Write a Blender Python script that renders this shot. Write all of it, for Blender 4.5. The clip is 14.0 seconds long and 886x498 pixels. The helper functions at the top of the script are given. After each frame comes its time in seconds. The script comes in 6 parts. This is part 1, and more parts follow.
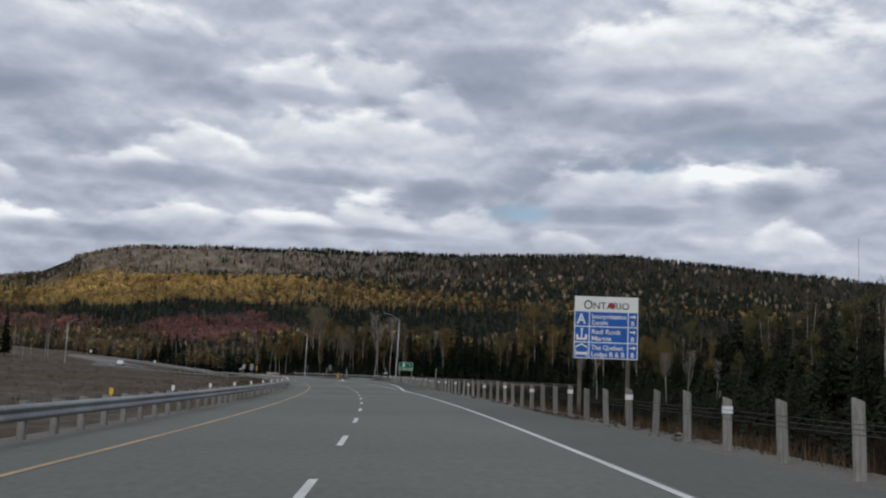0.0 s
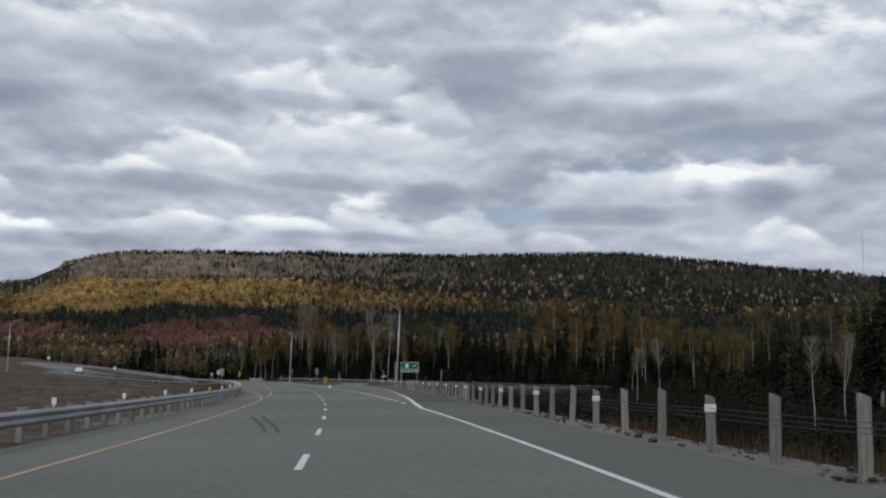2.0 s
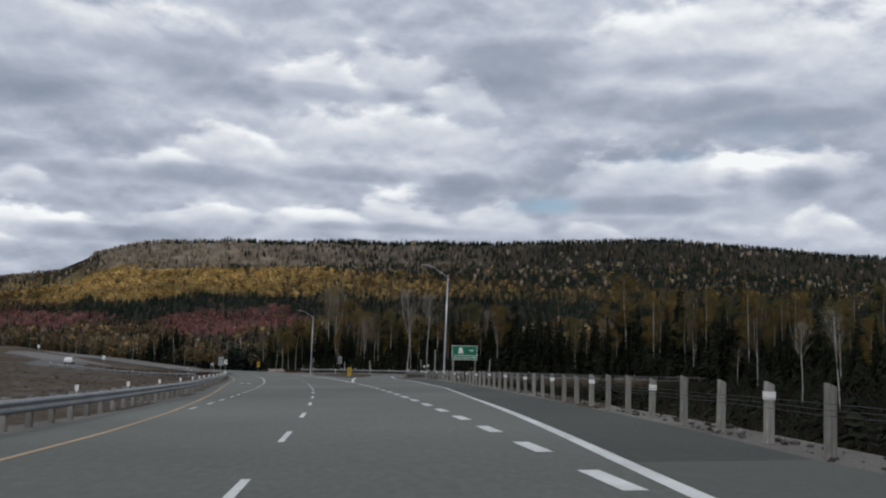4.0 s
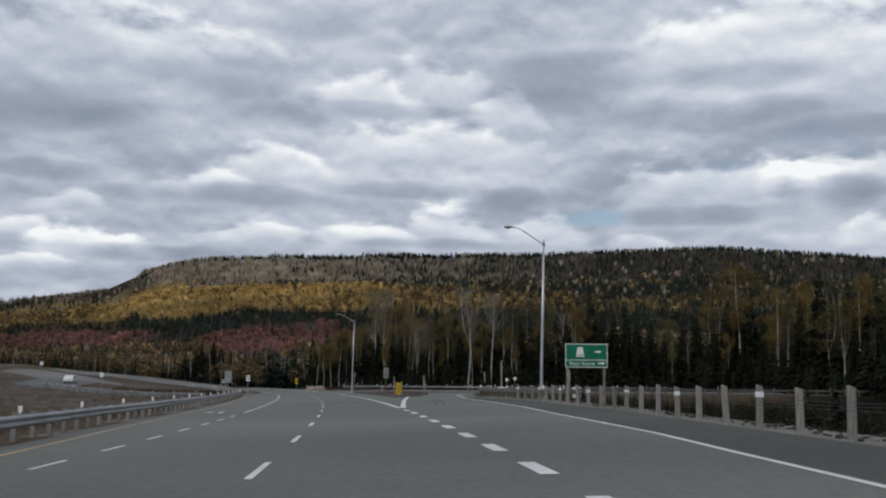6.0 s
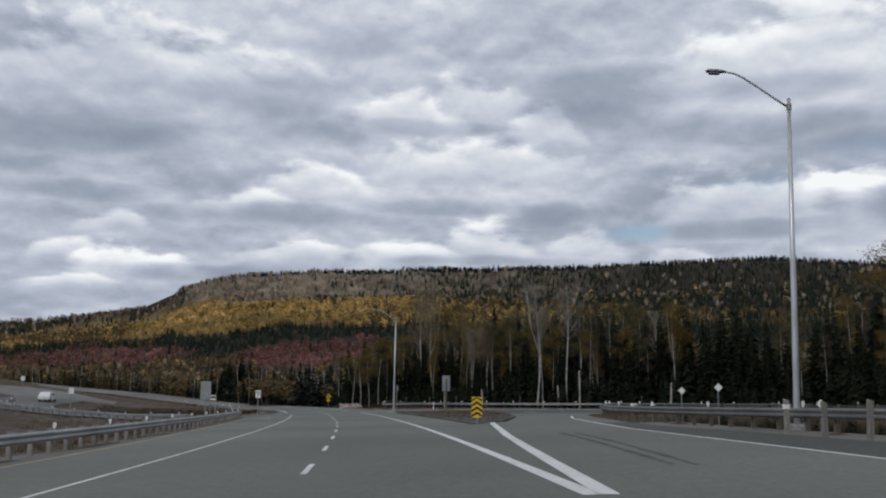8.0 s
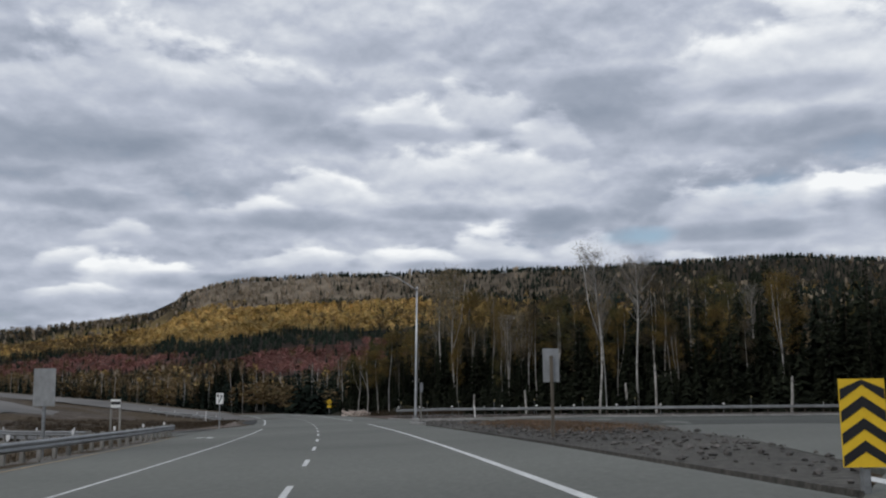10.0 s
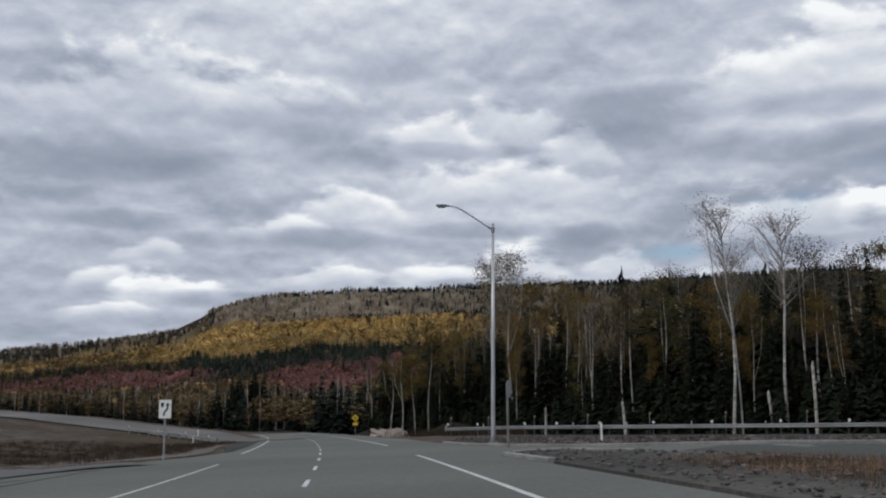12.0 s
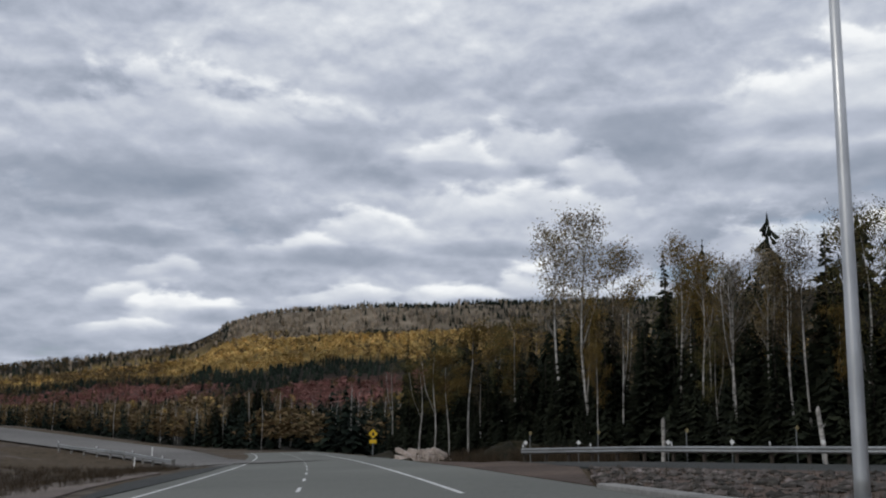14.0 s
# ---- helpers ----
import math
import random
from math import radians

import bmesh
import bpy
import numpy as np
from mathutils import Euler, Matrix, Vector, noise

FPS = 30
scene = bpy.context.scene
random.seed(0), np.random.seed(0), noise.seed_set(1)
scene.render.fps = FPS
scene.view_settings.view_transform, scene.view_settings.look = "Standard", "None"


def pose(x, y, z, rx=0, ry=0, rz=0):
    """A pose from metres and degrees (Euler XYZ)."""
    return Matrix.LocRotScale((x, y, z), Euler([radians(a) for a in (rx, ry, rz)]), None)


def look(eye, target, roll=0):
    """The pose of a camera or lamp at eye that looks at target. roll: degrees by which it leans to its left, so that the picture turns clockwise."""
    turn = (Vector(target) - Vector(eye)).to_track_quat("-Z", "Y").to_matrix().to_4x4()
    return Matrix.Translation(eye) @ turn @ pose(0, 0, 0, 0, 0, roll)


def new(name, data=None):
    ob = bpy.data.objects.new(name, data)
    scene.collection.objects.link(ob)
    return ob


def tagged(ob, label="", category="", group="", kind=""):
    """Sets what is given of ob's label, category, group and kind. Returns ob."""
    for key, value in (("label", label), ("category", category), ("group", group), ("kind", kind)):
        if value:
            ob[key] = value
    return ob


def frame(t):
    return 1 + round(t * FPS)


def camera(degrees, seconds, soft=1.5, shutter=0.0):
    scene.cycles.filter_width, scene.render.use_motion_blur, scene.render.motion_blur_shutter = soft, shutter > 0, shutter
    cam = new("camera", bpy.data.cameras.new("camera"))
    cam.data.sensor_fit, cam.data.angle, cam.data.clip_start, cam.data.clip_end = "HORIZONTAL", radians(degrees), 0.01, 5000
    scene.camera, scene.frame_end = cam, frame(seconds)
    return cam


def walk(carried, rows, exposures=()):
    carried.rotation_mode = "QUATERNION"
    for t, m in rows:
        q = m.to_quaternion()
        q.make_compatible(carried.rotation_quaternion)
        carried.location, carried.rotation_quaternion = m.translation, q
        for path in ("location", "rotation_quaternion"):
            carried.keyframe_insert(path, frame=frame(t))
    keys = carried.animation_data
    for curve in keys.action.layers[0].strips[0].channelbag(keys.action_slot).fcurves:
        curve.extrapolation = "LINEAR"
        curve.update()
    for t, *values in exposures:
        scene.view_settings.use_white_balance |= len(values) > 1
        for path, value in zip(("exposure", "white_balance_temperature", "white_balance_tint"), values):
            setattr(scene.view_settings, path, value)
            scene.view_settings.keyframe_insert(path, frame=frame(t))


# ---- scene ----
cam = camera(46.64, 14.0, soft=2.1)
PATH = [
    # seconds, eye, heading to the left of +y, pitch up, roll
    (0, 0.001, -0.000, 1.25, -2.508, 7.179, 2.326),
    (0.5, 0.083, 10.480, 1.25, -2.650, 7.295, 2.085),
    (1, 0.066, 20.010, 1.25, -3.042, 7.337, 1.484),
    (1.5, -0.079, 30.200, 1.25, -2.644, 7.228, 1.475),
    (2, -0.350, 40.050, 1.25, -2.759, 7.354, 1.308),
    (2.5, -0.664, 50.679, 1.25, -2.609, 7.205, 1.343),
    (3, -0.985, 60.750, 1.25, -2.498, 7.204, 0.992),
    (3.5, -1.288, 71.400, 1.25, -2.412, 7.329, 0.947),
    (4, -1.690, 81.650, 1.25, -0.939, 6.799, 1.175),
    (6.5, -5.374, 131.654, 1.25, 1.960, 7.765, 0.342),
    (7, -6.592, 142.115, 1.25, 2.262, 7.899, 0.267),
    (7.5, -7.873, 152.264, 1.25, 3.573, 8.308, 0.466),
    (8, -9.175, 161.767, 1.25, 4.058, 8.518, 0.159),
    (8.5, -10.703, 172.091, 1.25, 3.908, 8.661, -0.068),
    (11, -18.006, 219.040, 1.25, 5.094, 9.067, -1.277),
    (11.5, -19.566, 227.814, 1.25, 6.074, 9.590, -0.886),
    (12, -21.419, 237.615, 1.25, 5.997, 9.809, -0.520),
    (12.5, -23.188, 246.778, 1.25, 4.355, 10.133, -0.521),
    (13, -25.205, 256.431, 1.25, 3.379, 10.490, -0.694),
    (13.5, -27.358, 266.137, 1.25, 4.089, 10.908, -0.042),
    (14, -28.980, 275.350, 1.25, 6.937, 10.866, 0.071),
]


def aim(x, y, z, yaw, pitch, roll):
    a, p = radians(yaw), radians(pitch)
    to = (x - math.sin(a) * math.cos(p), y + math.cos(a) * math.cos(p), z + math.sin(p))
    return look((x, y, z), to, roll)


walk(cam, [(row[0], aim(*row[1:])) for row in PATH])

# ---- light: a broken overcast sky and a weak, wide sun ----
SUN_AZ, SUN_EL = -140.0, 34.0


def build_world():
    w = bpy.data.worlds.new("cloudy_sky")
    scene.world = w
    w.use_nodes = True
    nt = w.node_tree
    nt.nodes.clear()
    N, L = nt.nodes.new, nt.links.new

    def math_node(op, a, b=None, c=None):
        n = N("ShaderNodeMath")
        n.operation = op
        for i, v in enumerate((a, b, c)):
            if v is None:
                continue
            if isinstance(v, (int, float)):
                n.inputs[i].default_value = v
            else:
                L(v, n.inputs[i])
        return n.outputs[0]

    def smooth(x, lo, hi):
        n = N("ShaderNodeMapRange")
        n.interpolation_type = "SMOOTHSTEP"
        L(x, n.inputs[0])
        n.inputs[1].default_value, n.inputs[2].default_value = lo, hi
        return n.outputs[0]

    sky = N("ShaderNodeTexSky")
    sky.sky_type = "NISHITA"
    sky.sun_disc = False
    sky.sun_elevation, sky.sun_rotation = radians(SUN_EL), radians(SUN_AZ)
    tc = N("ShaderNodeTexCoord")
    sep = N("ShaderNodeSeparateXYZ")
    L(tc.outputs["Generated"], sep.inputs[0])
    x, y, z = sep.outputs

    bearing_ = math_node("ARCTAN2", x, y)
    # flatter and smaller towards the horizon
    height = math_node("POWER", math_node("MAXIMUM", z, 0.0), 0.8)

    def field(sx, sz, seed, detail, rough, lift=0.0):
        """Cloud texture by bearing and height; lift looks a little higher up."""
        comb = N("ShaderNodeCombineXYZ")
        L(math_node("MULTIPLY", bearing_, sx), comb.inputs[0])
        L(math_node("MULTIPLY", math_node("ADD", height, lift), sz), comb.inputs[1])
        comb.inputs[2].default_value = seed
        n = N("ShaderNodeTexNoise")
        n.inputs["Scale"].default_value = 1.0
        n.inputs["Detail"].default_value = detail
        n.inputs["Roughness"].default_value = rough
        n.inputs["Distortion"].default_value = 0.15
        L(comb.outputs[0], n.inputs["Vector"])
        return math_node("SUBTRACT", n.outputs["Fac"], 0.5)

    # directions bent by noise, so that the cloud masses get billowing outlines
    billow = field(13.0, 24.0, CLOUD_SEED, 6.0, 0.52)
    billow_up = field(13.0, 24.0, CLOUD_SEED, 6.0, 0.52, 0.010)
    drift = field(7.0, 15.0, CLOUD_SEED + 8.2, 5.0, 0.5)
    sway = field(7.0, 15.0, CLOUD_SEED + 5.7, 5.0, 0.5)
    az = math_node("ADD", bearing_, math_node("MULTIPLY", drift, 0.10))
    el = math_node("ADD", z, math_node("MULTIPLY", sway, 0.020))

    def mass(row, total):
        """A soft patch at a bearing and a height."""
        a0, e0, ra, re_, amount = row
        p = math_node("DIVIDE", math_node("SUBTRACT", az, a0), ra)
        q = math_node("DIVIDE", math_node("SUBTRACT", el, e0), re_)
        d = math_node("ADD", math_node("MULTIPLY", p, p), math_node("MULTIPLY", q, q))
        d = math_node("MULTIPLY_ADD", billow, -3.0, d)
        return math_node("MULTIPLY_ADD", smooth(d, 1.8, -0.3), amount * 1.15, total)

    def tower(row, total):
        """A cumulus with a crisp lit top edge that fades into its grey base."""
        a0, e0, ra, re_, amount = row
        p = math_node("DIVIDE", math_node("SUBTRACT", az, a0), ra)
        p2 = math_node("MULTIPLY", p, p)
        q = math_node("DIVIDE", math_node("SUBTRACT", el, e0), re_)
        u = math_node("SUBTRACT", math_node("MULTIPLY_ADD", p2, -0.8, 1.0), q)
        u = math_node("MULTIPLY_ADD", billow, 5.0, u)
        top = smooth(u, -0.05, 0.85)
        fade = smooth(u, 3.4, 0.4)
        side = smooth(math_node("MULTIPLY_ADD", billow, -1.6, p2), 1.7, 0.25)
        v = math_node("MULTIPLY", math_node("MULTIPLY", top, fade), side)
        return math_node("MULTIPLY_ADD", v, amount, total)

    broad = field(3.0, 12.0, CLOUD_SEED + 1.9, 4.0, 0.5)
    lit = math_node("MULTIPLY_ADD", math_node("SUBTRACT", billow, billow_up), 0.95, 0.43)
    lit = math_node("MULTIPLY_ADD", broad, 0.72, lit)
    lit = math_node("MULTIPLY_ADD", sway, 0.25, lit)
    lit = math_node("MULTIPLY_ADD", billow, 0.24, lit)
    # thinner, brighter veil higher up
    lit = math_node("MULTIPLY_ADD", smooth(z, 0.22, 0.42), 0.22, lit)
    for row in LIT_TOPS:
        lit = tower(row, lit)
    for row in GREY_BASES:
        lit = mass(row[:4] + (-row[4],), lit)
    ramp = N("ShaderNodeValToRGB")
    cr = ramp.color_ramp
    cr.elements[0].position, cr.elements[0].color = 0.0, (0.243, 0.285, 0.360, 1)
    cr.elements[1].position, cr.elements[1].color = 1.0, (0.88, 0.90, 0.915, 1)
    for p, c in ((0.28, (0.325, 0.366, 0.447, 1)), (0.52, (0.455, 0.495, 0.585, 1)), (0.76, (0.635, 0.67, 0.73, 1))):
        e = cr.elements.new(p)
        e.color = c
    L(lit, ramp.inputs[0])
    # small gaps of blue between the clouds near the horizon
    gap = math_node("MULTIPLY", smooth(math_node("ADD", broad, math_node("MULTIPLY", billow, 0.8)), -0.16, -0.30), 0.4)
    gap = math_node("ADD", gap, mass((0.115, 0.162, 0.035, 0.009, 0.85), 0.0))
    gap = math_node("MULTIPLY", gap, smooth(z, 0.30, 0.17))
    skyb = N("ShaderNodeMixRGB")
    skyb.blend_type = "MULTIPLY"
    skyb.inputs[0].default_value = 1.0
    L(sky.outputs[0], skyb.inputs[1])
    skyb.inputs[2].default_value = (0.085, 0.085, 0.085, 1)
    mix = N("ShaderNodeMixRGB")
    L(gap, mix.inputs[0])
    L(ramp.outputs[0], mix.inputs[1])
    L(skyb.outputs[0], mix.inputs[2])
    bg = N("ShaderNodeBackground")
    bg.inputs[1].default_value = SKY_STRENGTH
    L(mix.outputs[0], bg.inputs[0])
    out = N("ShaderNodeOutputWorld")
    L(bg.outputs[0], out.inputs[0])


CLOUD_SEED = 4.0
# cloud masses: bearing and height as seen from the road, half width, half height, amount
LIT_TOPS = [
    (-0.108, 0.279, 0.047, 0.019, 0.36),
    (0.030, 0.268, 0.034, 0.013, 0.36),
    (-0.037, 0.295, 0.038, 0.016, 0.26),
    (-0.043, 0.242, 0.102, 0.013, 0.40),
    (-0.204, 0.217, 0.066, 0.012, 0.32),
    (-0.268, 0.198, 0.037, 0.012, 0.34),
    (-0.380, 0.173, 0.041, 0.009, 0.36),
    (0.242, 0.198, 0.100, 0.020, 0.50),
    (0.348, 0.203, 0.058, 0.014, 0.52),
    (-0.023, 0.165, 0.045, 0.013, 0.46),
    (-0.114, 0.152, 0.053, 0.011, 0.46),
    (-0.358, 0.134, 0.051, 0.012, 0.60),
    (-0.424, 0.143, 0.026, 0.007, 0.42),
    (0.066, 0.160, 0.032, 0.011, 0.36),
    (-0.229, 0.147, 0.044, 0.007, 0.34),
    (0.374, 0.147, 0.038, 0.010, 0.34),
    (0.303, 0.325, 0.148, 0.038, 0.30),
    (-0.373, 0.326, 0.143, 0.025, 0.26),
    (0.161, 0.142, 0.041, 0.007, 0.30),
    (-0.418, 0.113, 0.038, 0.005, 0.30),
]
GREY_BASES = [
    (0.092, 0.289, 0.082, 0.026, 0.36),
    (0.225, 0.255, 0.115, 0.013, 0.28),
    (-0.409, 0.247, 0.093, 0.018, 0.30),
    (-0.258, 0.287, 0.060, 0.021, 0.22),
    (0.030, 0.180, 0.025, 0.011, 0.30),
    (0.220, 0.163, 0.082, 0.009, 0.34),
    (-0.251, 0.179, 0.082, 0.010, 0.28),
    (0.351, 0.176, 0.044, 0.013, 0.34),
    (-0.163, 0.340, 0.060, 0.015, 0.26),
    (0.255, 0.285, 0.060, 0.012, 0.22),
    (-0.087, 0.187, 0.066, 0.008, 0.26),
    (0.354, 0.236, 0.071, 0.010, 0.24),
    (-0.205, 0.252, 0.060, 0.009, 0.14),
    (-0.082, 0.261, 0.077, 0.007, 0.18),
    (-0.307, 0.121, 0.077, 0.007, 0.24),
    (0.135, 0.194, 0.049, 0.011, 0.20),
    (-0.048, 0.136, 0.099, 0.005, 0.20),
    (-0.420, 0.194, 0.077, 0.008, 0.18),
]
SKY_STRENGTH = 1.04
build_world()
sun_data = bpy.data.lights.new("sun", "SUN")
sun_data.energy, sun_data.angle, sun_data.color = 0.9, radians(14), (1.0, 0.95, 0.87)
sun = new("sun", sun_data)
saz, sel = radians(SUN_AZ), radians(SUN_EL)
sun.matrix_world = look((math.sin(saz) * math.cos(sel) * 50, math.cos(saz) * math.cos(sel) * 50, math.sin(sel) * 50), (0, 0, 0))

# ---- materials ----


def material(name, cols, scale=3.0, big=0.15, big_amount=0.35, rough=0.85, metal=0.0, bump=0.0, bump_scale=None, vary=0.0, island=False, spec=0.3, stretch=(1, 1, 1), detail=6.0):
    """Grain between two or three colours, larger blotches over it, fine relief, and a change of tone from piece to piece."""
    m = bpy.data.materials.new(name)
    m.use_nodes = True
    nt = m.node_tree
    N, L = nt.nodes.new, nt.links.new
    bsdf = nt.nodes["Principled BSDF"]
    bsdf.inputs["Roughness"].default_value = rough
    bsdf.inputs["Metallic"].default_value = metal
    bsdf.inputs["Specular IOR Level"].default_value = spec
    tc = N("ShaderNodeTexCoord")
    mp = N("ShaderNodeMapping")
    mp.inputs["Scale"].default_value = stretch
    L(tc.outputs["Object"], mp.inputs[0])
    n = N("ShaderNodeTexNoise")
    n.inputs["Scale"].default_value = scale
    n.inputs["Detail"].default_value = detail
    n.inputs["Roughness"].default_value = 0.65
    L(mp.outputs[0], n.inputs["Vector"])
    ramp = N("ShaderNodeValToRGB")
    els = ramp.color_ramp.elements
    els[0].position, els[1].position = 0.3, 0.7
    els[0].color, els[1].color = (*cols[0], 1), (*cols[-1], 1)
    if len(cols) == 3:
        e = els.new(0.5)
        e.color = (*cols[1], 1)
    L(n.outputs["Fac"], ramp.inputs[0])
    col = ramp.outputs[0]
    if big_amount:
        n2 = N("ShaderNodeTexNoise")
        n2.inputs["Scale"].default_value = big
        n2.inputs["Detail"].default_value = 4.0
        L(tc.outputs["Object"], n2.inputs["Vector"])
        mr = N("ShaderNodeMapRange")
        mr.inputs[1].default_value, mr.inputs[2].default_value = 0.3, 0.7
        mr.inputs[3].default_value, mr.inputs[4].default_value = 1 - big_amount, 1 + big_amount
        L(n2.outputs["Fac"], mr.inputs[0])
        mul = N("ShaderNodeMixRGB")
        mul.blend_type = "MULTIPLY"
        mul.inputs[0].default_value = 1.0
        L(col, mul.inputs[1])
        L(mr.outputs[0], mul.inputs[2])
        col = mul.outputs[0]
    if vary:
        if island:
            rnd = N("ShaderNodeNewGeometry").outputs["Random Per Island"]
        else:
            rnd = N("ShaderNodeObjectInfo").outputs["Random"]
        hsv = N("ShaderNodeHueSaturation")
        a, b = N("ShaderNodeMapRange"), N("ShaderNodeMapRange")
        L(rnd, a.inputs[0])
        a.inputs[3].default_value, a.inputs[4].default_value = 1 - vary, 1 + vary
        L(a.outputs[0], hsv.inputs["Value"])
        L(rnd, b.inputs[0])
        b.inputs[3].default_value, b.inputs[4].default_value = 0.5 + vary * 0.05, 0.5 - vary * 0.05
        L(b.outputs[0], hsv.inputs["Hue"])
        L(col, hsv.inputs["Color"])
        col = hsv.outputs[0]
    L(col, bsdf.inputs["Base Color"])
    if bump:
        n3 = N("ShaderNodeTexNoise")
        n3.inputs["Scale"].default_value = bump_scale or scale * 4
        n3.inputs["Detail"].default_value = 5.0
        L(mp.outputs[0], n3.inputs["Vector"])
        bp = N("ShaderNodeBump")
        bp.inputs["Strength"].default_value = bump
        bp.inputs["Distance"].default_value = 0.05
        L(n3.outputs["Fac"], bp.inputs["Height"])
        L(bp.outputs[0], bsdf.inputs["Normal"])
    return m


M_ASPHALT = material("asphalt", [(0.093, 0.097, 0.085), (0.112, 0.117, 0.103), (0.136, 0.141, 0.125)], scale=9, big=0.06, big_amount=0.22, rough=0.82, bump=0.25, bump_scale=60, spec=0.35, stretch=(1, 0.35, 1))
M_SHOULDER = material("shoulder_asphalt", [(0.074, 0.077, 0.069), (0.090, 0.094, 0.084), (0.110, 0.114, 0.102)], scale=9, big=0.06, big_amount=0.22, rough=0.85, bump=0.25, bump_scale=60, spec=0.3)
M_ASPHALT_OLD = material("old_asphalt", [(0.085, 0.086, 0.085), (0.125, 0.125, 0.122)], scale=6, big=0.08, big_amount=0.2, rough=0.88, bump=0.25, bump_scale=50, spec=0.25)
M_SHOULDER_NEW = material("newer_shoulder_asphalt", [(0.046, 0.049, 0.045), (0.060, 0.064, 0.058), (0.078, 0.082, 0.075)], scale=9, big=0.06, big_amount=0.22, rough=0.88, bump=0.25, bump_scale=60, spec=0.25)
M_ASPHALT_DARK = material("dark_asphalt", [(0.030, 0.032, 0.031), (0.050, 0.053, 0.051)], scale=6, big=0.08, big_amount=0.2, rough=0.9, bump=0.25, bump_scale=50, spec=0.2)
M_SKID = material("tyre_rubber_mark", [(0.038, 0.040, 0.040), (0.062, 0.065, 0.064)], scale=12, big=0.8, big_amount=0.3, rough=0.85)
M_WHITE = material("road_paint_white", [(0.40, 0.41, 0.41), (0.57, 0.58, 0.57), (0.66, 0.66, 0.65)], scale=14, big=0.5, big_amount=0.15, rough=0.7, bump=0.1)
M_YELLOW = material("road_paint_yellow", [(0.29, 0.21, 0.125), (0.42, 0.31, 0.185)], scale=10, big=0.3, big_amount=0.25, rough=0.75)
M_GRAVEL = material("gravel", [(0.085, 0.078, 0.068), (0.15, 0.14, 0.125), (0.24, 0.225, 0.205)], scale=22, big=0.12, big_amount=0.35, rough=0.95, bump=0.8, bump_scale=40)
M_DIRT = material("dirt", [(0.028, 0.020, 0.015), (0.064, 0.043, 0.032), (0.115, 0.085, 0.068)], scale=5, big=0.10, big_amount=0.55, rough=0.95, bump=0.8, bump_scale=12, detail=9.0)
M_PINKDIRT = material("pinkish_dirt", [(0.070, 0.056, 0.048), (0.125, 0.102, 0.088), (0.19, 0.158, 0.138)], scale=5, big=0.10, big_amount=0.45, rough=0.95, bump=0.8, bump_scale=12, detail=9.0)
M_KERB = material("concrete", [(0.15, 0.15, 0.143), (0.27, 0.266, 0.255)], scale=12, big=0.6, big_amount=0.3, rough=0.85, bump=0.2)
M_STEEL = material("galvanised_steel", [(0.16, 0.17, 0.175), (0.28, 0.29, 0.295)], scale=9, big=0.5, big_amount=0.25, rough=0.5, metal=0.4, spec=0.5)
M_STEEL_OLD = material("weathered_steel", [(0.085, 0.088, 0.086), (0.15, 0.152, 0.148)], scale=9, big=0.5, big_amount=0.35, rough=0.6, metal=0.3, spec=0.4)
M_POLE = material("aluminium_pole", [(0.42, 0.43, 0.44), (0.56, 0.57, 0.58)], scale=5, big=0.7, big_amount=0.15, rough=0.4, metal=0.7, stretch=(1, 1, 0.15))
M_LAMPGLASS = material("lamp_lens", [(0.10, 0.11, 0.12), (0.16, 0.17, 0.18)], scale=6, big_amount=0, rough=0.25, spec=0.5)
M_CABLE = material("cable_steel", [(0.035, 0.035, 0.037), (0.075, 0.075, 0.077)], scale=30, big_amount=0.1, rough=0.7, metal=0.2)
M_WOOD = material("weathered_wood", [(0.15, 0.145, 0.13), (0.235, 0.228, 0.21), (0.33, 0.32, 0.30)], scale=7, big=0.9, big_amount=0.35, rough=0.9, bump=0.5, bump_scale=25, vary=0.25, stretch=(3, 3, 0.35))
M_REFLECT = material("white_sheeting", [(0.70, 0.70, 0.69), (0.82, 0.82, 0.81)], scale=20, big_amount=0.08, rough=0.5)
M_REFLECT_Y = material("yellow_sheeting", [(0.62, 0.42, 0.03), (0.75, 0.52, 0.05)], scale=20, big_amount=0.08, rough=0.5)
M_DULL_YELLOW = material("dull_yellow_sheeting", [(0.26, 0.215, 0.10), (0.36, 0.30, 0.15)], scale=8, big_amount=0.15, rough=0.6)
M_BLUE = material("blue_sheeting", [(0.012, 0.10, 0.40), (0.02, 0.125, 0.46)], scale=6, big=1.0, big_amount=0.1, rough=0.5)
M_GREEN = material("green_sheeting", [(0.0, 0.125, 0.068), (0.004, 0.155, 0.085)], scale=6, big=1.0, big_amount=0.1, rough=0.5)
M_SIGNWHITE = material("sign_white", [(0.74, 0.75, 0.73), (0.80, 0.81, 0.79)], scale=6, big=1.0, big_amount=0.06, rough=0.5)
M_SIGNYELLOW = material("sign_yellow", [(0.70, 0.44, 0.02), (0.78, 0.52, 0.03)], scale=6, big=1.0, big_amount=0.08, rough=0.5)
M_BLACK = material("black_sheeting", [(0.012, 0.012, 0.013), (0.02, 0.02, 0.022)], scale=8, big_amount=0, rough=0.5)
M_RED = material("red_paint", [(0.32, 0.03, 0.06), (0.36, 0.04, 0.07)], scale=8, big_amount=0, rough=0.5)
M_SIGNBACK = material("sign_back_aluminium", [(0.24, 0.25, 0.255), (0.33, 0.34, 0.345)], scale=5, big=1.2, big_amount=0.2, rough=0.6, metal=0.3)
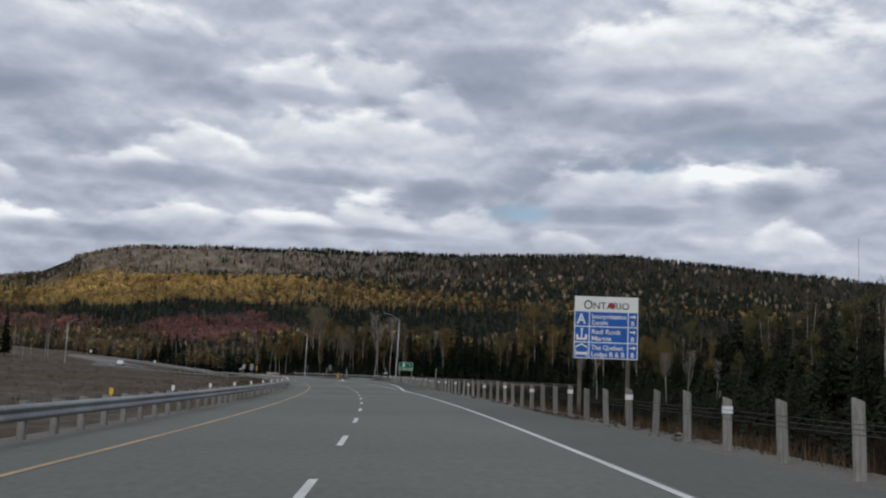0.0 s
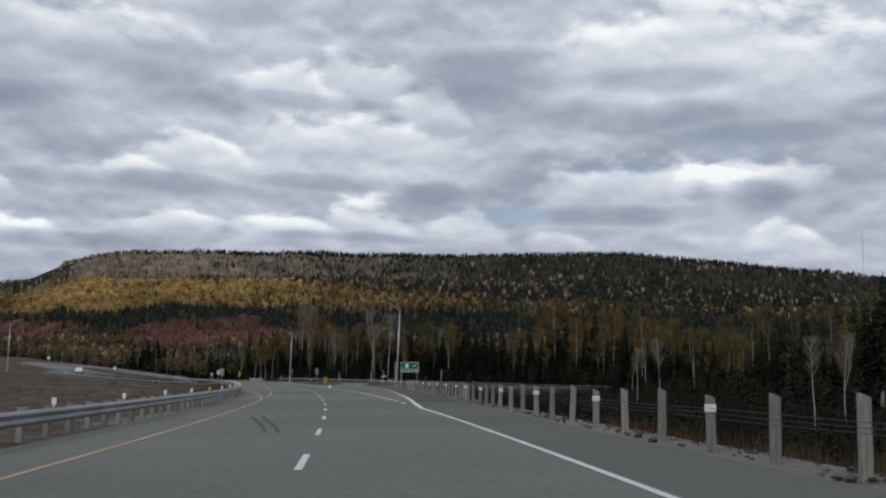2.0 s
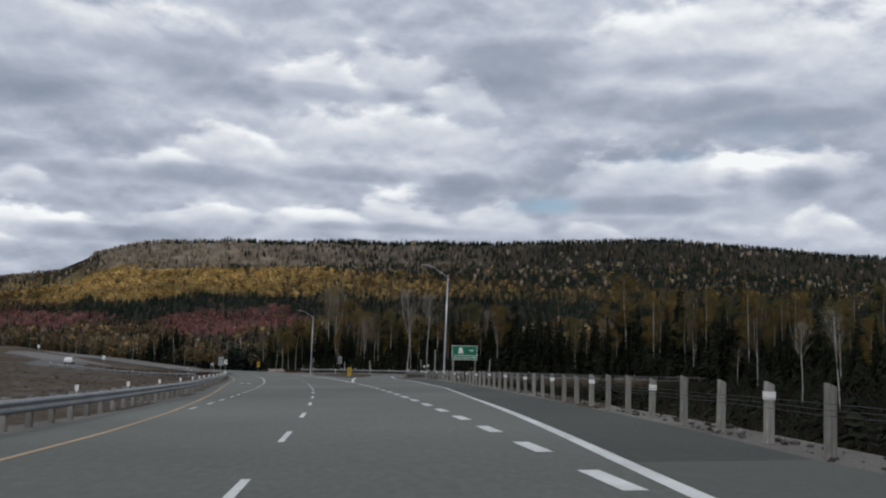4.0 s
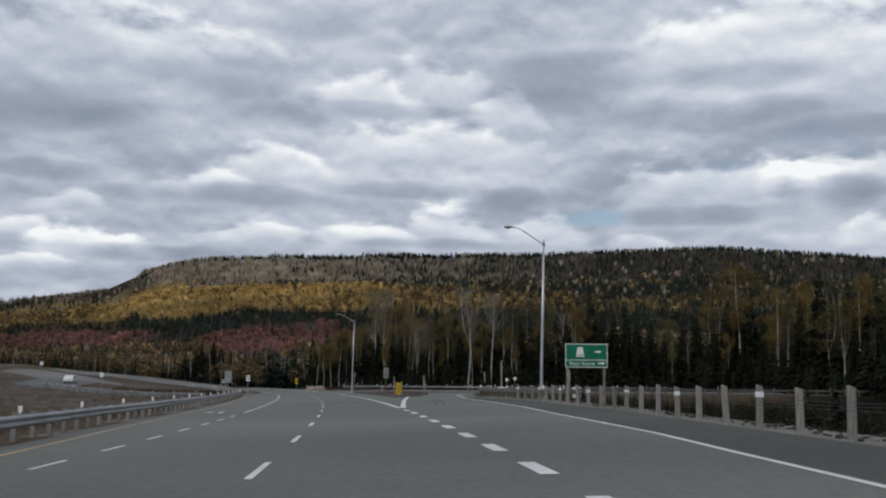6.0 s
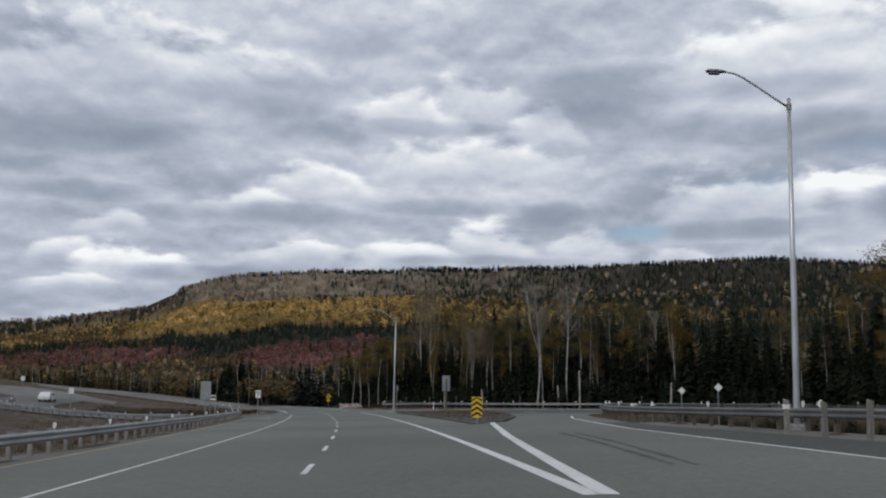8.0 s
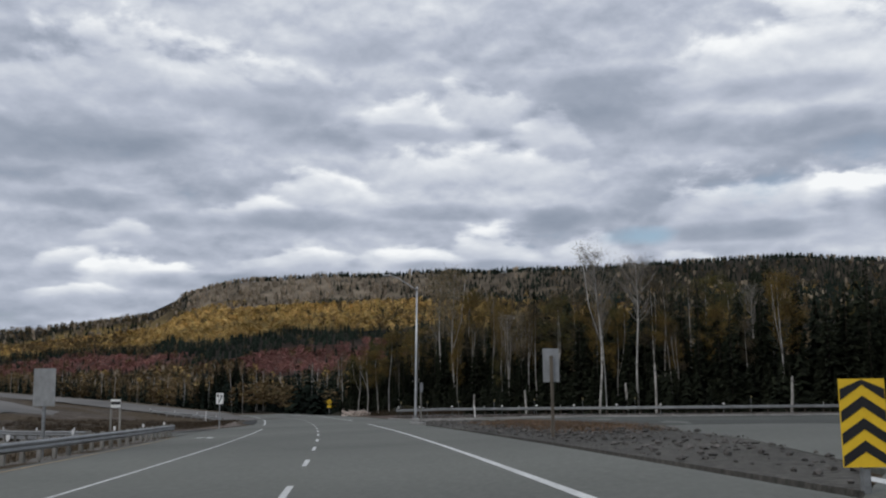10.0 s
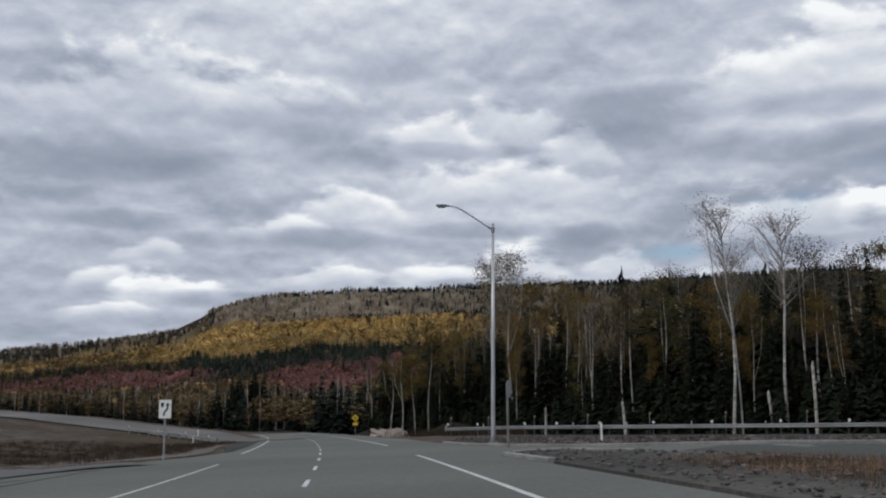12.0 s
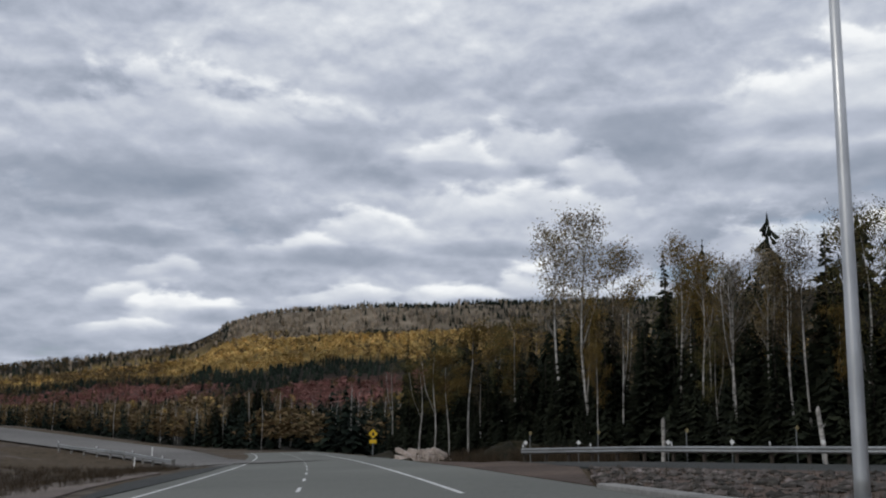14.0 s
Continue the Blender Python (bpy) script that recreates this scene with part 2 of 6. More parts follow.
M_ROCK = material("rubble_rock", [(0.028, 0.025, 0.022), (0.066, 0.058, 0.052), (0.17, 0.152, 0.14)], scale=2.2, big=0.4, big_amount=0.3, rough=0.95, bump=0.6, bump_scale=10, vary=0.65, island=True)
M_ISLAND_STONE = material("island_stones", [(0.045, 0.043, 0.040), (0.085, 0.080, 0.074), (0.15, 0.14, 0.13)], scale=3, big=0.4, big_amount=0.3, rough=0.95, bump=0.5, bump_scale=12, vary=0.4, island=True)
M_SLAB = material("pale_slab_rock", [(0.24, 0.20, 0.17), (0.42, 0.36, 0.32)], scale=2.5, big=0.5, big_amount=0.3, rough=0.9, bump=0.6, bump_scale=9)
M_SPRUCE = material("spruce_needles", [(0.010, 0.013, 0.009), (0.016, 0.020, 0.012), (0.025, 0.029, 0.017)], scale=1.6, big=0.25, big_amount=0.4, rough=0.95, vary=0.35, island=True, spec=0.1)
M_BARK = material("spruce_bark", [(0.035, 0.028, 0.022), (0.07, 0.058, 0.047)], scale=5, big_amount=0.2, rough=0.95, bump=0.5)
M_BIRCH = material("birch_bark", [(0.060, 0.056, 0.050), (0.36, 0.347, 0.325), (0.57, 0.55, 0.515)], scale=2.4, big=0.4, big_amount=0.45, rough=0.85, bump=0.3, stretch=(1, 1, 2.2))
M_TWIG = material("bare_twigs", [(0.030, 0.026, 0.022), (0.065, 0.057, 0.05)], scale=2, big_amount=0.2, rough=0.95)
M_TWIG_PALE = material("pale_twigs", [(0.16, 0.148, 0.135), (0.28, 0.26, 0.235)], scale=2, big_amount=0.2, rough=0.95)
M_LEAF_STRAW = material("straw_leaves", [(0.13, 0.105, 0.062), (0.24, 0.195, 0.115)], scale=0.8, big=0.25, big_amount=0.35, rough=0.9, vary=0.4, island=True, spec=0.15)
M_LEAF_GOLD = material("golden_leaves", [(0.080, 0.056, 0.019), (0.14, 0.098, 0.029), (0.20, 0.142, 0.040)], scale=0.7, big=0.2, big_amount=0.35, rough=0.9, vary=0.45, island=True, spec=0.15)
M_LEAF_PALE = material("thin_pale_leaves", [(0.060, 0.047, 0.029), (0.120, 0.095, 0.055)], scale=0.8, big=0.2, big_amount=0.35, rough=0.9, vary=0.45, island=True, spec=0.15)
M_LEAF_GREEN = material("olive_leaves", [(0.062, 0.058, 0.022), (0.125, 0.108, 0.036)], scale=0.8, big=0.2, big_amount=0.35, rough=0.9, vary=0.45, island=True, spec=0.15)
M_FAR_SPRUCE = material("far_spruce", [(0.010, 0.015, 0.012), (0.020, 0.027, 0.020)], scale=0.05, big=0.012, big_amount=0.3, rough=0.95, vary=0.5, island=True, spec=0.05)
# aspen gold, brightened so the colour carries a patch of sun
M_FAR_GOLD_SUNLIT = material("far_golden_aspen_sunlit", [(0.29, 0.195, 0.070), (0.47, 0.33, 0.125), (0.63, 0.47, 0.20)], scale=0.03, big=0.010, big_amount=0.45, rough=0.95, vary=0.28, island=True, spec=0.05)
M_FAR_RUST = material("far_rust_brush", [(0.090, 0.068, 0.038), (0.185, 0.130, 0.066)], scale=0.03, big=0.008, big_amount=0.35, rough=0.95, vary=0.3, island=True, spec=0.05)
M_FAR_RED = material("far_red_brush", [(0.155, 0.078, 0.068), (0.30, 0.148, 0.128)], scale=0.05, big=0.01, big_amount=0.4, rough=0.95, vary=0.3, island=True, spec=0.05)
# bare birch, made paler and warmer for sunlight on the cliff's left
M_FAR_BARE_SUNLIT = material("far_bare_birch_sunlit", [(0.21, 0.172, 0.128), (0.40, 0.335, 0.25)], scale=0.05, big=0.01, big_amount=0.3, rough=0.95, vary=0.3, island=True, spec=0.05)
M_GRASS = material("dry_grass", [(0.035, 0.025, 0.014), (0.075, 0.053, 0.029), (0.125, 0.093, 0.052)], scale=1.2, big=0.15, big_amount=0.4, rough=0.95, vary=0.4, island=True, spec=0.1)
M_GRASS_RED = material("reddish_dry_grass", [(0.060, 0.038, 0.024), (0.125, 0.083, 0.052), (0.20, 0.145, 0.095)], scale=1.2, big=0.3, big_amount=0.5, rough=0.95, vary=0.4, island=True, spec=0.1)
M_WEED = material("dark_weeds", [(0.020, 0.015, 0.010), (0.045, 0.034, 0.022), (0.075, 0.055, 0.034)], scale=1.2, big=0.15, big_amount=0.4, rough=0.95, vary=0.4, island=True, spec=0.1)
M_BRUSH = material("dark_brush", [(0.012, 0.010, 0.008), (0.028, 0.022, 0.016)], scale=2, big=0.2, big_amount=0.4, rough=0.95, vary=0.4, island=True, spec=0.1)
M_MOUND = material("dark_turf", [(0.009, 0.010, 0.006), (0.020, 0.018, 0.011), (0.040, 0.032, 0.020)], scale=1.6, big=0.2, big_amount=0.4, rough=0.95, bump=0.7, bump_scale=5, spec=0.1)
M_WOOD_BROWN = material("brown_timber", [(0.075, 0.064, 0.050), (0.125, 0.108, 0.086), (0.18, 0.158, 0.13)], scale=7, big=0.9, big_amount=0.35, rough=0.9, bump=0.5, bump_scale=25, stretch=(3, 3, 0.35))
M_ISLAND = material("island_gravel", [(0.030, 0.029, 0.026), (0.060, 0.057, 0.050), (0.105, 0.098, 0.086)], scale=5, big=0.12, big_amount=0.45, rough=0.95, bump=0.8, bump_scale=14, detail=9.0)
M_YARD = material("pale_gravel_yard", [(0.11, 0.105, 0.10), (0.17, 0.165, 0.157)], scale=5, big=0.08, big_amount=0.25, rough=0.95, bump=0.4, bump_scale=20)
M_CARPAINT = material("white_car_paint", [(0.62, 0.63, 0.64), (0.68, 0.69, 0.70)], scale=3, big_amount=0, rough=0.25, spec=0.5)
M_CARGLASS = material("dark_car_glass", [(0.015, 0.017, 0.02), (0.025, 0.027, 0.03)], scale=3, big_amount=0, rough=0.1, spec=0.6)
M_TYRE = material("tyre", [(0.012, 0.012, 0.012), (0.022, 0.022, 0.022)], scale=10, big_amount=0, rough=0.9)


def ground_material():
    """Forest floor with the wood's shade painted in, brown dry grass and bare dirt, by the lie of the land."""
    m = bpy.data.materials.new("ground_cover")
    m.use_nodes = True
    nt = m.node_tree
    N, L = nt.nodes.new, nt.links.new
    bsdf = nt.nodes["Principled BSDF"]
    bsdf.inputs["Roughness"].default_value = 0.95
    bsdf.inputs["Specular IOR Level"].default_value = 0.1
    tc = N("ShaderNodeTexCoord")

    def noise_of(scale, detail=5.0):
        n = N("ShaderNodeTexNoise")
        n.inputs["Scale"].default_value = scale
        n.inputs["Detail"].default_value = detail
        n.inputs["Roughness"].default_value = 0.65
        L(tc.outputs["Object"], n.inputs["Vector"])
        return n.outputs["Fac"]

    def ramp(fac, stops):
        r = N("ShaderNodeValToRGB")
        els = r.color_ramp.elements
        els[0].position, els[0].color = stops[0][0], (*stops[0][1], 1)
        els[1].position, els[1].color = stops[-1][0], (*stops[-1][1], 1)
        for p, c in stops[1:-1]:
            els.new(p).color = (*c, 1)
        L(fac, r.inputs[0])
        return r.outputs[0]

    def mix(fac, a, b):
        n = N("ShaderNodeMixRGB")
        L(fac, n.inputs[0])
        L(a, n.inputs[1])
        L(b, n.inputs[2])
        return n.outputs[0]

    grass = ramp(noise_of(2.5), [(0.3, (0.030, 0.023, 0.014)), (0.5, (0.070, 0.051, 0.030)), (0.7, (0.12, 0.088, 0.052))])
    dirt = ramp(noise_of(0.8, 8.0), [(0.34, (0.034, 0.028, 0.023)), (0.5, (0.088, 0.074, 0.063)), (0.66, (0.165, 0.143, 0.124))])
    # near-black: the shade under the trees is put into this colour
    shaded_floor = ramp(noise_of(0.5), [(0.3, (0.008, 0.008, 0.006)), (0.7, (0.022, 0.018, 0.012))])
    att = N("ShaderNodeAttribute")
    att.attribute_name = "cover"
    sep = N("ShaderNodeSeparateXYZ")
    L(att.outputs["Vector"], sep.inputs[0])
    patch = N("ShaderNodeMapRange")
    patch.inputs[1].default_value, patch.inputs[2].default_value = 0.42, 0.58
    L(noise_of(0.16, 7.0), patch.inputs[0])
    near = mix(patch.outputs[0], dirt, grass)
    add = N("ShaderNodeMath")
    add.operation = "MAXIMUM"
    L(sep.outputs[1], add.inputs[0])
    mul = N("ShaderNodeMath")
    mul.operation = "MULTIPLY"
    L(patch.outputs[0], mul.inputs[0])
    mul.inputs[1].default_value = 0.25
    L(mul.outputs[0], add.inputs[1])
    side = mix(add.outputs[0], dirt, grass)
    base = mix(sep.outputs[0], side, shaded_floor)
    # what lies under the far woods: red brush, golden litter and bare rock, gold and rock painted sunlit
    far = N("ShaderNodeAttribute")
    far.attribute_name = "slope_cover"
    fs = N("ShaderNodeSeparateXYZ")
    L(far.outputs["Vector"], fs.inputs[0])
    red = ramp(noise_of(0.06), [(0.3, (0.065, 0.034, 0.029)), (0.7, (0.14, 0.070, 0.058))])
    gold = ramp(noise_of(0.05), [(0.3, (0.12, 0.083, 0.030)), (0.7, (0.24, 0.17, 0.062))])
    rock = ramp(noise_of(0.03), [(0.32, (0.070, 0.058, 0.045)), (0.68, (0.29, 0.24, 0.18))])
    base = mix(fs.outputs[0], base, red)
    base = mix(fs.outputs[1], base, gold)
    base = mix(fs.outputs[2], base, rock)
    L(base, bsdf.inputs["Base Color"])
    b = N("ShaderNodeBump")
    b.inputs["Strength"].default_value = 0.7
    b.inputs["Distance"].default_value = 0.15
    L(noise_of(5.0), b.inputs["Height"])
    L(b.outputs[0], bsdf.inputs["Normal"])
    return m


M_GROUND = ground_material()

# ---- mesh helpers ----


class Mesh:
    """Collects vertices and faces of one part."""

    def __init__(self):
        self.v, self.f = [], []

    def add(self, verts, faces):
        k = len(self.v)
        self.v.extend(tuple(p) for p in verts)
        self.f.extend(tuple(i + k for i in q) for q in faces)
        return self

    def box(self, c, s, m=None, bevel=0.0):
        x, y, z = s[0] / 2, s[1] / 2, s[2] / 2
        if bevel:
            b = min(bevel, x * 0.9, y * 0.9)
            ring = [(-x + b, -y), (x - b, -y), (x, -y + b), (x, y - b), (x - b, y), (-x + b, y), (-x, y - b), (-x, -y + b)]
        else:
            ring = [(-x, -y), (x, -y), (x, y), (-x, y)]
        n = len(ring)
        vs = [Vector((p[0], p[1], q)) for q in (-z, z) for p in ring]
        if m is not None:
            vs = [m @ p for p in vs]
        vs = [p + Vector(c) for p in vs]
        fs = [(i, (i + 1) % n, n + (i + 1) % n, n + i) for i in range(n)] + [tuple(range(n - 1, -1, -1)), tuple(range(n, 2 * n))]
        return self.add(vs, fs)

    def tube(self, pts, radii, n=6, caps=True):
        pts = [Vector(p) for p in pts]
        if isinstance(radii, (int, float)):
            radii = [radii] * len(pts)
        vs = []
        side = None
        for i, p in enumerate(pts):
            d = (pts[min(i + 1, len(pts) - 1)] - pts[max(i - 1, 0)]).normalized()
            if side is None:
                side = d.cross(Vector((0.3, 1, 0.2)) if abs(d.y) < 0.9 else Vector((1, 0, 0))).normalized()
            side = (side - d * side.dot(d)).normalized()
            up = d.cross(side)
            for k in range(n):
                a = 2 * math.pi * k / n
                vs.append(p + radii[i] * (math.cos(a) * side + math.sin(a) * up))
        fs = []
        for i in range(len(pts) - 1):
            for k in range(n):
                a, b = i * n + k, i * n + (k + 1) % n
                fs.append((a, b, b + n, a + n))
        if caps:
            fs.append(tuple(range(n - 1, -1, -1)))
            fs.append(tuple(range((len(pts) - 1) * n, len(pts) * n)))
        return self.add(vs, fs)

    def plate(self, outline, t, at):
        """A flat plate: outline in its own x and z, thickness t along y, placed by the matrix at."""
        n = len(outline)
        vs = [at @ Vector((p[0], q, p[1])) for q in (0, t) for p in outline]
        fs = [tuple(range(n)), tuple(range(2 * n - 1, n - 1, -1))] + [(i, i + n, (i + 1) % n + n, (i + 1) % n) for i in range(n)]
        return self.add(vs, fs)

    def data(self, name, mat, smooth=False):
        me = bpy.data.meshes.new(name)
        me.from_pydata(self.v, [], self.f)
        me.materials.append(mat)
        if smooth:
            me.polygons.foreach_set("use_smooth", [True] * len(me.polygons))
        me.update()
        return me


def part(name, mesh, mat, parent=None, label="", smooth=False):
    ob = new(name, mesh.data(name, mat, smooth) if isinstance(mesh, Mesh) else mesh)
    if parent is not None:
        ob.parent = parent
    if label:
        ob["label"] = label
    return ob


def thing(name, at, label, category, group=""):
    ob = new(name)
    ob.matrix_basis = at
    ob.empty_display_size = 0.2
    return tagged(ob, label, category, group)


def structure(name, mesh, mat, label, category, kind="structure", smooth=False):
    return tagged(part(name, mesh, mat, None, "", smooth), label, category, "", kind)


def big_mesh(name, verts, faces, mat, label, category, kind):
    """A large mesh of triangles from arrays."""
    me = bpy.data.meshes.new(name)
    nv, nf = len(verts), len(faces)
    me.vertices.add(nv)
    me.vertices.foreach_set("co", np.asarray(verts, np.float32).ravel())
    me.loops.add(nf * 3)
    me.loops.foreach_set("vertex_index", np.asarray(faces, np.int32).ravel())
    me.polygons.add(nf)
    me.polygons.foreach_set("loop_start", np.arange(0, nf * 3, 3, dtype=np.int32))
    me.update(calc_edges=True)
    me.materials.append(mat)
    return tagged(new(name, me), label, category, "", kind)


# ---- the lie of the land: the road's lane line, its cross fall and the ground beside it ----
REF = (0.13272772, -4.7259279, 1.44635976, -0.98565657)
FALL = 0.03


def ref(y):
    return np.polyval(REF, np.asarray(y, float) / 100)


def bearing(y):
    return np.arctan(np.polyval(np.polyder(REF), np.asarray(y, float) / 100) / 100)


def across(x, y):
    """Metres to the right of the lane line."""
    return (x - ref(y)) * np.cos(bearing(y))


def road_z(o):
    return FALL * np.clip(o, -9, 17)


def on_road(y, o, dz=0.0):
    return Vector((float(ref(y) + o / np.cos(bearing(y))), float(y), float(road_z(o)) + dz))


def table(rows):
    ys, os = zip(*rows)
    return lambda y: np.interp(y, ys, os)


left_paved = table([(-60, -5.7), (110, -5.7), (136, -6.1), (158, -7.3), (173, -7.6), (238, -8.2), (262, -8.4), (284, -8.4), (292, -6.2), (300, -5.4), (480, -5.8)])
right_paved = table([(-60, 6.35), (60, 6.35), (72, 6.5), (95, 7.1), (104, 7.9), (114, 8.5), (152, 11.0), (165, 12.1), (175, 12.3), (185, 12.9), (195, 13.0), (203, 12.8), (210, 13.3)])
right_late = table([(210, 6.7), (281, 6.7), (299, 7.6), (315, 8.0), (340, 7.5), (400, 7.0), (480, 7.0)])
plateau = table([(-60, 7.3), (60, 7.3), (72, 7.5), (95, 8.1), (104, 8.9), (114, 9.5), (152, 12.2), (165, 13.3), (185, 14.8), (200, 14.6), (212, 15.3), (225, 17.5), (232, 20.0), (238, 26.0), (244, 36.0), (250, 60.0), (256, 100.0), (264, 200.0), (5000, 200.0)])
FAR_RAIL = [(-31.8, 337.0), (-26.5, 331.3), (-21.1, 326.0), (-14.2, 319.6), (-5.4, 314.6), (4.0, 312.5), (20.0, 312.5), (40.5, 314.0)]
far_rail_y = table(FAR_RAIL)
RIDGE = table([(-2600, 70), (-1600, 110), (-1032, 133), (-900, 142), (-784, 156), (-665, 170), (-640, 180), (-620, 201), (-550, 219), (-505, 226), (-330, 234), (-115, 234), (0, 236), (106, 238), (330, 247), (440, 250), (560, 246), (670, 238), (780, 230), (900, 222), (976, 217), (1400, 190), (2600, 150)])
RISE = table([(0, 0), (480, 0.0), (650, 0.01), (850, 0.06), (1000, 0.145), (1150, 0.235), (1300, 0.36), (1500, 0.53), (1650, 0.63), (1730, 0.70), (1850, 0.92), (2000, 1.0), (2600, 1.03), (4800, 0.9)])

# belts of cover over the hillside: bearing against share of the rise
RED_LOW = table([(-1100, 0.20), (-740, 0.20), (-630, 0.176), (-516, 0.138), (-430, 0.092), (-350, 0.095), (-273, 0.14), (-165, 0.20)])
RED_TOP = table([(-1100, 0.30), (-900, 0.35), (-745, 0.376), (-632, 0.265), (-520, 0.175), (-470, 0.225), (-441, 0.256), (-359, 0.264), (-277, 0.26), (-220, 0.24), (-165, 0.20)])
GOLD_LOW = table([(-1100, 0.42), (-750, 0.48), (-639, 0.43), (-527, 0.323), (-446, 0.385), (-363, 0.377), (-280, 0.37), (-196, 0.353), (-100, 0.34), (150, 0.365), (460, 0.33), (730, 0.38)])
GOLD_TOP = table([(-1100, 0.78), (-762, 0.85), (-650, 0.83), (-600, 0.77), (-539, 0.675), (-451, 0.61), (-367, 0.57), (-284, 0.59), (-200, 0.63), (-111, 0.61), (0, 0.56), (150, 0.47), (460, 0.45), (730, 0.49)])


def soft_noise(x, y, s, seed):
    """Smooth value noise over the plane, about -1 to 1."""
    x, y = np.asarray(x, float) / s + seed * 17.3, np.asarray(y, float) / s - seed * 9.1
    return (np.sin(x * 1.3 + 1.7 * np.sin(y * 0.9 + seed)) + np.sin(y * 1.7 + 1.3 * np.sin(x * 1.1 - seed)) + np.sin((x + y) * 2.3 + 2 * np.sin(x * 0.7 - y * 1.9))) / 3


def azimuth_x(x, y):
    return x * 2000.0 / np.maximum(y, 400.0)


def hill_z(x, y):
    return RISE(y) * RIDGE(azimuth_x(x, y)) + np.clip((y - 600) / 400, 0, 1) * (4 * soft_noise(x, y, 90, 1) + 2 * soft_noise(x, y, 35, 2))


left_profile = table([(-400, 14), (-130, 5.2), (-100, 3.3), (-75, 1.9), (-55, 1.1), (-40, 0.35), (-30, -0.35), (-20, -0.75), (-13, -0.62), (-9.5, -0.32), (-8.8, -0.27), (0, -0.27)])

left_low = table([(-400, 7.0), (-130, 3.0), (-100, 2.2), (-75, 1.5), (-55, 0.95), (-40, 0.30), (-30, -0.35), (-20, -0.75), (-13, -0.62), (-9.5, -0.32), (-8.8, -0.27), (0, -0.27)])


LEFT_ROADS = [
    ([(-40.0, 275.0), (-52.0, 280.0), (-64.0, 287.0), (-76.0, 297.0), (-84.0, 312.0), (-88.0, 335.0)], 11.0, "left_road"),
    ([(-51.0, 359.0), (-58.0, 362.0), (-72.0, 372.0), (-93.0, 380.0), (-123.0, 384.0), (-160.0, 388.0), (-230.0, 394.0)], 9.0, "climbing_road"),
]
LANE_DASH_START = 20.0


def road_gap(x, y):
    """Metres from the middle of the nearest road on the inner side."""
    best = np.full(np.shape(x), 1e9)
    for pts, _, _ in LEFT_ROADS:
        for (ax, ay), (bx, by) in zip(pts[:-1], pts[1:]):
            vx, vy = bx - ax, by - ay
            t = np.clip(((x - ax) * vx + (y - ay) * vy) / (vx * vx + vy * vy), 0, 1)
            best = np.minimum(best, np.hypot(x - ax - t * vx, y - ay - t * vy))
    return best


CLIMB = [(-46.0, 357.0, -0.25), (-58.0, 362.0, -0.3), (-72.0, 372.0, 0.9), (-93.0, 380.0, 3.0), (-123.0, 384.0, 5.4), (-160.0, 388.0, 7.4), (-230.0, 394.0, 10.5)]


def climb_blend(x, y, z):
    """The banked road that climbs away lies on a shelf of its own."""
    best, level = np.full(np.shape(x), 1e9), np.zeros(np.shape(x))
    for (ax, ay, az), (bx, by, bz) in zip(CLIMB[:-1], CLIMB[1:]):
        vx, vy = bx - ax, by - ay
        t = np.clip(((x - ax) * vx + (y - ay) * vy) / (vx * vx + vy * vy), 0, 1)
        gx, gy = x - ax - t * vx, y - ay - t * vy
        d = np.hypot(gx, gy)
        far = d < best
        level = np.where(far, az + t * (bz - az) + 0.055 * np.clip(gy, -7, 7), level)
        best = np.minimum(best, d)
    w = np.clip(1 - (best - 6) / 12, 0, 1) * np.clip((-across(x, y) - 6) / 4, 0, 1)
    w = w * w * (3 - 2 * w)
    return z * (1 - w) + level * w


def ground_z(x, y):
    x, y = np.asarray(x, float), np.asarray(y, float)
    o = across(x, y)
    z = road_z(o)
    # banks down to the forest floor on the outer side, and beyond the side road
    d = np.maximum(o - plateau(y), np.where((o > 9) & (y > 290), y - far_rail_y(x) - 2.0, -1.0))
    depth = np.where(y < 262, 2.6, 1.3)
    z = z - np.minimum(depth, 0.48 * np.maximum(d, 0))
    # the land on the inner side of the bend
    lw = np.clip((-o - 8.8) / 1.0, 0, 1)
    side = np.clip((y - 245) / 40, 0, 1)
    z = np.where(o < -8.8, z * (1 - lw) + (left_profile(o) * side + left_low(o) * (1 - side)) * lw, z)
    z = z + np.where(o < -8.8, 4.2 * np.clip((y - 305) / 60, 0, 1) * np.clip((-o - 9) / 48, 0, 1), 0)
    rough = np.clip(np.maximum(d - 0.5, -o - 12), 0, 10) / 10 * np.clip((road_gap(x, y) - 6) / 8, 0, 1)
    z = z + rough * (0.22 * soft_noise(x, y, 6, 3) + 0.35 * soft_noise(x, y, 17, 4))
    z = climb_blend(x, y, z)
    far = np.clip((y - 420) / 120, 0, 1)
    return z * (1 - far) + far * (z * np.clip((900 - y) / 400, 0, 1) + hill_z(x, y))


def paved(x, y):
    """Whether a road, an island or a shoulder of its own lies here, so that the ground keeps just under it."""
    o = across(x, y)
    d = np.maximum(o - plateau(y), np.where((o > 9) & (y > 290), y - far_rail_y(x) - 1.2, -1.0))
    main = (o > left_paved(y)) & (d < -0.3) & (y < 478)
    return main | ((road_gap(x, y) < 5.6) & (o < -9))


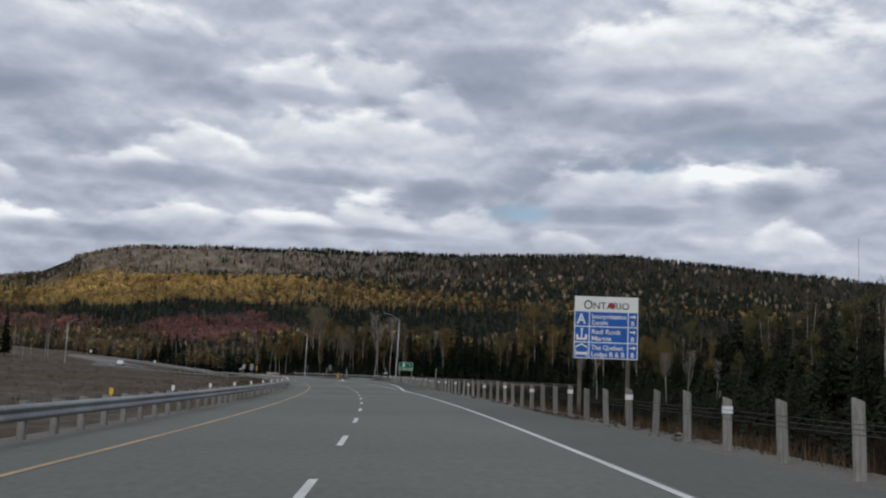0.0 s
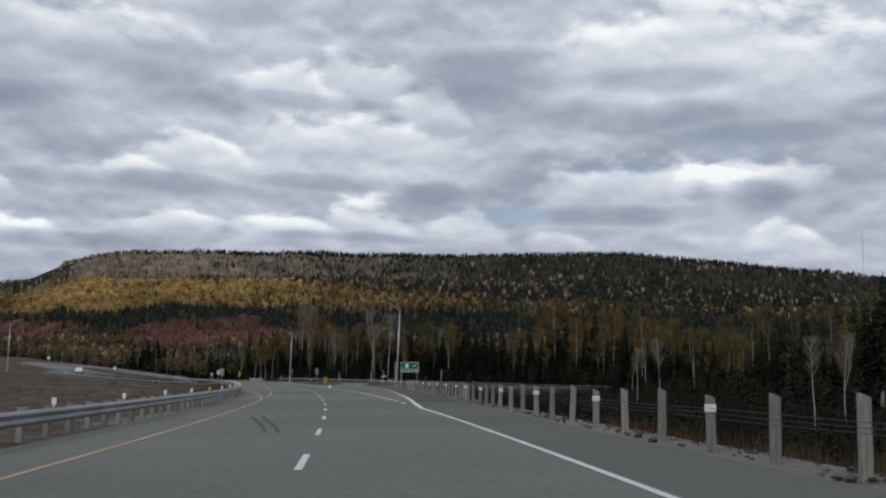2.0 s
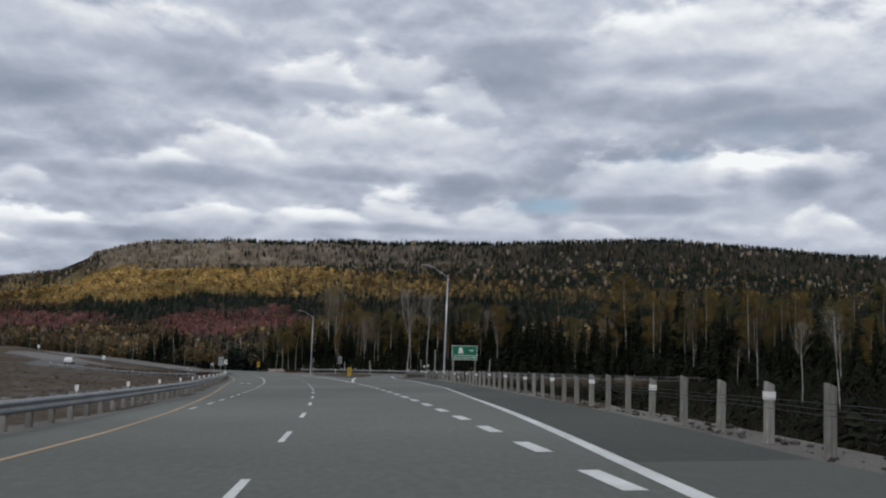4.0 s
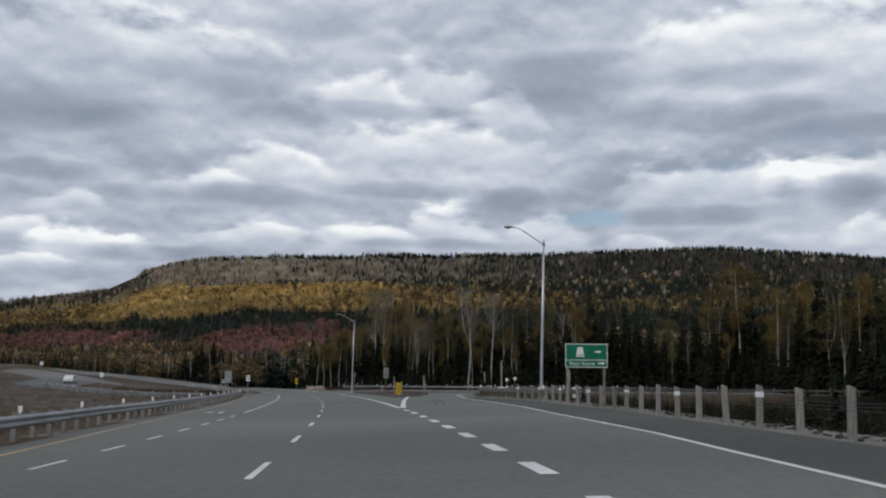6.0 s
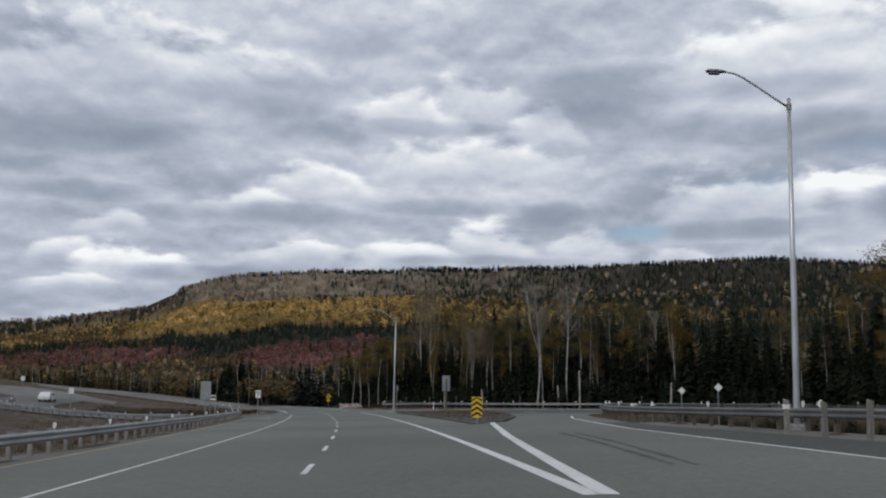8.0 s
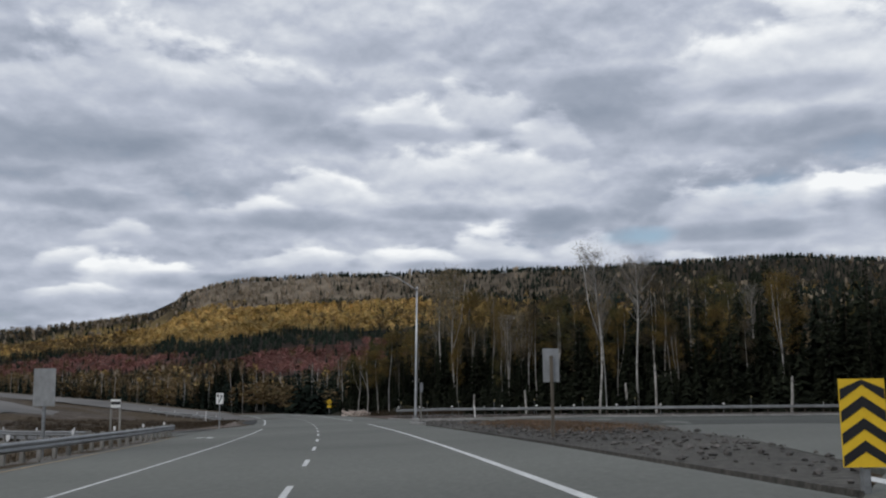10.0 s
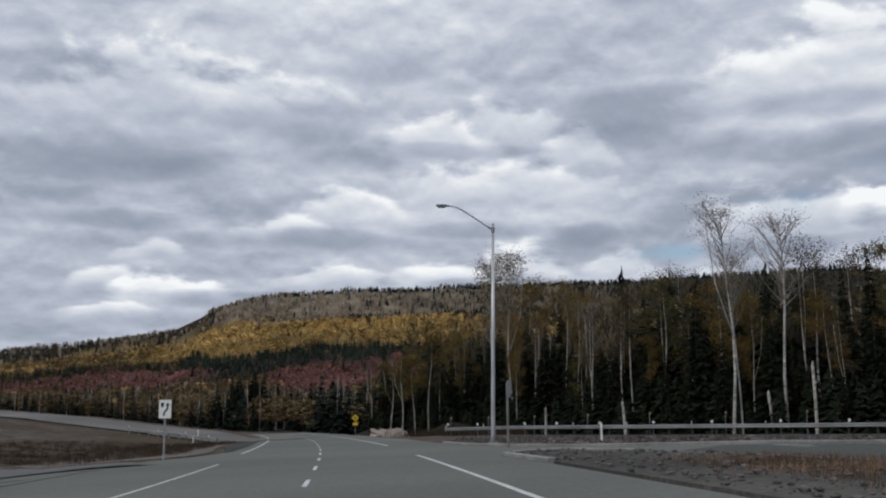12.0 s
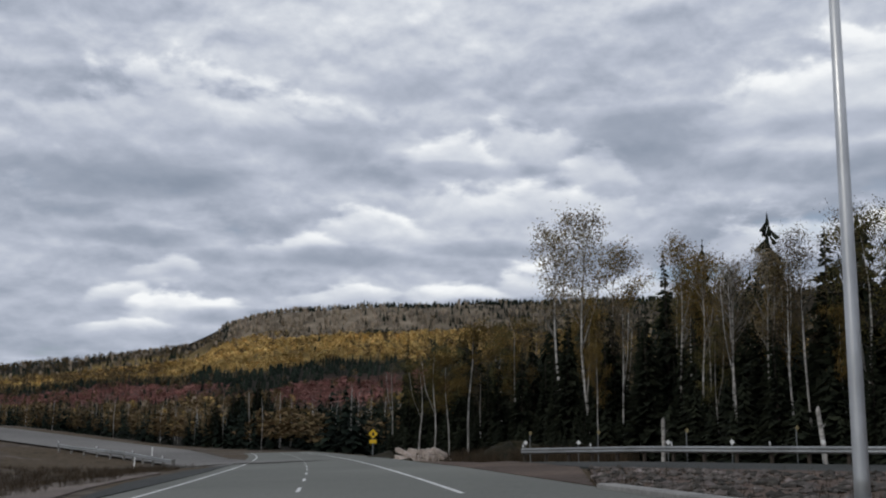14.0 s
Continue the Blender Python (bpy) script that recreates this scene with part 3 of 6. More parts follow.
def build_ground():
    def steps(a, b, near0, near1, fine):
        mid = np.arange(near0, near1 + 0.1, fine)
        lo, hi = [near0], [near1]
        s = fine
        while lo[-1] > a:
            s *= 1.12
            lo.append(lo[-1] - s)
        s = fine
        while hi[-1] < b:
            s = min(s * 1.08, 45)
            hi.append(hi[-1] + s)
        return np.concatenate([lo[:0:-1], mid, hi[1:]])

    xs, ys = steps(-3200, 3200, -130, 130, 2.0), steps(-400, 4600, -30, 470, 2.0)
    X, Y = np.meshgrid(xs, ys)
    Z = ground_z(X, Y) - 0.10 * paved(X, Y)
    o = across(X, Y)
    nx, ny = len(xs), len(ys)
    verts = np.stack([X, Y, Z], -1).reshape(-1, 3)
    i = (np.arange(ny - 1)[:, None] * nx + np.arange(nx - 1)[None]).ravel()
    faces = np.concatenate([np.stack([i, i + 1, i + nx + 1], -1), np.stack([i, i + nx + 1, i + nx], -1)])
    ob = big_mesh("ground", verts, faces, M_GROUND, "brown grass, bare dirt and forest floor painted dark as shade", "ground", "structure")
    d = o - plateau(Y)
    edge = forest_edge(X, Y)
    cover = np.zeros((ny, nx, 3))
    # the wood's painted shade runs out past its edge and down the bank
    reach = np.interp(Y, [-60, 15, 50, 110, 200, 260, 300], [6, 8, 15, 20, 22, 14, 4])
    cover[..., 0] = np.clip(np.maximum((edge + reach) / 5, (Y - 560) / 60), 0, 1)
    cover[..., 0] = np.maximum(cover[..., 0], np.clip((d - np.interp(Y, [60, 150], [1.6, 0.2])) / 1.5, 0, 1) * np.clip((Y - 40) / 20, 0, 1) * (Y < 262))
    cover[..., 1] = np.clip(np.where(o > 0, 0.9, 0.2 + 0.6 * (soft_noise(X, Y, 9, 5) + 0.6 * soft_noise(X, Y, 4, 7) > 0.05)), 0, 1)
    u, q = azimuth_x(X, Y), RISE(Y)
    slope = np.zeros((ny, nx, 3))
    red = np.clip((q - RED_LOW(u)) / 0.02, 0, 1) * np.clip((RED_TOP(u) - q) / 0.02, 0, 1)
    slope[..., 0] = red * np.where(u < -170, 0.9, 0.0)
    # gold and rock weaken to the right, painting the sun onto the left slope
    slope[..., 1] = np.clip((q - GOLD_LOW(u)) / 0.02, 0, 1) * np.clip((GOLD_TOP(u) - q) / 0.02, 0, 1) * np.clip(0.9 - (u + 300) / 900, 0.2, 0.95)
    slope[..., 2] = np.clip((q - 0.64) / 0.02, 0, 1) * np.clip((0.97 - q) / 0.02, 0, 1) * np.clip(0.95 - (u + 380) / 700, 0.10, 0.95) * np.clip((u + 625) / 30, 0, 1)
    at = ob.data.attributes.new("slope_cover", "FLOAT_VECTOR", "POINT")
    at.data.foreach_set("vector", slope.reshape(-1))
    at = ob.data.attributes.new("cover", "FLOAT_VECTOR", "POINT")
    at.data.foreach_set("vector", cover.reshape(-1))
    return ob


FOREST_LINE = [(26.0, 30.0), (30.0, 75.0), (40.0, 120.0), (46.0, 170.0), (49.0, 235.0), (44.0, 285.0), (32.0, 322.0), (10.0, 327.0), (-4.0, 334.0), (-16.0, 346.0), (-25.0, 372.0), (-33.0, 398.0), (-46.0, 425.0), (-60.0, 446.0)]


def forest_edge(x, y):
    """Metres inside the wood that stands behind the outer bank (positive inside)."""
    pts = np.array([(26.0, -300.0)] + FOREST_LINE + [(-78.0, 480.0), (-130.0, 560.0), (-260.0, 640.0), (-600.0, 660.0)])
    best = np.full(np.shape(x), 1e9)
    sign = np.zeros(np.shape(x))
    for (ax, ay), (bx, by) in zip(pts[:-1], pts[1:]):
        vx, vy = bx - ax, by - ay
        t = np.clip(((x - ax) * vx + (y - ay) * vy) / (vx * vx + vy * vy), 0, 1)
        dist = np.hypot(x - ax - t * vx, y - ay - t * vy)
        s = vx * (y - ay) - vy * (x - ax)
        sign = np.where(dist < best, s, sign)
        best = np.minimum(best, dist)
    return np.where(sign < 0, best, -best)


build_ground()


# ---- paved surfaces ----
from mathutils.geometry import delaunay_2d_cdt


def inside(px, py, poly):
    hit = np.zeros(np.shape(px), bool)
    for (ax, ay), (bx, by) in zip(poly, poly[1:] + poly[:1]):
        cross = (ay > py) != (by > py)
        hit ^= cross & (px < (bx - ax) * (py - ay) / ((by - ay) or 1e-9) + ax)
    return hit


def patch(name, poly, mat, label, category, lift=0.0, step=3.0, kind="structure", skirt=0.12):
    """A sheet that follows the land inside an outline, with a small edge down to the ground."""
    dense = []
    for (ax, ay), (bx, by) in zip(poly, poly[1:] + poly[:1]):
        n = max(1, int(math.hypot(bx - ax, by - ay) / step))
        dense += [(ax + (bx - ax) * k / n, ay + (by - ay) * k / n) for k in range(n)]
    p = np.array(dense)
    gx, gy = np.meshgrid(np.arange(p[:, 0].min(), p[:, 0].max(), step), np.arange(p[:, 1].min(), p[:, 1].max(), step))
    gx, gy = gx.ravel() + 0.31, gy.ravel() + 0.17
    keep = inside(gx, gy, dense)
    pts = [Vector(q) for q in dense] + [Vector((a, b)) for a, b in zip(gx[keep], gy[keep])]
    n = len(dense)
    vs, _, fs, *_ = delaunay_2d_cdt(pts, [(i, (i + 1) % n) for i in range(n)], [], 1, 1e-4)
    xy = np.array([(v.x, v.y) for v in vs])
    z = ground_z(xy[:, 0], xy[:, 1]) + lift
    m = Mesh()
    m.v = [(float(a), float(b), float(c)) for (a, b), c in zip(xy, z)]
    m.f = [tuple(f) for f in fs]
    count = {}
    for f in m.f:
        for a, b in zip(f, f[1:] + f[:1]):
            count[(a, b)] = count.get((a, b), 0) + 1
    low = {}
    for a, b in count:
        if (b, a) not in count:
            for k in (a, b):
                if k not in low:
                    low[k] = len(m.v)
                    m.v.append((m.v[k][0], m.v[k][1], m.v[k][2] - skirt))
            m.f.append((b, a, low[a], low[b]))
    return structure(name, m, mat, label, category, kind, smooth=False)


def strip(y0, y1, left, right, mat, name, label, category, lift, step=2.5, cols=8, skirt=0.12):
    ys = np.arange(y0, y1 + 0.01, step)
    m = Mesh()
    for y in ys:
        a, b = float(left(y)), float(right(y))
        for k in range(cols + 1):
            o = a + (b - a) * k / cols
            m.v.append(tuple(on_road(y, o, lift)))
    n = cols + 1
    for i in range(len(ys) - 1):
        for k in range(cols):
            q = i * n + k
            m.f.append((q, q + 1, q + n + 1, q + n))
    for k, flip in ((0, False), (cols, True)):
        base = len(m.v)
        for i in range(len(ys)):
            v = m.v[i * n + k]
            m.v.append((v[0], v[1], v[2] - skirt))
        for i in range(len(ys) - 1):
            q = (i * n + k, (i + 1) * n + k, base + i + 1, base + i)
            m.f.append(q if not flip else q[::-1])
    return structure(name, m, mat, label, category)


strip(-60, 210, left_paved, right_paved, M_ASPHALT, "road", "smooth dark grey asphalt highway bending to the left", "road", 0.0, cols=10)
strip(210, 478, left_paved, right_late, M_ASPHALT, "road_beyond_exit", "smooth dark grey asphalt highway past the exit", "road", 0.0, cols=8)


def w2(y, o):
    p = on_road(y, o)
    return (p.x, p.y)


ISLAND = [(-11.2, 214.0), w2(220, 6.9), w2(232, 6.9), w2(245, 6.9), w2(258, 6.9), w2(270, 6.9), (-23.2, 275.6), (-22.6, 277.8), (-21.0, 278.4), (-18.6, 274.0), (-16.0, 269.0), (-13.2, 257.0), (-10.2, 245.0), (-9.3, 230.0), (-9.9, 218.0)]
KERB = [w2(302, 7.75), (-26.2, 294.5), (-24.0, 289.8), (-20.4, 284.0), (-17.0, 281.2), (-13.0, 279.0), (-5.0, 277.2), (10.0, 277.0), (40.0, 280.0), (118.0, 286.0)]
RAMP = [w2(209.6, 6.6), (-11.6, 213.0)] + [(-9.7, 217.6), (-9.1, 230.0), (-10.0, 245.2), (-13.0, 257.2), (-15.8, 269.2), (-18.4, 274.3), (-20.9, 278.7), (-22.7, 278.1), (-23.4, 275.8)] + [w2(279, 6.6), w2(290, 7.0)] + KERB + [(118.0, 266.0), (60.0, 262.5), (30.0, 258.5), (12.0, 252.5), (3.0, 246.5), (-2.6, 240.5), (-4.4, 232.0), (-4.6, 223.0), w2(209.6, 13.3)]
patch("ramp", RAMP, M_ASPHALT, "dark grey asphalt turning lane off the highway", "road", lift=0.002, step=2.5)
TURN = [(-12.4, 257.8), (-15.0, 268.6), (-17.2, 273.8), (-15.0, 278.4), (-5.0, 276.8), (10.0, 276.6), (40.0, 279.6), (118.0, 285.6), (118.0, 266.4), (60.0, 262.9), (30.0, 258.9), (12.0, 252.9), (3.0, 247.2), (-2.0, 243.6), (-9.4, 246.4)]
patch("turning_lane", TURN, M_SHOULDER_NEW, "newer dark asphalt of the turning lane", "road", lift=0.008, step=2.5, skirt=0.02)
SIDE = [(x, y - 1.0) for x, y in FAR_RAIL] + [(42.0, 296.0), (20.0, 294.0), (4.0, 293.0), (-8.0, 294.5), (-14.0, 300.0), (-21.0, 309.0), (-28.0, 321.0)]
patch("side_road", SIDE, M_ASPHALT_DARK, "weathered grey asphalt side road along a guardrail", "road", lift=0.003, step=3.0)
BANK = [w2(303, 7.8), (-28.2, 320.5), (-21.2, 308.6), (-14.2, 299.6), (-8.2, 294.7), (4.0, 293.4), (20.0, 294.4), (45.0, 296.4), (118.0, 300.4), (118.0, 286.3), (40.0, 280.4), (10.0, 277.4), (-5.0, 277.6), (-13.0, 279.4), (-16.8, 281.6), (-20.1, 284.4), (-23.6, 290.1), (-25.8, 294.8)]
patch("stony_bank", BANK, M_DIRT, "reddish brown stony verge beside the turning lane", "verge", lift=0.05, step=3.0)
patch("traffic_island", ISLAND, M_ISLAND, "low grey-brown gravel traffic island with dry grass", "island", lift=0.04, step=2.5, skirt=0.1)
CORNER = [w2(303, 7.7), w2(330, 7.8), w2(350, 7.5), (-34.0, 352.0), (-32.5, 338.0), (-28.6, 321.5)]
patch("corner_verge", CORNER, M_DIRT, "bare earth verge at the road corner", "verge", lift=0.03, step=3.0)

DIVIDER = [w2(y, o) for y, o in ((291, -7.2), (296, -6.6), (302, -6.6), (310, -7.4), (320, -7.8), (330, -7.8), (334, -9.0), (322, -11.0), (310, -13.5), (300, -16.0), (293, -17.0), (287, -14.0))]
patch("divider_verge", DIVIDER, M_PINKDIRT, "pinkish bare dirt verge between the roads", "verge", lift=0.05, step=2.5)


def ribbon(name, pts, width, mat, label, category, lift=0.07, step=2.5):
    m = Mesh()
    pts = resample(pts, step)
    for i, (x, y) in enumerate(pts):
        a, b = pts[max(i - 1, 0)], pts[min(i + 1, len(pts) - 1)]
        d = Vector((b[0] - a[0], b[1] - a[1])).normalized()
        nrm = Vector((d.y, -d.x))
        for k in range(7):
            q = Vector((x, y)) + nrm * width * (k / 6 - 0.5)
            m.v.append((q.x, q.y, float(ground_z(q.x, q.y)) + lift))
    for i in range(len(pts) - 1):
        for k in range(6):
            q = i * 7 + k
            m.f.append((q + 7, q + 8, q + 1, q))
    return structure(name, m, mat, label, category)


def resample(pts, step):
    p = np.array(pts, float)
    s = np.r_[0, np.cumsum(np.hypot(*np.diff(p[:, :2], axis=0).T))]
    n = max(1, int(round(s[-1] / step)))
    return [tuple(float(np.interp(t, s, p[:, k])) for k in range(p.shape[1])) for t in np.linspace(0, s[-1], n + 1)]


for pts, wide, nm in LEFT_ROADS:
    ribbon(nm, pts, wide, M_YARD if nm == "climbing_road" else M_ASPHALT_OLD, "pale worn asphalt side road climbing away", "road")
patch("left_junction", [w2(262, -8.3), w2(284, -8.3), (-44.5, 288.0), (-52.0, 286.5), (-50.0, 276.5), (-43.0, 268.5)], M_ASPHALT, "dark asphalt mouth of the side road", "road", lift=0.02, step=2.5)
patch("far_junction", [w2(344, -5.5), w2(378, -5.5), (-64.0, 372.0), (-62.0, 357.0), (-54.0, 349.0)], M_YARD, "grey asphalt mouth of the climbing road", "road", lift=0.02, step=2.5)
patch("gravel_yard", [(-78.0, 336.0), (-86.0, 328.0), (-104.0, 334.0), (-108.0, 350.0), (-94.0, 353.0), (-82.0, 347.0)], M_YARD, "pale gravel yard below the climbing road", "yard", lift=0.04, step=3.0)


# ---- kerbs ----
def kerb(name, pts, label, h=0.14, w=0.22):
    m = Mesh()
    p = resample(pts, 1.5)
    for i, (x, y) in enumerate(p):
        a, b = p[max(i - 1, 0)], p[min(i + 1, len(p) - 1)]
        d = Vector((b[0] - a[0], b[1] - a[1])).normalized()
        nrm = Vector((d.y, -d.x))
        z = float(ground_z(x, y))
        for q, dz in ((-w / 2, -0.05), (-w / 2, h - 0.03), (-w / 2 + 0.04, h), (w / 2 - 0.04, h), (w / 2, h - 0.03), (w / 2, -0.05)):
            m.v.append((x + nrm.x * q, y + nrm.y * q, z + dz))
    for i in range(len(p) - 1):
        for k in range(5):
            q = i * 6 + k
            m.f.append((q, q + 6, q + 7, q + 1))
    m.f += [tuple(range(6)), tuple(range(len(m.v) - 1, len(m.v) - 7, -1))]
    structure(name, m, M_KERB, label, "kerb")


kerb("kerb_turning_lane", KERB, "pale concrete kerb along the turning lane", h=0.12, w=0.5)
kerb("kerb_island", [(-18.6, 274.0), (-21.0, 278.4), (-22.6, 277.8), (-23.2, 275.6), w2(268, 6.9)], "white concrete kerb round the island nose", h=0.13, w=0.35)

# ---- road markings ----


def tape(m, rows, width, lift=0.006, step=1.2):
    """Paint along rows of (y, offset)."""
    ys, os = [r[0] for r in rows], [r[1] for r in rows]
    wide = width if callable(width) else (lambda y: width)
    n = max(1, int((ys[-1] - ys[0]) / step))
    k0 = len(m.v)
    for i in range(n + 1):
        y = ys[0] + (ys[-1] - ys[0]) * i / n
        o = float(np.interp(y, ys, os))
        for s in (-0.5, 0.5):
            m.v.append(tuple(on_road(y, o + s * wide(y), lift)))
    for i in range(n):
        q = k0 + 2 * i
        m.f.append((q, q + 1, q + 3, q + 2))


EDGE_RIGHT = [(-60, 4.0), (84, 4.03), (91, 4.4), (95, 4.65), (100, 5.0), (109, 5.6), (118, 6.15), (124, 6.5), (138, 7.5), (145, 8.1), (155, 8.6), (160, 8.85), (172, 9.7), (182, 10.2), (193, 10.6), (201, 11.0), (207, 11.6), (215, 12.5), (222, 13.4), (228.5, 14.9)]
m = Mesh()
tape(m, EDGE_RIGHT, lambda y: 0.12 + 0.10 * float(np.interp(y, [70, 88, 112, 130], [0, 1, 1, 0])))
structure("edge_line_right", m, M_WHITE, "worn white painted edge line", "road marking")
edge_right = table(EDGE_RIGHT)
strip(-60, 95, lambda y: float(edge_right(y)) + 0.16, lambda y: float(right_paved(y)) + 0.02, M_SHOULDER, "paved_shoulder", "grey asphalt shoulder outside the edge line", "shoulder", 0.004, cols=3, skirt=0.06)
strip(95, 210, lambda y: float(edge_right(y)) + 0.16, lambda y: float(right_paved(y)) + 0.02, M_SHOULDER_NEW, "paved_shoulder_newer", "newer dark asphalt shoulder along the exit lane", "shoulder", 0.004, cols=3, skirt=0.06)
m = Mesh()
tape(m, [(-60, -3.7), (103, -3.72), (112, -4.0), (120, -4.4), (142, -5.55), (154, -6.2), (165, -6.6), (175, -6.95), (195, -7.1), (215, -7.5), (259, -8.0)], 0.125)
structure("edge_line_yellow", m, M_YELLOW, "faded orange-yellow painted edge line", "road marking")
m = Mesh()
tape(m, [(175.0, 3.95), (279.5, 3.95)], lambda y: float(np.interp(y, [175, 200, 235], [0.26, 0.22, 0.14])))
structure("edge_line_gore", m, M_WHITE, "white painted line between highway and exit gore", "road marking")
m = Mesh()
tape(m, [(175.0, 4.15), (182, 4.65), (189, 5.2), (197, 5.9), (209, 7.2), (221, 8.6), (226, 9.2)], 0.28)
structure("exit_line_gore", m, M_WHITE, "broad white painted line between exit lane and gore", "road marking")
m = Mesh()
tape(m, [(301, 4.1), (330, 4.0), (400, 3.9), (470, 3.9)], 0.15)
structure("edge_line_far", m, M_WHITE, "white painted edge line past the junction", "road marking")
m = Mesh()
tape(m, [(171.5, -3.75), (205, -3.85), (262, -3.8), (277, -3.85)], 0.10)
structure("turn_lane_line", m, M_WHITE, "thin white painted line beside the turn lane", "road marking")
m = Mesh()
tape(m, [(294, -4.3), (320, -4.5), (470, -4.6)], 0.14)
structure("edge_line_far_left", m, M_WHITE, "thin white painted line at the inner road edge", "road marking")


def dashes(rows, mat, parent_name, label, length, width, category="lane line"):
    top = thing(parent_name, Matrix(), label, category)
    tagged(top, kind="structure")
    for y, o in rows:
        mm = Mesh()
        tape(mm, [(y - length / 2, o), (y + length / 2, o)], width, lift=0.007)
        part("dash", mm, mat, top)


ys, y = [], LANE_DASH_START - 36.0
while y < 460:
    ys.append(y)
    y += 9.0 * math.cos(float(bearing(y)))
dashes([(y, 0.0) for y in ys], M_WHITE, "lane_dashes", "white dashed lane line", 3.0, 0.115)
dashes([(93.0 + 4.8 * k, 3.97) for k in range(17)], M_WHITE, "exit_dashes", "short broad white dashes along the exit lane", 2.1, 0.26)
dashes([(116.0 + 4.55 * k, float(np.interp(116 + 4.55 * k, [112, 120, 140], [-3.78, -3.72, -3.72]))) for k in range(12)], M_WHITE, "turn_lane_dashes", "short white dashes along the turn lane", 2.0, 0.11)


def arrow_marking(y, o, name):
    """A left turn arrow painted on the lane, 3 m long."""
    m = Mesh()
    rows = [(-1.5, -0.09, 0.09), (0.35, -0.09, 0.09), (0.75, -0.30, 0.12), (0.95, -0.55, -0.02)]
    for a, b in zip(rows[:-1], rows[1:]):
        q = [on_road(y + a[0], o + a[1], 0.007), on_road(y + a[0], o + a[2], 0.007), on_road(y + b[0], o + b[2], 0.007), on_road(y + b[0], o + b[1], 0.007)]
        m.add(q, [(0, 1, 2, 3)])
    m.add([on_road(y + 0.15, o - 0.52, 0.007), on_road(y + 1.6, o - 0.50, 0.007), on_road(y + 0.8, o - 1.05, 0.007)], [(0, 1, 2)])
    structure(name, m, M_WHITE, "white painted turn arrow on the asphalt", "road marking")


arrow_marking(173.2, -5.0, "turn_arrow_first")
arrow_marking(255.0, -5.6, "turn_arrow_second")
m = Mesh()
for a, b in zip([(-14, 276.6), (0, 275.2), (20, 275.0), (50, 278.0)], [(0, 275.2), (20, 275.0), (50, 278.0), (100, 283.0)]):
    for i in range(8):
        p = [Vector((a[0] + (b[0] - a[0]) * t / 8, a[1] + (b[1] - a[1]) * t / 8, 0)) for t in (i, i + 1)]
        vs = [Vector((q.x, q.y + s, float(ground_z(q.x, q.y)) + 0.01)) for q in p for s in (-0.07, 0.07)]
        m.add(vs, [(0, 2, 3, 1)])
structure("edge_line_side", m, M_WHITE, "white painted edge line of the turning lane", "road marking")
# tyre marks
m = Mesh()
tape(m, [(64.6, -1.22), (68.5, -1.60), (72.2, -2.06), (76.4, -2.54)], lambda y: 0.06 + 0.07 * math.sin(math.pi * (y - 64.4) / 12.4), lift=0.004)
tape(m, [(64.4, -0.90), (68.5, -1.28), (72.1, -1.72), (76.6, -2.18)], lambda y: 0.07 + 0.08 * math.sin(math.pi * (y - 64.2) / 12.6), lift=0.004)
structure("tyre_marks_lane", m, M_SKID, "two dark rubber tyre marks on the asphalt", "tyre marks")
m = Mesh()
for rows in ([(180.4, 6.47), (186.1, 6.97), (192.0, 7.46), (199.0, 7.92)], [(180.1, 6.80), (184.6, 7.25), (189.7, 7.74), (199.2, 8.45)]):
    y = rows[0][0]
    while y < 198.0:
        run = 0.55 + 0.35 * math.sin(y * 3.1)
        ends = [(q, float(np.interp(q, [a for a, _ in rows], [b for _, b in rows]))) for q in (y, y + run)]
        tape(m, ends, 0.15 + 0.04 * math.sin(y), lift=0.004)
        y += run + 0.22
structure("tyre_marks_exit", m, M_SKID, "curved dark rubber tyre marks on the exit lane", "tyre marks")

# gravel shoulder under the cable guide rail and beside the left guardrail
strip(-60, 212, right_paved, lambda y: float(plateau(y)) + 0.25, M_GRAVEL, "gravel_shoulder_outer", "grey gravel shoulder edge under the posts", "shoulder", -0.03, cols=3, skirt=0.15)
strip(-60, 262, lambda y: float(left_paved(y)) - 1.3, left_paved, M_GRAVEL, "gravel_shoulder_inner", "grey gravel shoulder edge under the guardrail", "shoulder", -0.03, cols=3, skirt=0.15)
strip(300, 350, lambda y: float(left_paved(y)) - float(np.interp(y, [300, 315, 335, 350], [0.3, 1.6, 1.6, 0.3])), left_paved, M_ASPHALT_DARK, "asphalt_spillway", "dark asphalt gutter along the road edge", "shoulder", 0.03, cols=3, skirt=0.15)

# ---- guide rails ----


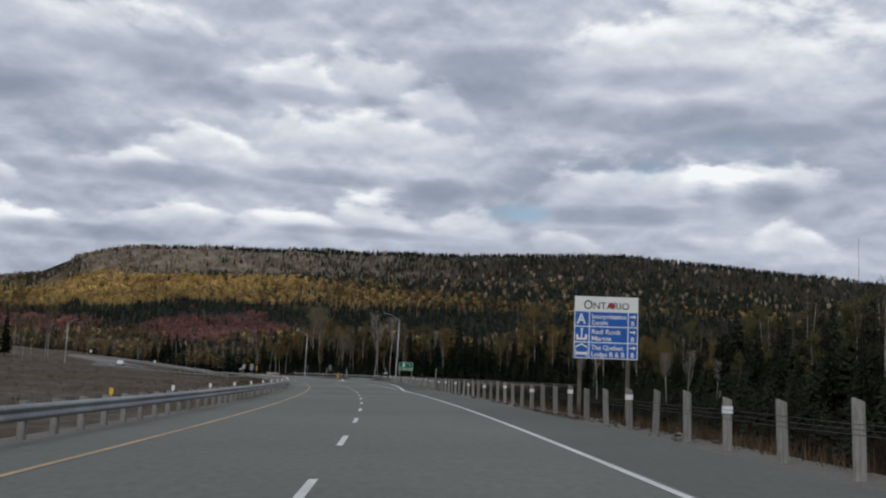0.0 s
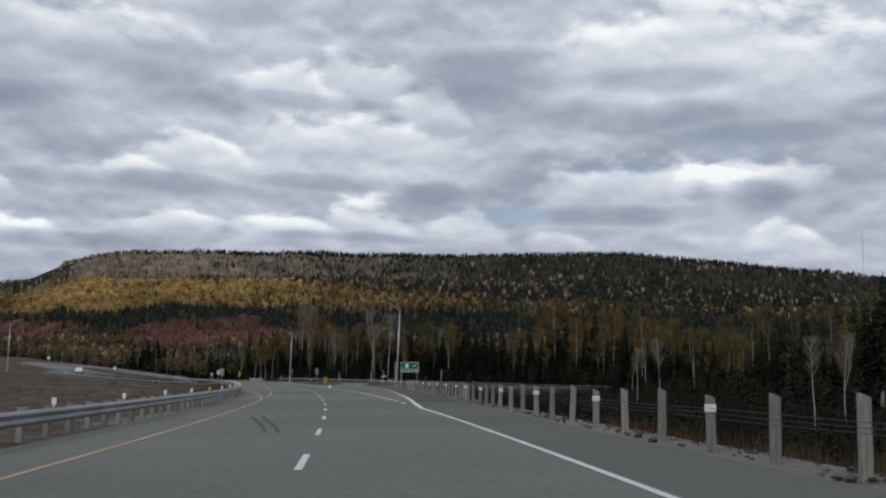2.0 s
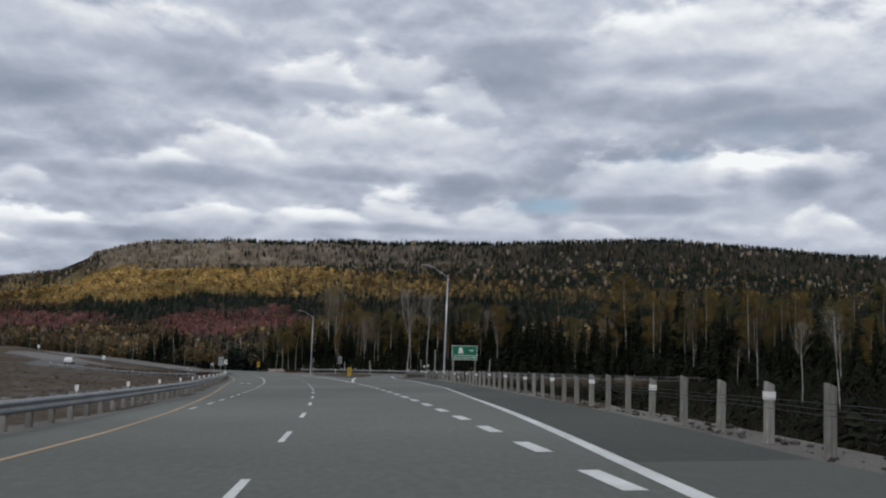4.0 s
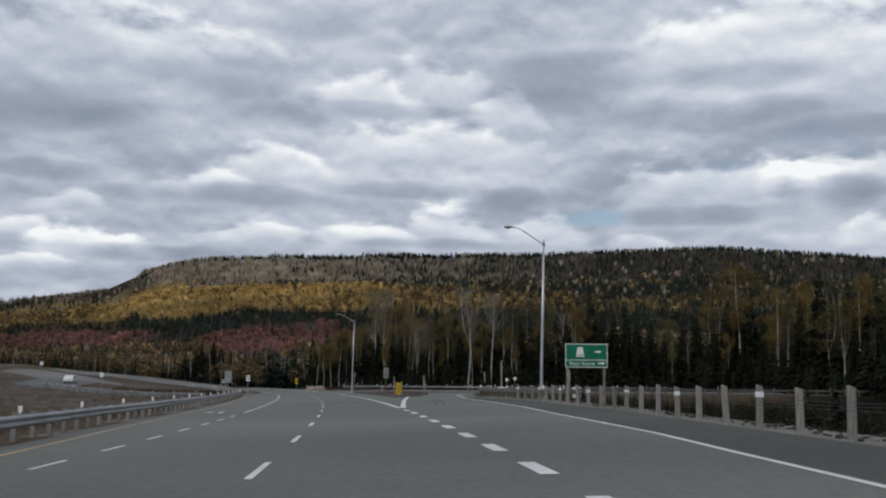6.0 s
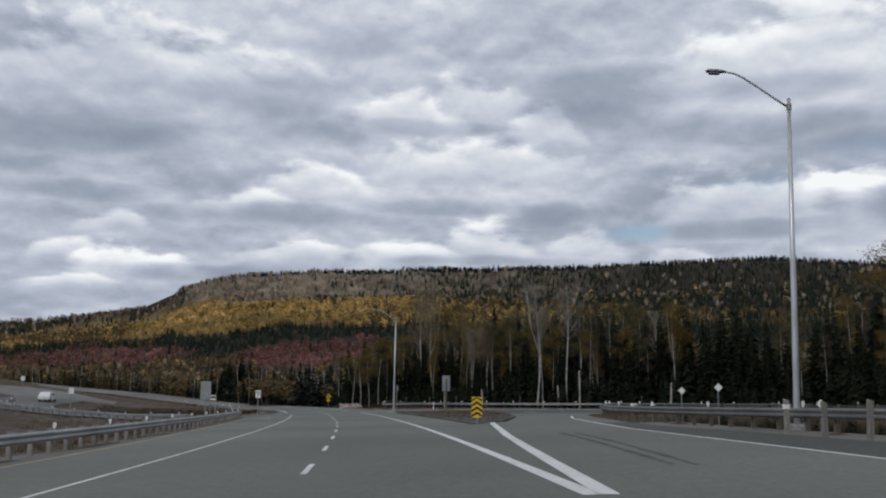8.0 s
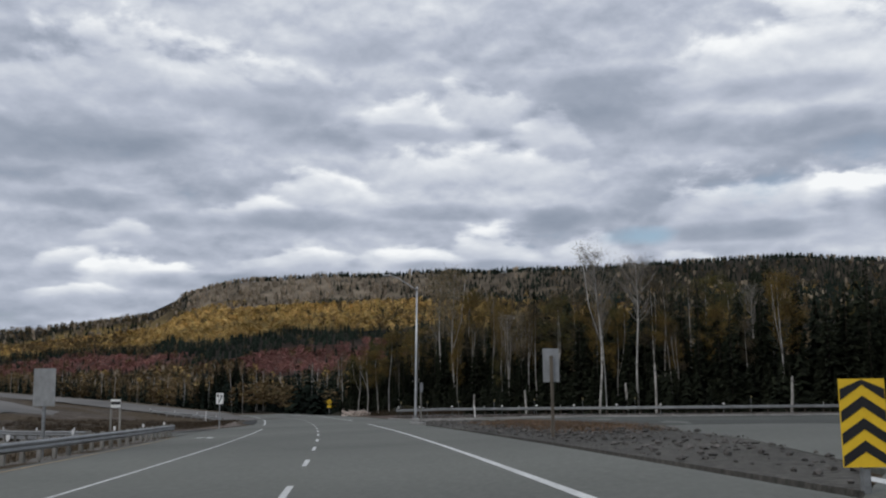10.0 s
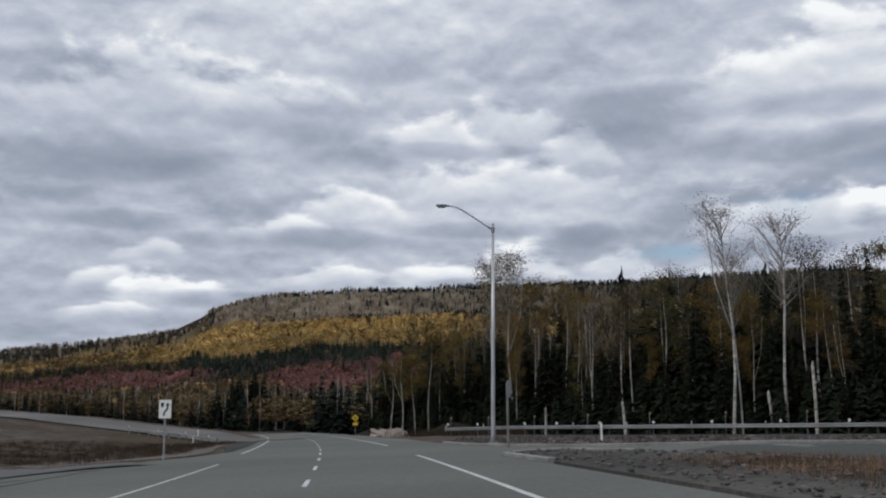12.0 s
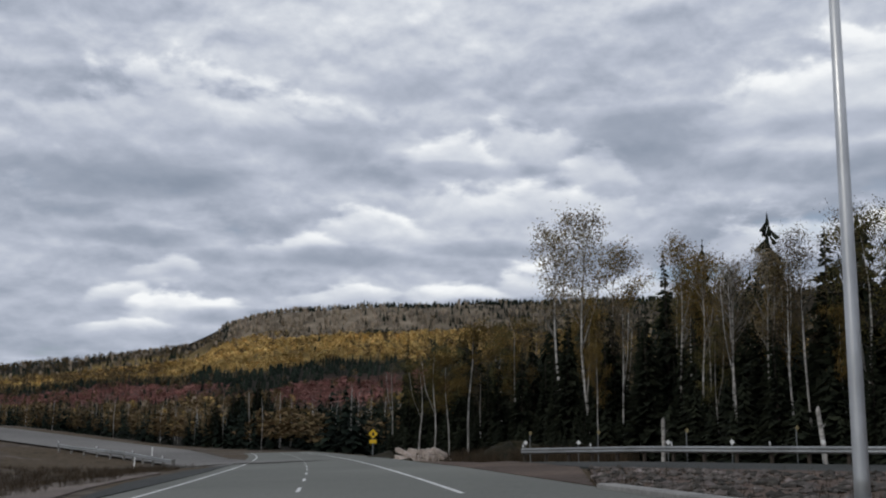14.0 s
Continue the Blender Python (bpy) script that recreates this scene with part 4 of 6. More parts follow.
def cable_guide_rail():
    top = thing("cable_guide_rail", pose(0, 0, 0), "grey timber posts with three steel cables along the outer shoulder", "guide rail")
    half, h = 0.070, 0.98
    pm = Mesh()
    b = 0.018
    ring = [(-half + b, -half), (half - b, -half), (half, -half + b), (half, half - b), (half - b, half), (-half + b, half), (-half, half - b), (-half, -half + b)]
    pm.v = [(x, y, -0.35) for x, y in ring] + [(x, y, h + 0.028 * (-x / half)) for x, y in ring]
    pm.f = [(i, (i + 1) % 8, 8 + (i + 1) % 8, 8 + i) for i in range(8)] + [tuple(range(7, -1, -1)), tuple(range(8, 16))]
    post_me = pm.data("post", M_WOOD)
    rm = Mesh()
    k = half + 0.006
    rm.box((0, 0, h - 0.2), (2 * k, 2 * k, 0.13))
    refl_me = rm.data("reflector", M_REFLECT)
    rnd = random.Random(5)
    spots = []
    for i in range(-12, 67):
        y = float(np.interp(i, [-12, -2, 0, 3, 6, 9, 12, 15, 18, 21, 24, 27, 30, 33, 36, 51, 54, 57, 60, 66], [-13.0, 13.0, 18.2, 25.6, 33.6, 41.7, 49.6, 57.6, 66.1, 74.8, 83.7, 90.5, 98.4, 106.9, 114.6, 154.2, 162.9, 170.3, 177.6, 192.5]))
        o = float(right_paved(y)) + float(np.interp(y, [100, 150], [0.5, 0.26]))
        p = on_road(y, o, -0.03)
        a = -math.degrees(float(bearing(y)))
        ob = part("post", post_me, M_WOOD, top)
        ob.matrix_basis = pose(p.x, p.y, p.z + rnd.uniform(-0.05, 0.05), rnd.uniform(-2.2, 2.2), rnd.uniform(-2.2, 2.2), a + rnd.uniform(-7, 7))
        if i % 3 == 0:
            part("reflector", refl_me, M_REFLECT, ob, "white reflective band")
        spots.append((p, a))
    for n, z in enumerate((0.57, 0.645, 0.72)):
        cm = Mesh()
        pts = []
        for p, a in spots:
            out = Vector((math.cos(radians(a)), math.sin(radians(a)), 0)) * 0.085
            pts.append(p - out + Vector((0, 0, z + 0.012 * math.sin(len(pts) * 2.1 + n))))
        cm.tube(pts, 0.0045, 4)
        part("cable", cm, M_CABLE, top, "twisted steel cable", smooth=True)


cable_guide_rail()
WPROF = [(0.0, -0.156), (0.02, -0.15), (0.075, -0.10), (0.082, -0.075), (0.03, -0.02), (0.02, 0.0), (0.03, 0.02), (0.082, 0.075), (0.075, 0.10), (0.02, 0.15), (0.0, 0.156)]


def guardrail(name, pts, zfun, face, label, group="", spacing=1.905, beam_z=0.56, reflect=(4, 2), post_back=0.13, yellow=(), post_mat=None, beam_mat=None):
    """A steel W-beam on posts along a line; face is +1 where the traffic is on the right of the line."""
    top = thing(name, Matrix(), label, "guardrail", group)
    p = resample(pts, spacing)
    bm_, k = Mesh(), len(WPROF)
    frames_ = []
    for i, (x, y) in enumerate(p):
        a, b = p[max(i - 1, 0)], p[min(i + 1, len(p) - 1)]
        d = Vector((b[0] - a[0], b[1] - a[1], 0)).normalized()
        nrm = Vector((d.y, -d.x, 0)) * face
        frames_.append((Vector((x, y, float(zfun(x, y)))), d, nrm))
    for q, d, nrm in frames_:
        for n_, z in WPROF:
            bm_.v.append(tuple(q + nrm * n_ + Vector((0, 0, beam_z + z))))
        for n_, z in WPROF:
            bm_.v.append(tuple(q + nrm * (n_ - 0.006) + Vector((0, 0, beam_z + z))))
    for i in range(len(p) - 1):
        for j in range(k - 1):
            q = i * 2 * k + j
            f = (q, q + 1, q + 2 * k + 1, q + 2 * k)
            bm_.f.append(f if face < 0 else f[::-1])
            g = tuple(v + k for v in f)
            bm_.f.append(g[::-1] if face < 0 else g)
    part("beam", bm_, beam_mat or M_STEEL, top, "galvanised corrugated steel beam", smooth=True)
    pm = Mesh().box((0, 0, 0.20), (0.15, 0.15, 1.12), bevel=0.015)
    post_me = pm.data("post", post_mat or M_WOOD)
    bl = Mesh().box((0, 0, 0), (0.16, 0.14, 0.34), bevel=0.015).data("block", post_mat or M_WOOD)
    rf = Mesh().box((0, 0, 0), (0.10, 0.02, 0.15)).box((0, 0, -0.1), (0.03, 0.03, 0.08)).data("delineator", M_REFLECT)
    rfy = Mesh().box((0, 0, 0), (0.10, 0.02, 0.15)).box((0, 0, -0.1), (0.03, 0.03, 0.08)).data("delineator", M_REFLECT_Y)
    for i, (q, d, nrm) in enumerate(frames_):
        a = math.degrees(math.atan2(d.y, d.x)) + 90
        c = q - nrm * (post_back + 0.09)
        ob = part("post", post_me, M_WOOD, top)
        ob.matrix_basis = pose(c.x, c.y, c.z, 0, 0, a)
        c = q - nrm * 0.075 + Vector((0, 0, beam_z))
        part("block", bl, M_WOOD, top).matrix_basis = pose(c.x, c.y, c.z, 0, 0, a)
        if i % reflect[0] == reflect[1]:
            c = q - nrm * 0.1 + Vector((0, 0, beam_z + 0.30))
            part("delineator", rfy if i in yellow else rf, M_REFLECT, top, "small reflective marker plate").matrix_basis = pose(c.x, c.y, c.z, 0, 0, a + 90 + 90)
    return top


left_line = table([(-40, -5.75), (100, -5.85), (112, -5.95), (136, -6.4), (158, -7.55), (173, -7.9), (189, -8.2), (214, -8.5), (238, -8.6), (265, -8.75)])
guardrail("guardrail_inner", [w2(y, float(left_line(y))) for y in np.arange(-24, 264.1, 2)], lambda x, y: road_z(across(x, y)) - 0.06, 1, "long galvanised steel guardrail on grey timber posts", yellow=(26, 62))
guardrail("guardrail_ramp", [(1.9, 185.6), (1.3, 187.0), (0.5, 190.0), (-0.4, 195.0), (-1.7, 201.0), (-2.7, 206.5), (-3.4, 212.5), (-4.0, 219.0), (-3.8, 229.0), (-2.0, 237.0), (2.5, 243.0), (10.0, 247.2), (28.0, 254.0), (60.0, 259.0), (100.0, 262.0)], lambda x, y: road_z(across(x, y)) - 0.03, -1, "weathered steel guardrail curving round the exit lane", reflect=(4, 1), post_mat=M_WOOD_BROWN, beam_mat=M_STEEL_OLD)
guardrail("guardrail_side_road", FAR_RAIL, lambda x, y: road_z(across(x, y)) + 0.02, 1, "galvanised steel guardrail on the far side of the side road", reflect=(3, 0), beam_z=0.58, post_mat=M_BARK)
guardrail("guardrail_left_road", [(-41.5, 262.5), (-52, 272), (-63, 281), (-73, 290), (-80, 300), (-85, 314)], lambda x, y: ground_z(x, y), -1, "weathered steel guardrail along the worn side road", reflect=(3, 1))
guardrail("guardrail_climbing_road", [(-61, 357), (-68, 363), (-76, 367)], lambda x, y: ground_z(x, y), -1, "short steel guardrail beside the climbing road", reflect=(3, 1))


def rail_end(x, y, a):
    top = thing("rail_end_drum", pose(x, y, float(road_z(across(x, y))), 0, 0, a), "ribbed pale steel end piece of the guardrail", "rail end")
    m = Mesh()
    n = 12
    rows = [(0.25 + 0.025 * (k % 2), 0.14 + 0.052 * k) for k in range(13)]
    for r, z in rows:
        for i in range(n):
            t = math.pi * i / (n - 1)
            m.v.append((r * math.cos(t), -r * math.sin(t), z))
    for j in range(len(rows) - 1):
        for i in range(n - 1):
            q = j * n + i
            m.f.append((q, q + 1, q + n + 1, q + n))
    part("ribbed_shell", m, M_REFLECT, top)
    part("post", Mesh().box((0, 0.02, 0.35), (0.15, 0.15, 1.0), bevel=0.015), M_WOOD, top)


rail_end(2.00, 186.10, -10)

# ---- street lamps ----


def street_lamp(x, y, z, top_z, turn, label, lean=0.0):
    base = thing("street_lamp", pose(x, y, z, 0, lean, 0) @ pose(0, 0, 0, 0, 0, turn), label, "street lamp", "street lamps at the junction")
    h = top_z - z
    part("footing", Mesh().tube([(0, 0, -0.4), (0, 0, 0.10), (0, 0, 0.13)], [0.32, 0.32, 0.28], 14), M_KERB, base, "round concrete footing")
    m = Mesh().box((0, 0, 0.15), (0.40, 0.40, 0.04), bevel=0.03)
    for sx in (-0.15, 0.15):
        for sy in (-0.15, 0.15):
            m.tube([(sx, sy, 0.13), (sx, sy, 0.22)], 0.018, 6)
    part("base_plate", m, M_STEEL, base)
    part("pole", Mesh().tube([(0, 0, 0.15), (0, 0, 0.5), (0, 0, h * 0.5), (0, 0, h + 0.28)], [0.125, 0.12, 0.098, 0.068], 14), M_POLE, base, "tapered aluminium pole", True)
    part("cap", Mesh().tube([(0, 0, h + 0.28), (0, 0, h + 0.33)], [0.074, 0.04], 12), M_STEEL, base)
    arm = Mesh().tube([(-0.05, 0, h), (-0.5, 0, h + 0.28), (-1.2, 0, h + 0.72), (-1.7, 0, h + 1.02), (-2.0, 0, h + 1.15), (-2.2, 0, h + 1.19), (-2.45, 0, h + 1.2)], [0.045, 0.043, 0.04, 0.038, 0.036, 0.035, 0.034], 8)
    part("arm", arm, M_POLE, base, "curved bracket arm", True)
    part("clamp", Mesh().tube([(0, 0, h - 0.12), (0, 0, h + 0.12)], [0.095, 0.092], 12), M_STEEL, base)
    head = Mesh()
    secs = [(-2.35, 0.05, 0.05), (-2.45, 0.11, 0.07), (-2.6, 0.16, 0.09), (-2.85, 0.18, 0.10), (-3.02, 0.15, 0.085), (-3.10, 0.07, 0.05)]
    n = 10
    for sx, sw, sh in secs:
        for i in range(n):
            t = 2 * math.pi * i / n
            head.v.append((sx, sw * math.cos(t), h + 1.2 + sh * math.sin(t) * (1.0 if math.sin(t) > 0 else 0.5)))
    for j in range(len(secs) - 1):
        for i in range(n):
            head.f.append((j * n + i, j * n + (i + 1) % n, (j + 1) * n + (i + 1) % n, (j + 1) * n + i))
    head.f += [tuple(range(n)), tuple(range(len(head.v) - 1, len(head.v) - n - 1, -1))]
    hd = part("luminaire", head, M_SIGNBACK, base, "grey cobra-head luminaire", True)
    part("lens", Mesh().box((-2.8, 0, h + 1.13), (0.42, 0.24, 0.05), bevel=0.08), M_LAMPGLASS, hd)


street_lamp(0.62, 199.0, 0.40, 12.0, 9, "tall silver street lamp behind the exit guardrail", 1.2)
street_lamp(-24.6, 292.0, 0.28, 11.7, 14, "tall silver street lamp on the stony corner", 0.9)
street_lamp(-87.0, 279.0, float(ground_z(-87.0, 279.0)), 11.9, 170, "silver street lamp beside the worn side road")

# ---- signs ----


def text_mesh(words, size, name="lettering", spacing=1.0, bold=0.0):
    c = bpy.data.curves.new(name, "FONT")
    c.body, c.size, c.align_x, c.align_y = words, size, "LEFT", "BOTTOM_BASELINE"
    c.space_character, c.extrude, c.offset, c.resolution_u = spacing, 0.002, bold, 3
    tmp = bpy.data.objects.new(name, c)
    scene.collection.objects.link(tmp)
    me = bpy.data.meshes.new_from_object(tmp.evaluated_get(bpy.context.evaluated_depsgraph_get()))
    bpy.data.objects.remove(tmp)
    bpy.data.curves.remove(c)
    return me


def letters(words, size, x, z, width, mat, parent, bold=0.0, y=-0.012):
    me = text_mesh(words, size, bold=bold)
    me.materials.clear()
    me.materials.append(mat)
    xs = [v.co.x for v in me.vertices]
    k = width / (max(xs) - min(xs)) if width else 1.0
    ob = new("lettering", me)
    ob.parent = parent
    ob.matrix_basis = Matrix.Translation((x, y, z)) @ Matrix.Rotation(radians(90), 4, "X") @ Matrix.Diagonal((k, 1, 1, 1))
    ob["label"] = f"the words {words}" if len(words) > 2 else f"the character {words}"
    return ob


def rect(x0, z0, x1, z1):
    return [(x0, z0), (x1, z0), (x1, z1), (x0, z1)]


def flat(m, outline, y):
    m.plate(outline, 0.004, Matrix.Translation((0, y, 0)))


def arrow_right(m, x, z, l, t, y):
    flat(m, [(x, z - t / 2), (x + l * 0.6, z - t / 2), (x + l * 0.6, z - t * 1.5), (x + l, z), (x + l * 0.6, z + t * 1.5), (x + l * 0.6, z + t / 2), (x, z + t / 2)], y)


def tourist_sign():
    w, z0, z1 = 2.32, 2.20, 4.48
    top = thing("tourist_sign", pose(6.60, 37.64, 0, 0, 0, -8), "blue and white tourist services sign on two timber posts", "road sign")
    gz = float(ground_z(7.6, 37.5)) - 0.3
    for x in (0.24, w - 0.34):
        part("post", Mesh().box((x, 0.11, (gz + z1 - 0.5) / 2), (0.14, 0.14, z1 - 0.5 - gz), bevel=0.015), M_WOOD_BROWN, top)
    b = part("panel", Mesh().plate(rect(0, z0, w, z1), 0.03, Matrix.Translation((0, 0, 0))), M_SIGNWHITE, top, "white bordered aluminium panel")
    rows = [(z0 + 0.03, z0 + 0.57), (z0 + 0.61, z0 + 1.15), (z0 + 1.19, z0 + 1.71)]
    for a, c in rows:
        m = Mesh()
        flat(m, rect(0.03, a, 0.53, c), -0.005)
        flat(m, rect(0.57, a, 1.94, c), -0.005)
        flat(m, rect(1.98, a, w - 0.03, c), -0.005)
        part("blue_field", m, M_BLUE, b, "blue reflective field")
    letters("O", 0.47, 0.32, z1 - 0.47, 0.31, M_BLACK, b, bold=0.0)
    letters("NTARIO", 0.36, 0.66, z1 - 0.46, 1.30, M_BLACK, b, bold=0.0)
    m = Mesh()
    flat(m, [(1.27, z1 - 0.42), (1.44, z1 - 0.42), (1.47, z1 - 0.30), (1.40, z1 - 0.24), (1.355, z1 - 0.19), (1.31, z1 - 0.24), (1.24, z1 - 0.30)], -0.018)
    part("emblem", m, M_RED, b, "small dark red emblem")
    for (a, c), (l1, w1, l2, w2_) in zip(rows[::-1], (("Interpretation", 1.24, "Centre", 0.58), ("Red Rock", 1.06, "Marina", 0.72), ("The Quebec", 1.16, "Lodge B & B", 1.2))):
        letters(l1, 0.24, 0.63, c - 0.245, w1, M_SIGNWHITE, b, 0.004)
        letters(l2, 0.24, 0.63, a + 0.05, w2_, M_SIGNWHITE, b, 0.004)
        letters("8", 0.25, 2.06, a + 0.04, 0.12, M_SIGNWHITE, b, 0.004)
        mm = Mesh()
        arrow_right(mm, 2.03, c - 0.15, 0.22, 0.055, -0.012)
        part("arrow", mm, M_SIGNWHITE, b)
    letters("A", 0.52, 0.10, rows[2][0] + 0.08, 0.34, M_SIGNWHITE, b, 0.012)
    a = rows[1][0]
    mm = Mesh()
    flat(mm, rect(0.255, a + 0.10, 0.305, a + 0.42), -0.012)
    flat(mm, [(0.28 + 0.05 * math.cos(t), a + 0.45 + 0.05 * math.sin(t)) for t in np.linspace(0, 5.5, 8)], -0.012)
    flat(mm, [(0.09, a + 0.06), (0.47, a + 0.06), (0.49, a + 0.24), (0.42, a + 0.28), (0.38, a + 0.14), (0.18, a + 0.14), (0.14, a + 0.28), (0.07, a + 0.24)], -0.012)
    part("anchor_symbol", mm, M_SIGNWHITE, b)
    a = rows[0][0]
    mm = Mesh()
    flat(mm, [(0.06, a + 0.34), (0.28, a + 0.46), (0.50, a + 0.34), (0.50, a + 0.40), (0.28, a + 0.52), (0.06, a + 0.40)], -0.012)
    flat(mm, rect(0.07, a + 0.10, 0.49, a + 0.20), -0.012)
    flat(mm, rect(0.06, a + 0.04, 0.10, a + 0.28), -0.012)
    flat(mm, rect(0.46, a + 0.04, 0.50, a + 0.24), -0.012)
    part("lodging_symbol", mm, M_SIGNWHITE, b)


tourist_sign()


def exit_sign():
    w, z0, z1 = 2.50, 2.42, 3.82
    top = thing("exit_sign", pose(1.05, 183.1, 0, 0, 0, 0), "green exit direction sign with white border on timber posts", "road sign")
    gz = 0.1
    for x in (0.14, w - 0.20):
        part("post", Mesh().box((x, 0.1, (gz + z1 - 0.3) / 2), (0.15, 0.15, z1 - 0.3 - gz), bevel=0.015), M_WOOD, top)
    b = part("panel", Mesh().plate(rect(0, z0, w, z1), 0.03, Matrix()), M_SIGNWHITE, top, "white bordered aluminium panel")
    m = Mesh()
    flat(m, rect(0.04, z0 + 0.46, w - 0.04, z1 - 0.04), -0.005)
    part("green_field", m, M_GREEN, b)
    m = Mesh()
    flat(m, rect(0.04, z0 + 0.04, w - 0.04, z0 + 0.42), -0.005)
    part("green_field", m, M_GREEN, b)
    m = Mesh()
    flat(m, [(0.62, z0 + 0.62), (1.13, z0 + 0.62), (1.02, z0 + 1.20), (0.73, z0 + 1.20)], -0.012)
    shield = part("route_shield", m, M_SIGNWHITE, b, "white trapezoid route shield")
    letters("628", 0.22, 0.70, z0 + 0.66, 0.36, M_BLACK, b, y=-0.018)
    letters("Red Rock", 0.30, 0.22, z0 + 0.13, 1.52, M_SIGNWHITE, b, 0.0)
    for z, x in ((z0 + 0.93, 1.72), (z0 + 0.25, 1.93)):
        m = Mesh()
        arrow_right(m, x, z, 0.42, 0.07, -0.012)
        part("arrow", m, M_SIGNWHITE, b)


exit_sign()


def small_sign(name, x, y, w, z0, z1, turn, face_mat, label, outline=None, post_mat=None, back=False, posts=(0.5,), lean=0.0, gz=None, stake=0.10):
    g = float(ground_z(x, y)) if gz is None else gz
    top = thing(name, pose(x, y, 0, 0, lean, turn), label, "road sign")
    for f in posts:
        cap = z1 - (0.24 if back else 0.12)
        part("post", Mesh().box(((f - 0.5) * w, -0.06 if back else 0.07, (g - 0.2 + cap) / 2), (stake, stake, cap - g + 0.2), bevel=0.012), post_mat or M_WOOD, top)
    ol = outline or rect(-w / 2, z0, w / 2, z1)
    t = part("panel", Mesh().plate(ol, 0.012, Matrix.Translation((0, -0.004, 0))), face_mat, top)
    return top, t


def diamond(w, z):
    return [(0, z - w / 2), (w / 2, z), (0, z + w / 2), (-w / 2, z)]


# chevron board at the gore
top, pan = small_sign("chevron_board", -11.15, 214.0, 0.54, 0.52, 1.55, 2, M_SIGNYELLOW, "yellow and black chevron board on a short post at the gore", post_mat=M_STEEL)
for k in range(4):
    m = Mesh()
    z = 0.50 + 0.26 * k
    ol = [(-0.26, z + 0.02), (0, z + 0.20), (0.26, z + 0.02), (0.26, z + 0.15), (0, z + 0.33), (-0.26, z + 0.15)]
    ol = [(px, min(max(pz, 0.53), 1.54)) for px, pz in ol]
    flat(m, ol, -0.012)
    part("chevron", m, M_BLACK, pan, "black chevron stripe")
# divider sign on the grassy island
top, pan = small_sign("divider_sign", -41.3, 289.3, 0.62, 1.80, 2.74, 12, M_SIGNWHITE, "white traffic sign with a black curved arrow", post_mat=M_SIGNBACK)
m = Mesh()
flat(m, [(-0.20, 2.40), (-0.14, 2.34), (-0.08, 2.40), (-0.06, 2.60), (-0.22, 2.60)], -0.010)
part("island_symbol", m, M_BLACK, pan)
m = Mesh()
flat(m, [(-0.10, 1.92), (-0.02, 1.92), (0.0, 2.08), (0.16, 2.26), (0.17, 2.44), (0.24, 2.42), (0.13, 2.60), (0.01, 2.44), (0.08, 2.45), (0.07, 2.30), (-0.08, 2.12)], -0.010)
part("arrow_symbol", m, M_BLACK, pan)
small_sign("reversed_sign", -32.0, 236.8, 0.76, 1.45, 2.78, 8, M_SIGNBACK, "grey back of a sign on a steel post", post_mat=M_STEEL)
top, pan = small_sign("reversed_sign", -14.2, 236.2, 0.56, 2.08, 3.20, 14, M_SIGNBACK, "grey sign back on a timber post in the island", back=True, post_mat=M_WOOD_BROWN)
top, pan = small_sign("hazard_marker", -37.2, 256.2, 0.52, 1.46, 1.90, 14, M_SIGNWHITE, "white marker board with a black bar on twin timber posts", posts=(0.05, 0.95))
m = Mesh()
flat(m, rect(-0.24, 1.62, 0.24, 1.78), -0.010)
part("black_bar", m, M_BLACK, pan)
top, pan = small_sign("yellow_warning_sign", -51.0, 391.3, 1.05, 1.9, 3.0, 18, M_SIGNYELLOW, "yellow diamond warning sign with a tab below", outline=diamond(1.06, 2.62), post_mat=M_STEEL, gz=float(ground_z(-51.0, 391.3)))
m = Mesh()
flat(m, rect(-0.12, 2.40, 0.12, 2.80), -0.010)
part("symbol", m, M_BLACK, pan)
part("tab", Mesh().plate(rect(-0.4, 1.55, 0.4, 1.98), 0.012, Matrix.Translation((0, -0.004, 0))), M_SIGNYELLOW, top, "yellow advisory tab")
small_sign("blank_sign", -66.3, 291.6, 0.6, 2.3, 3.05, 20, M_SIGNWHITE, "small white sign by the worn side road", post_mat=M_STEEL)
small_sign("distant_sign", -100.0, 347.0, 0.7, float(ground_z(-100, 347)) + 1.6, float(ground_z(-100, 347)) + 2.4, 25, M_SIGNWHITE, "small white sign beside the climbing road", post_mat=M_STEEL)
small_sign("octagonal_sign", -23.5, 286.3, 0.75, 2.35, 3.42, 74, M_SIGNBACK, "grey back of an octagonal sign on a timber post", outline=[(0.40 * math.cos(math.pi * (k + 0.5) / 4), 2.97 + 0.44 * math.sin(math.pi * (k + 0.5) / 4)) for k in range(8)])
DIAMONDS = [(0.55, 195.8, 1.40, 0.30), (-1.15, 203.7, 2.06, 0.34), (-1.6, 210.0, 2.0, 0.34), (-1.6, 220.2, 1.28, 0.34), (-1.9, 226.0, 1.28, 0.28), (-1.5, 231.5, 1.28, 0.26)]
for x, y, z, w in DIAMONDS:
    top, pan = small_sign("diamond_marker", x, y, w, z - w, z, 6, M_SIGNWHITE, "small white diamond marker on a thin post by the guardrail", outline=diamond(w, z - w / 2), post_mat=M_STEEL, stake=0.045)
    top["group"] = "markers along the guardrails"
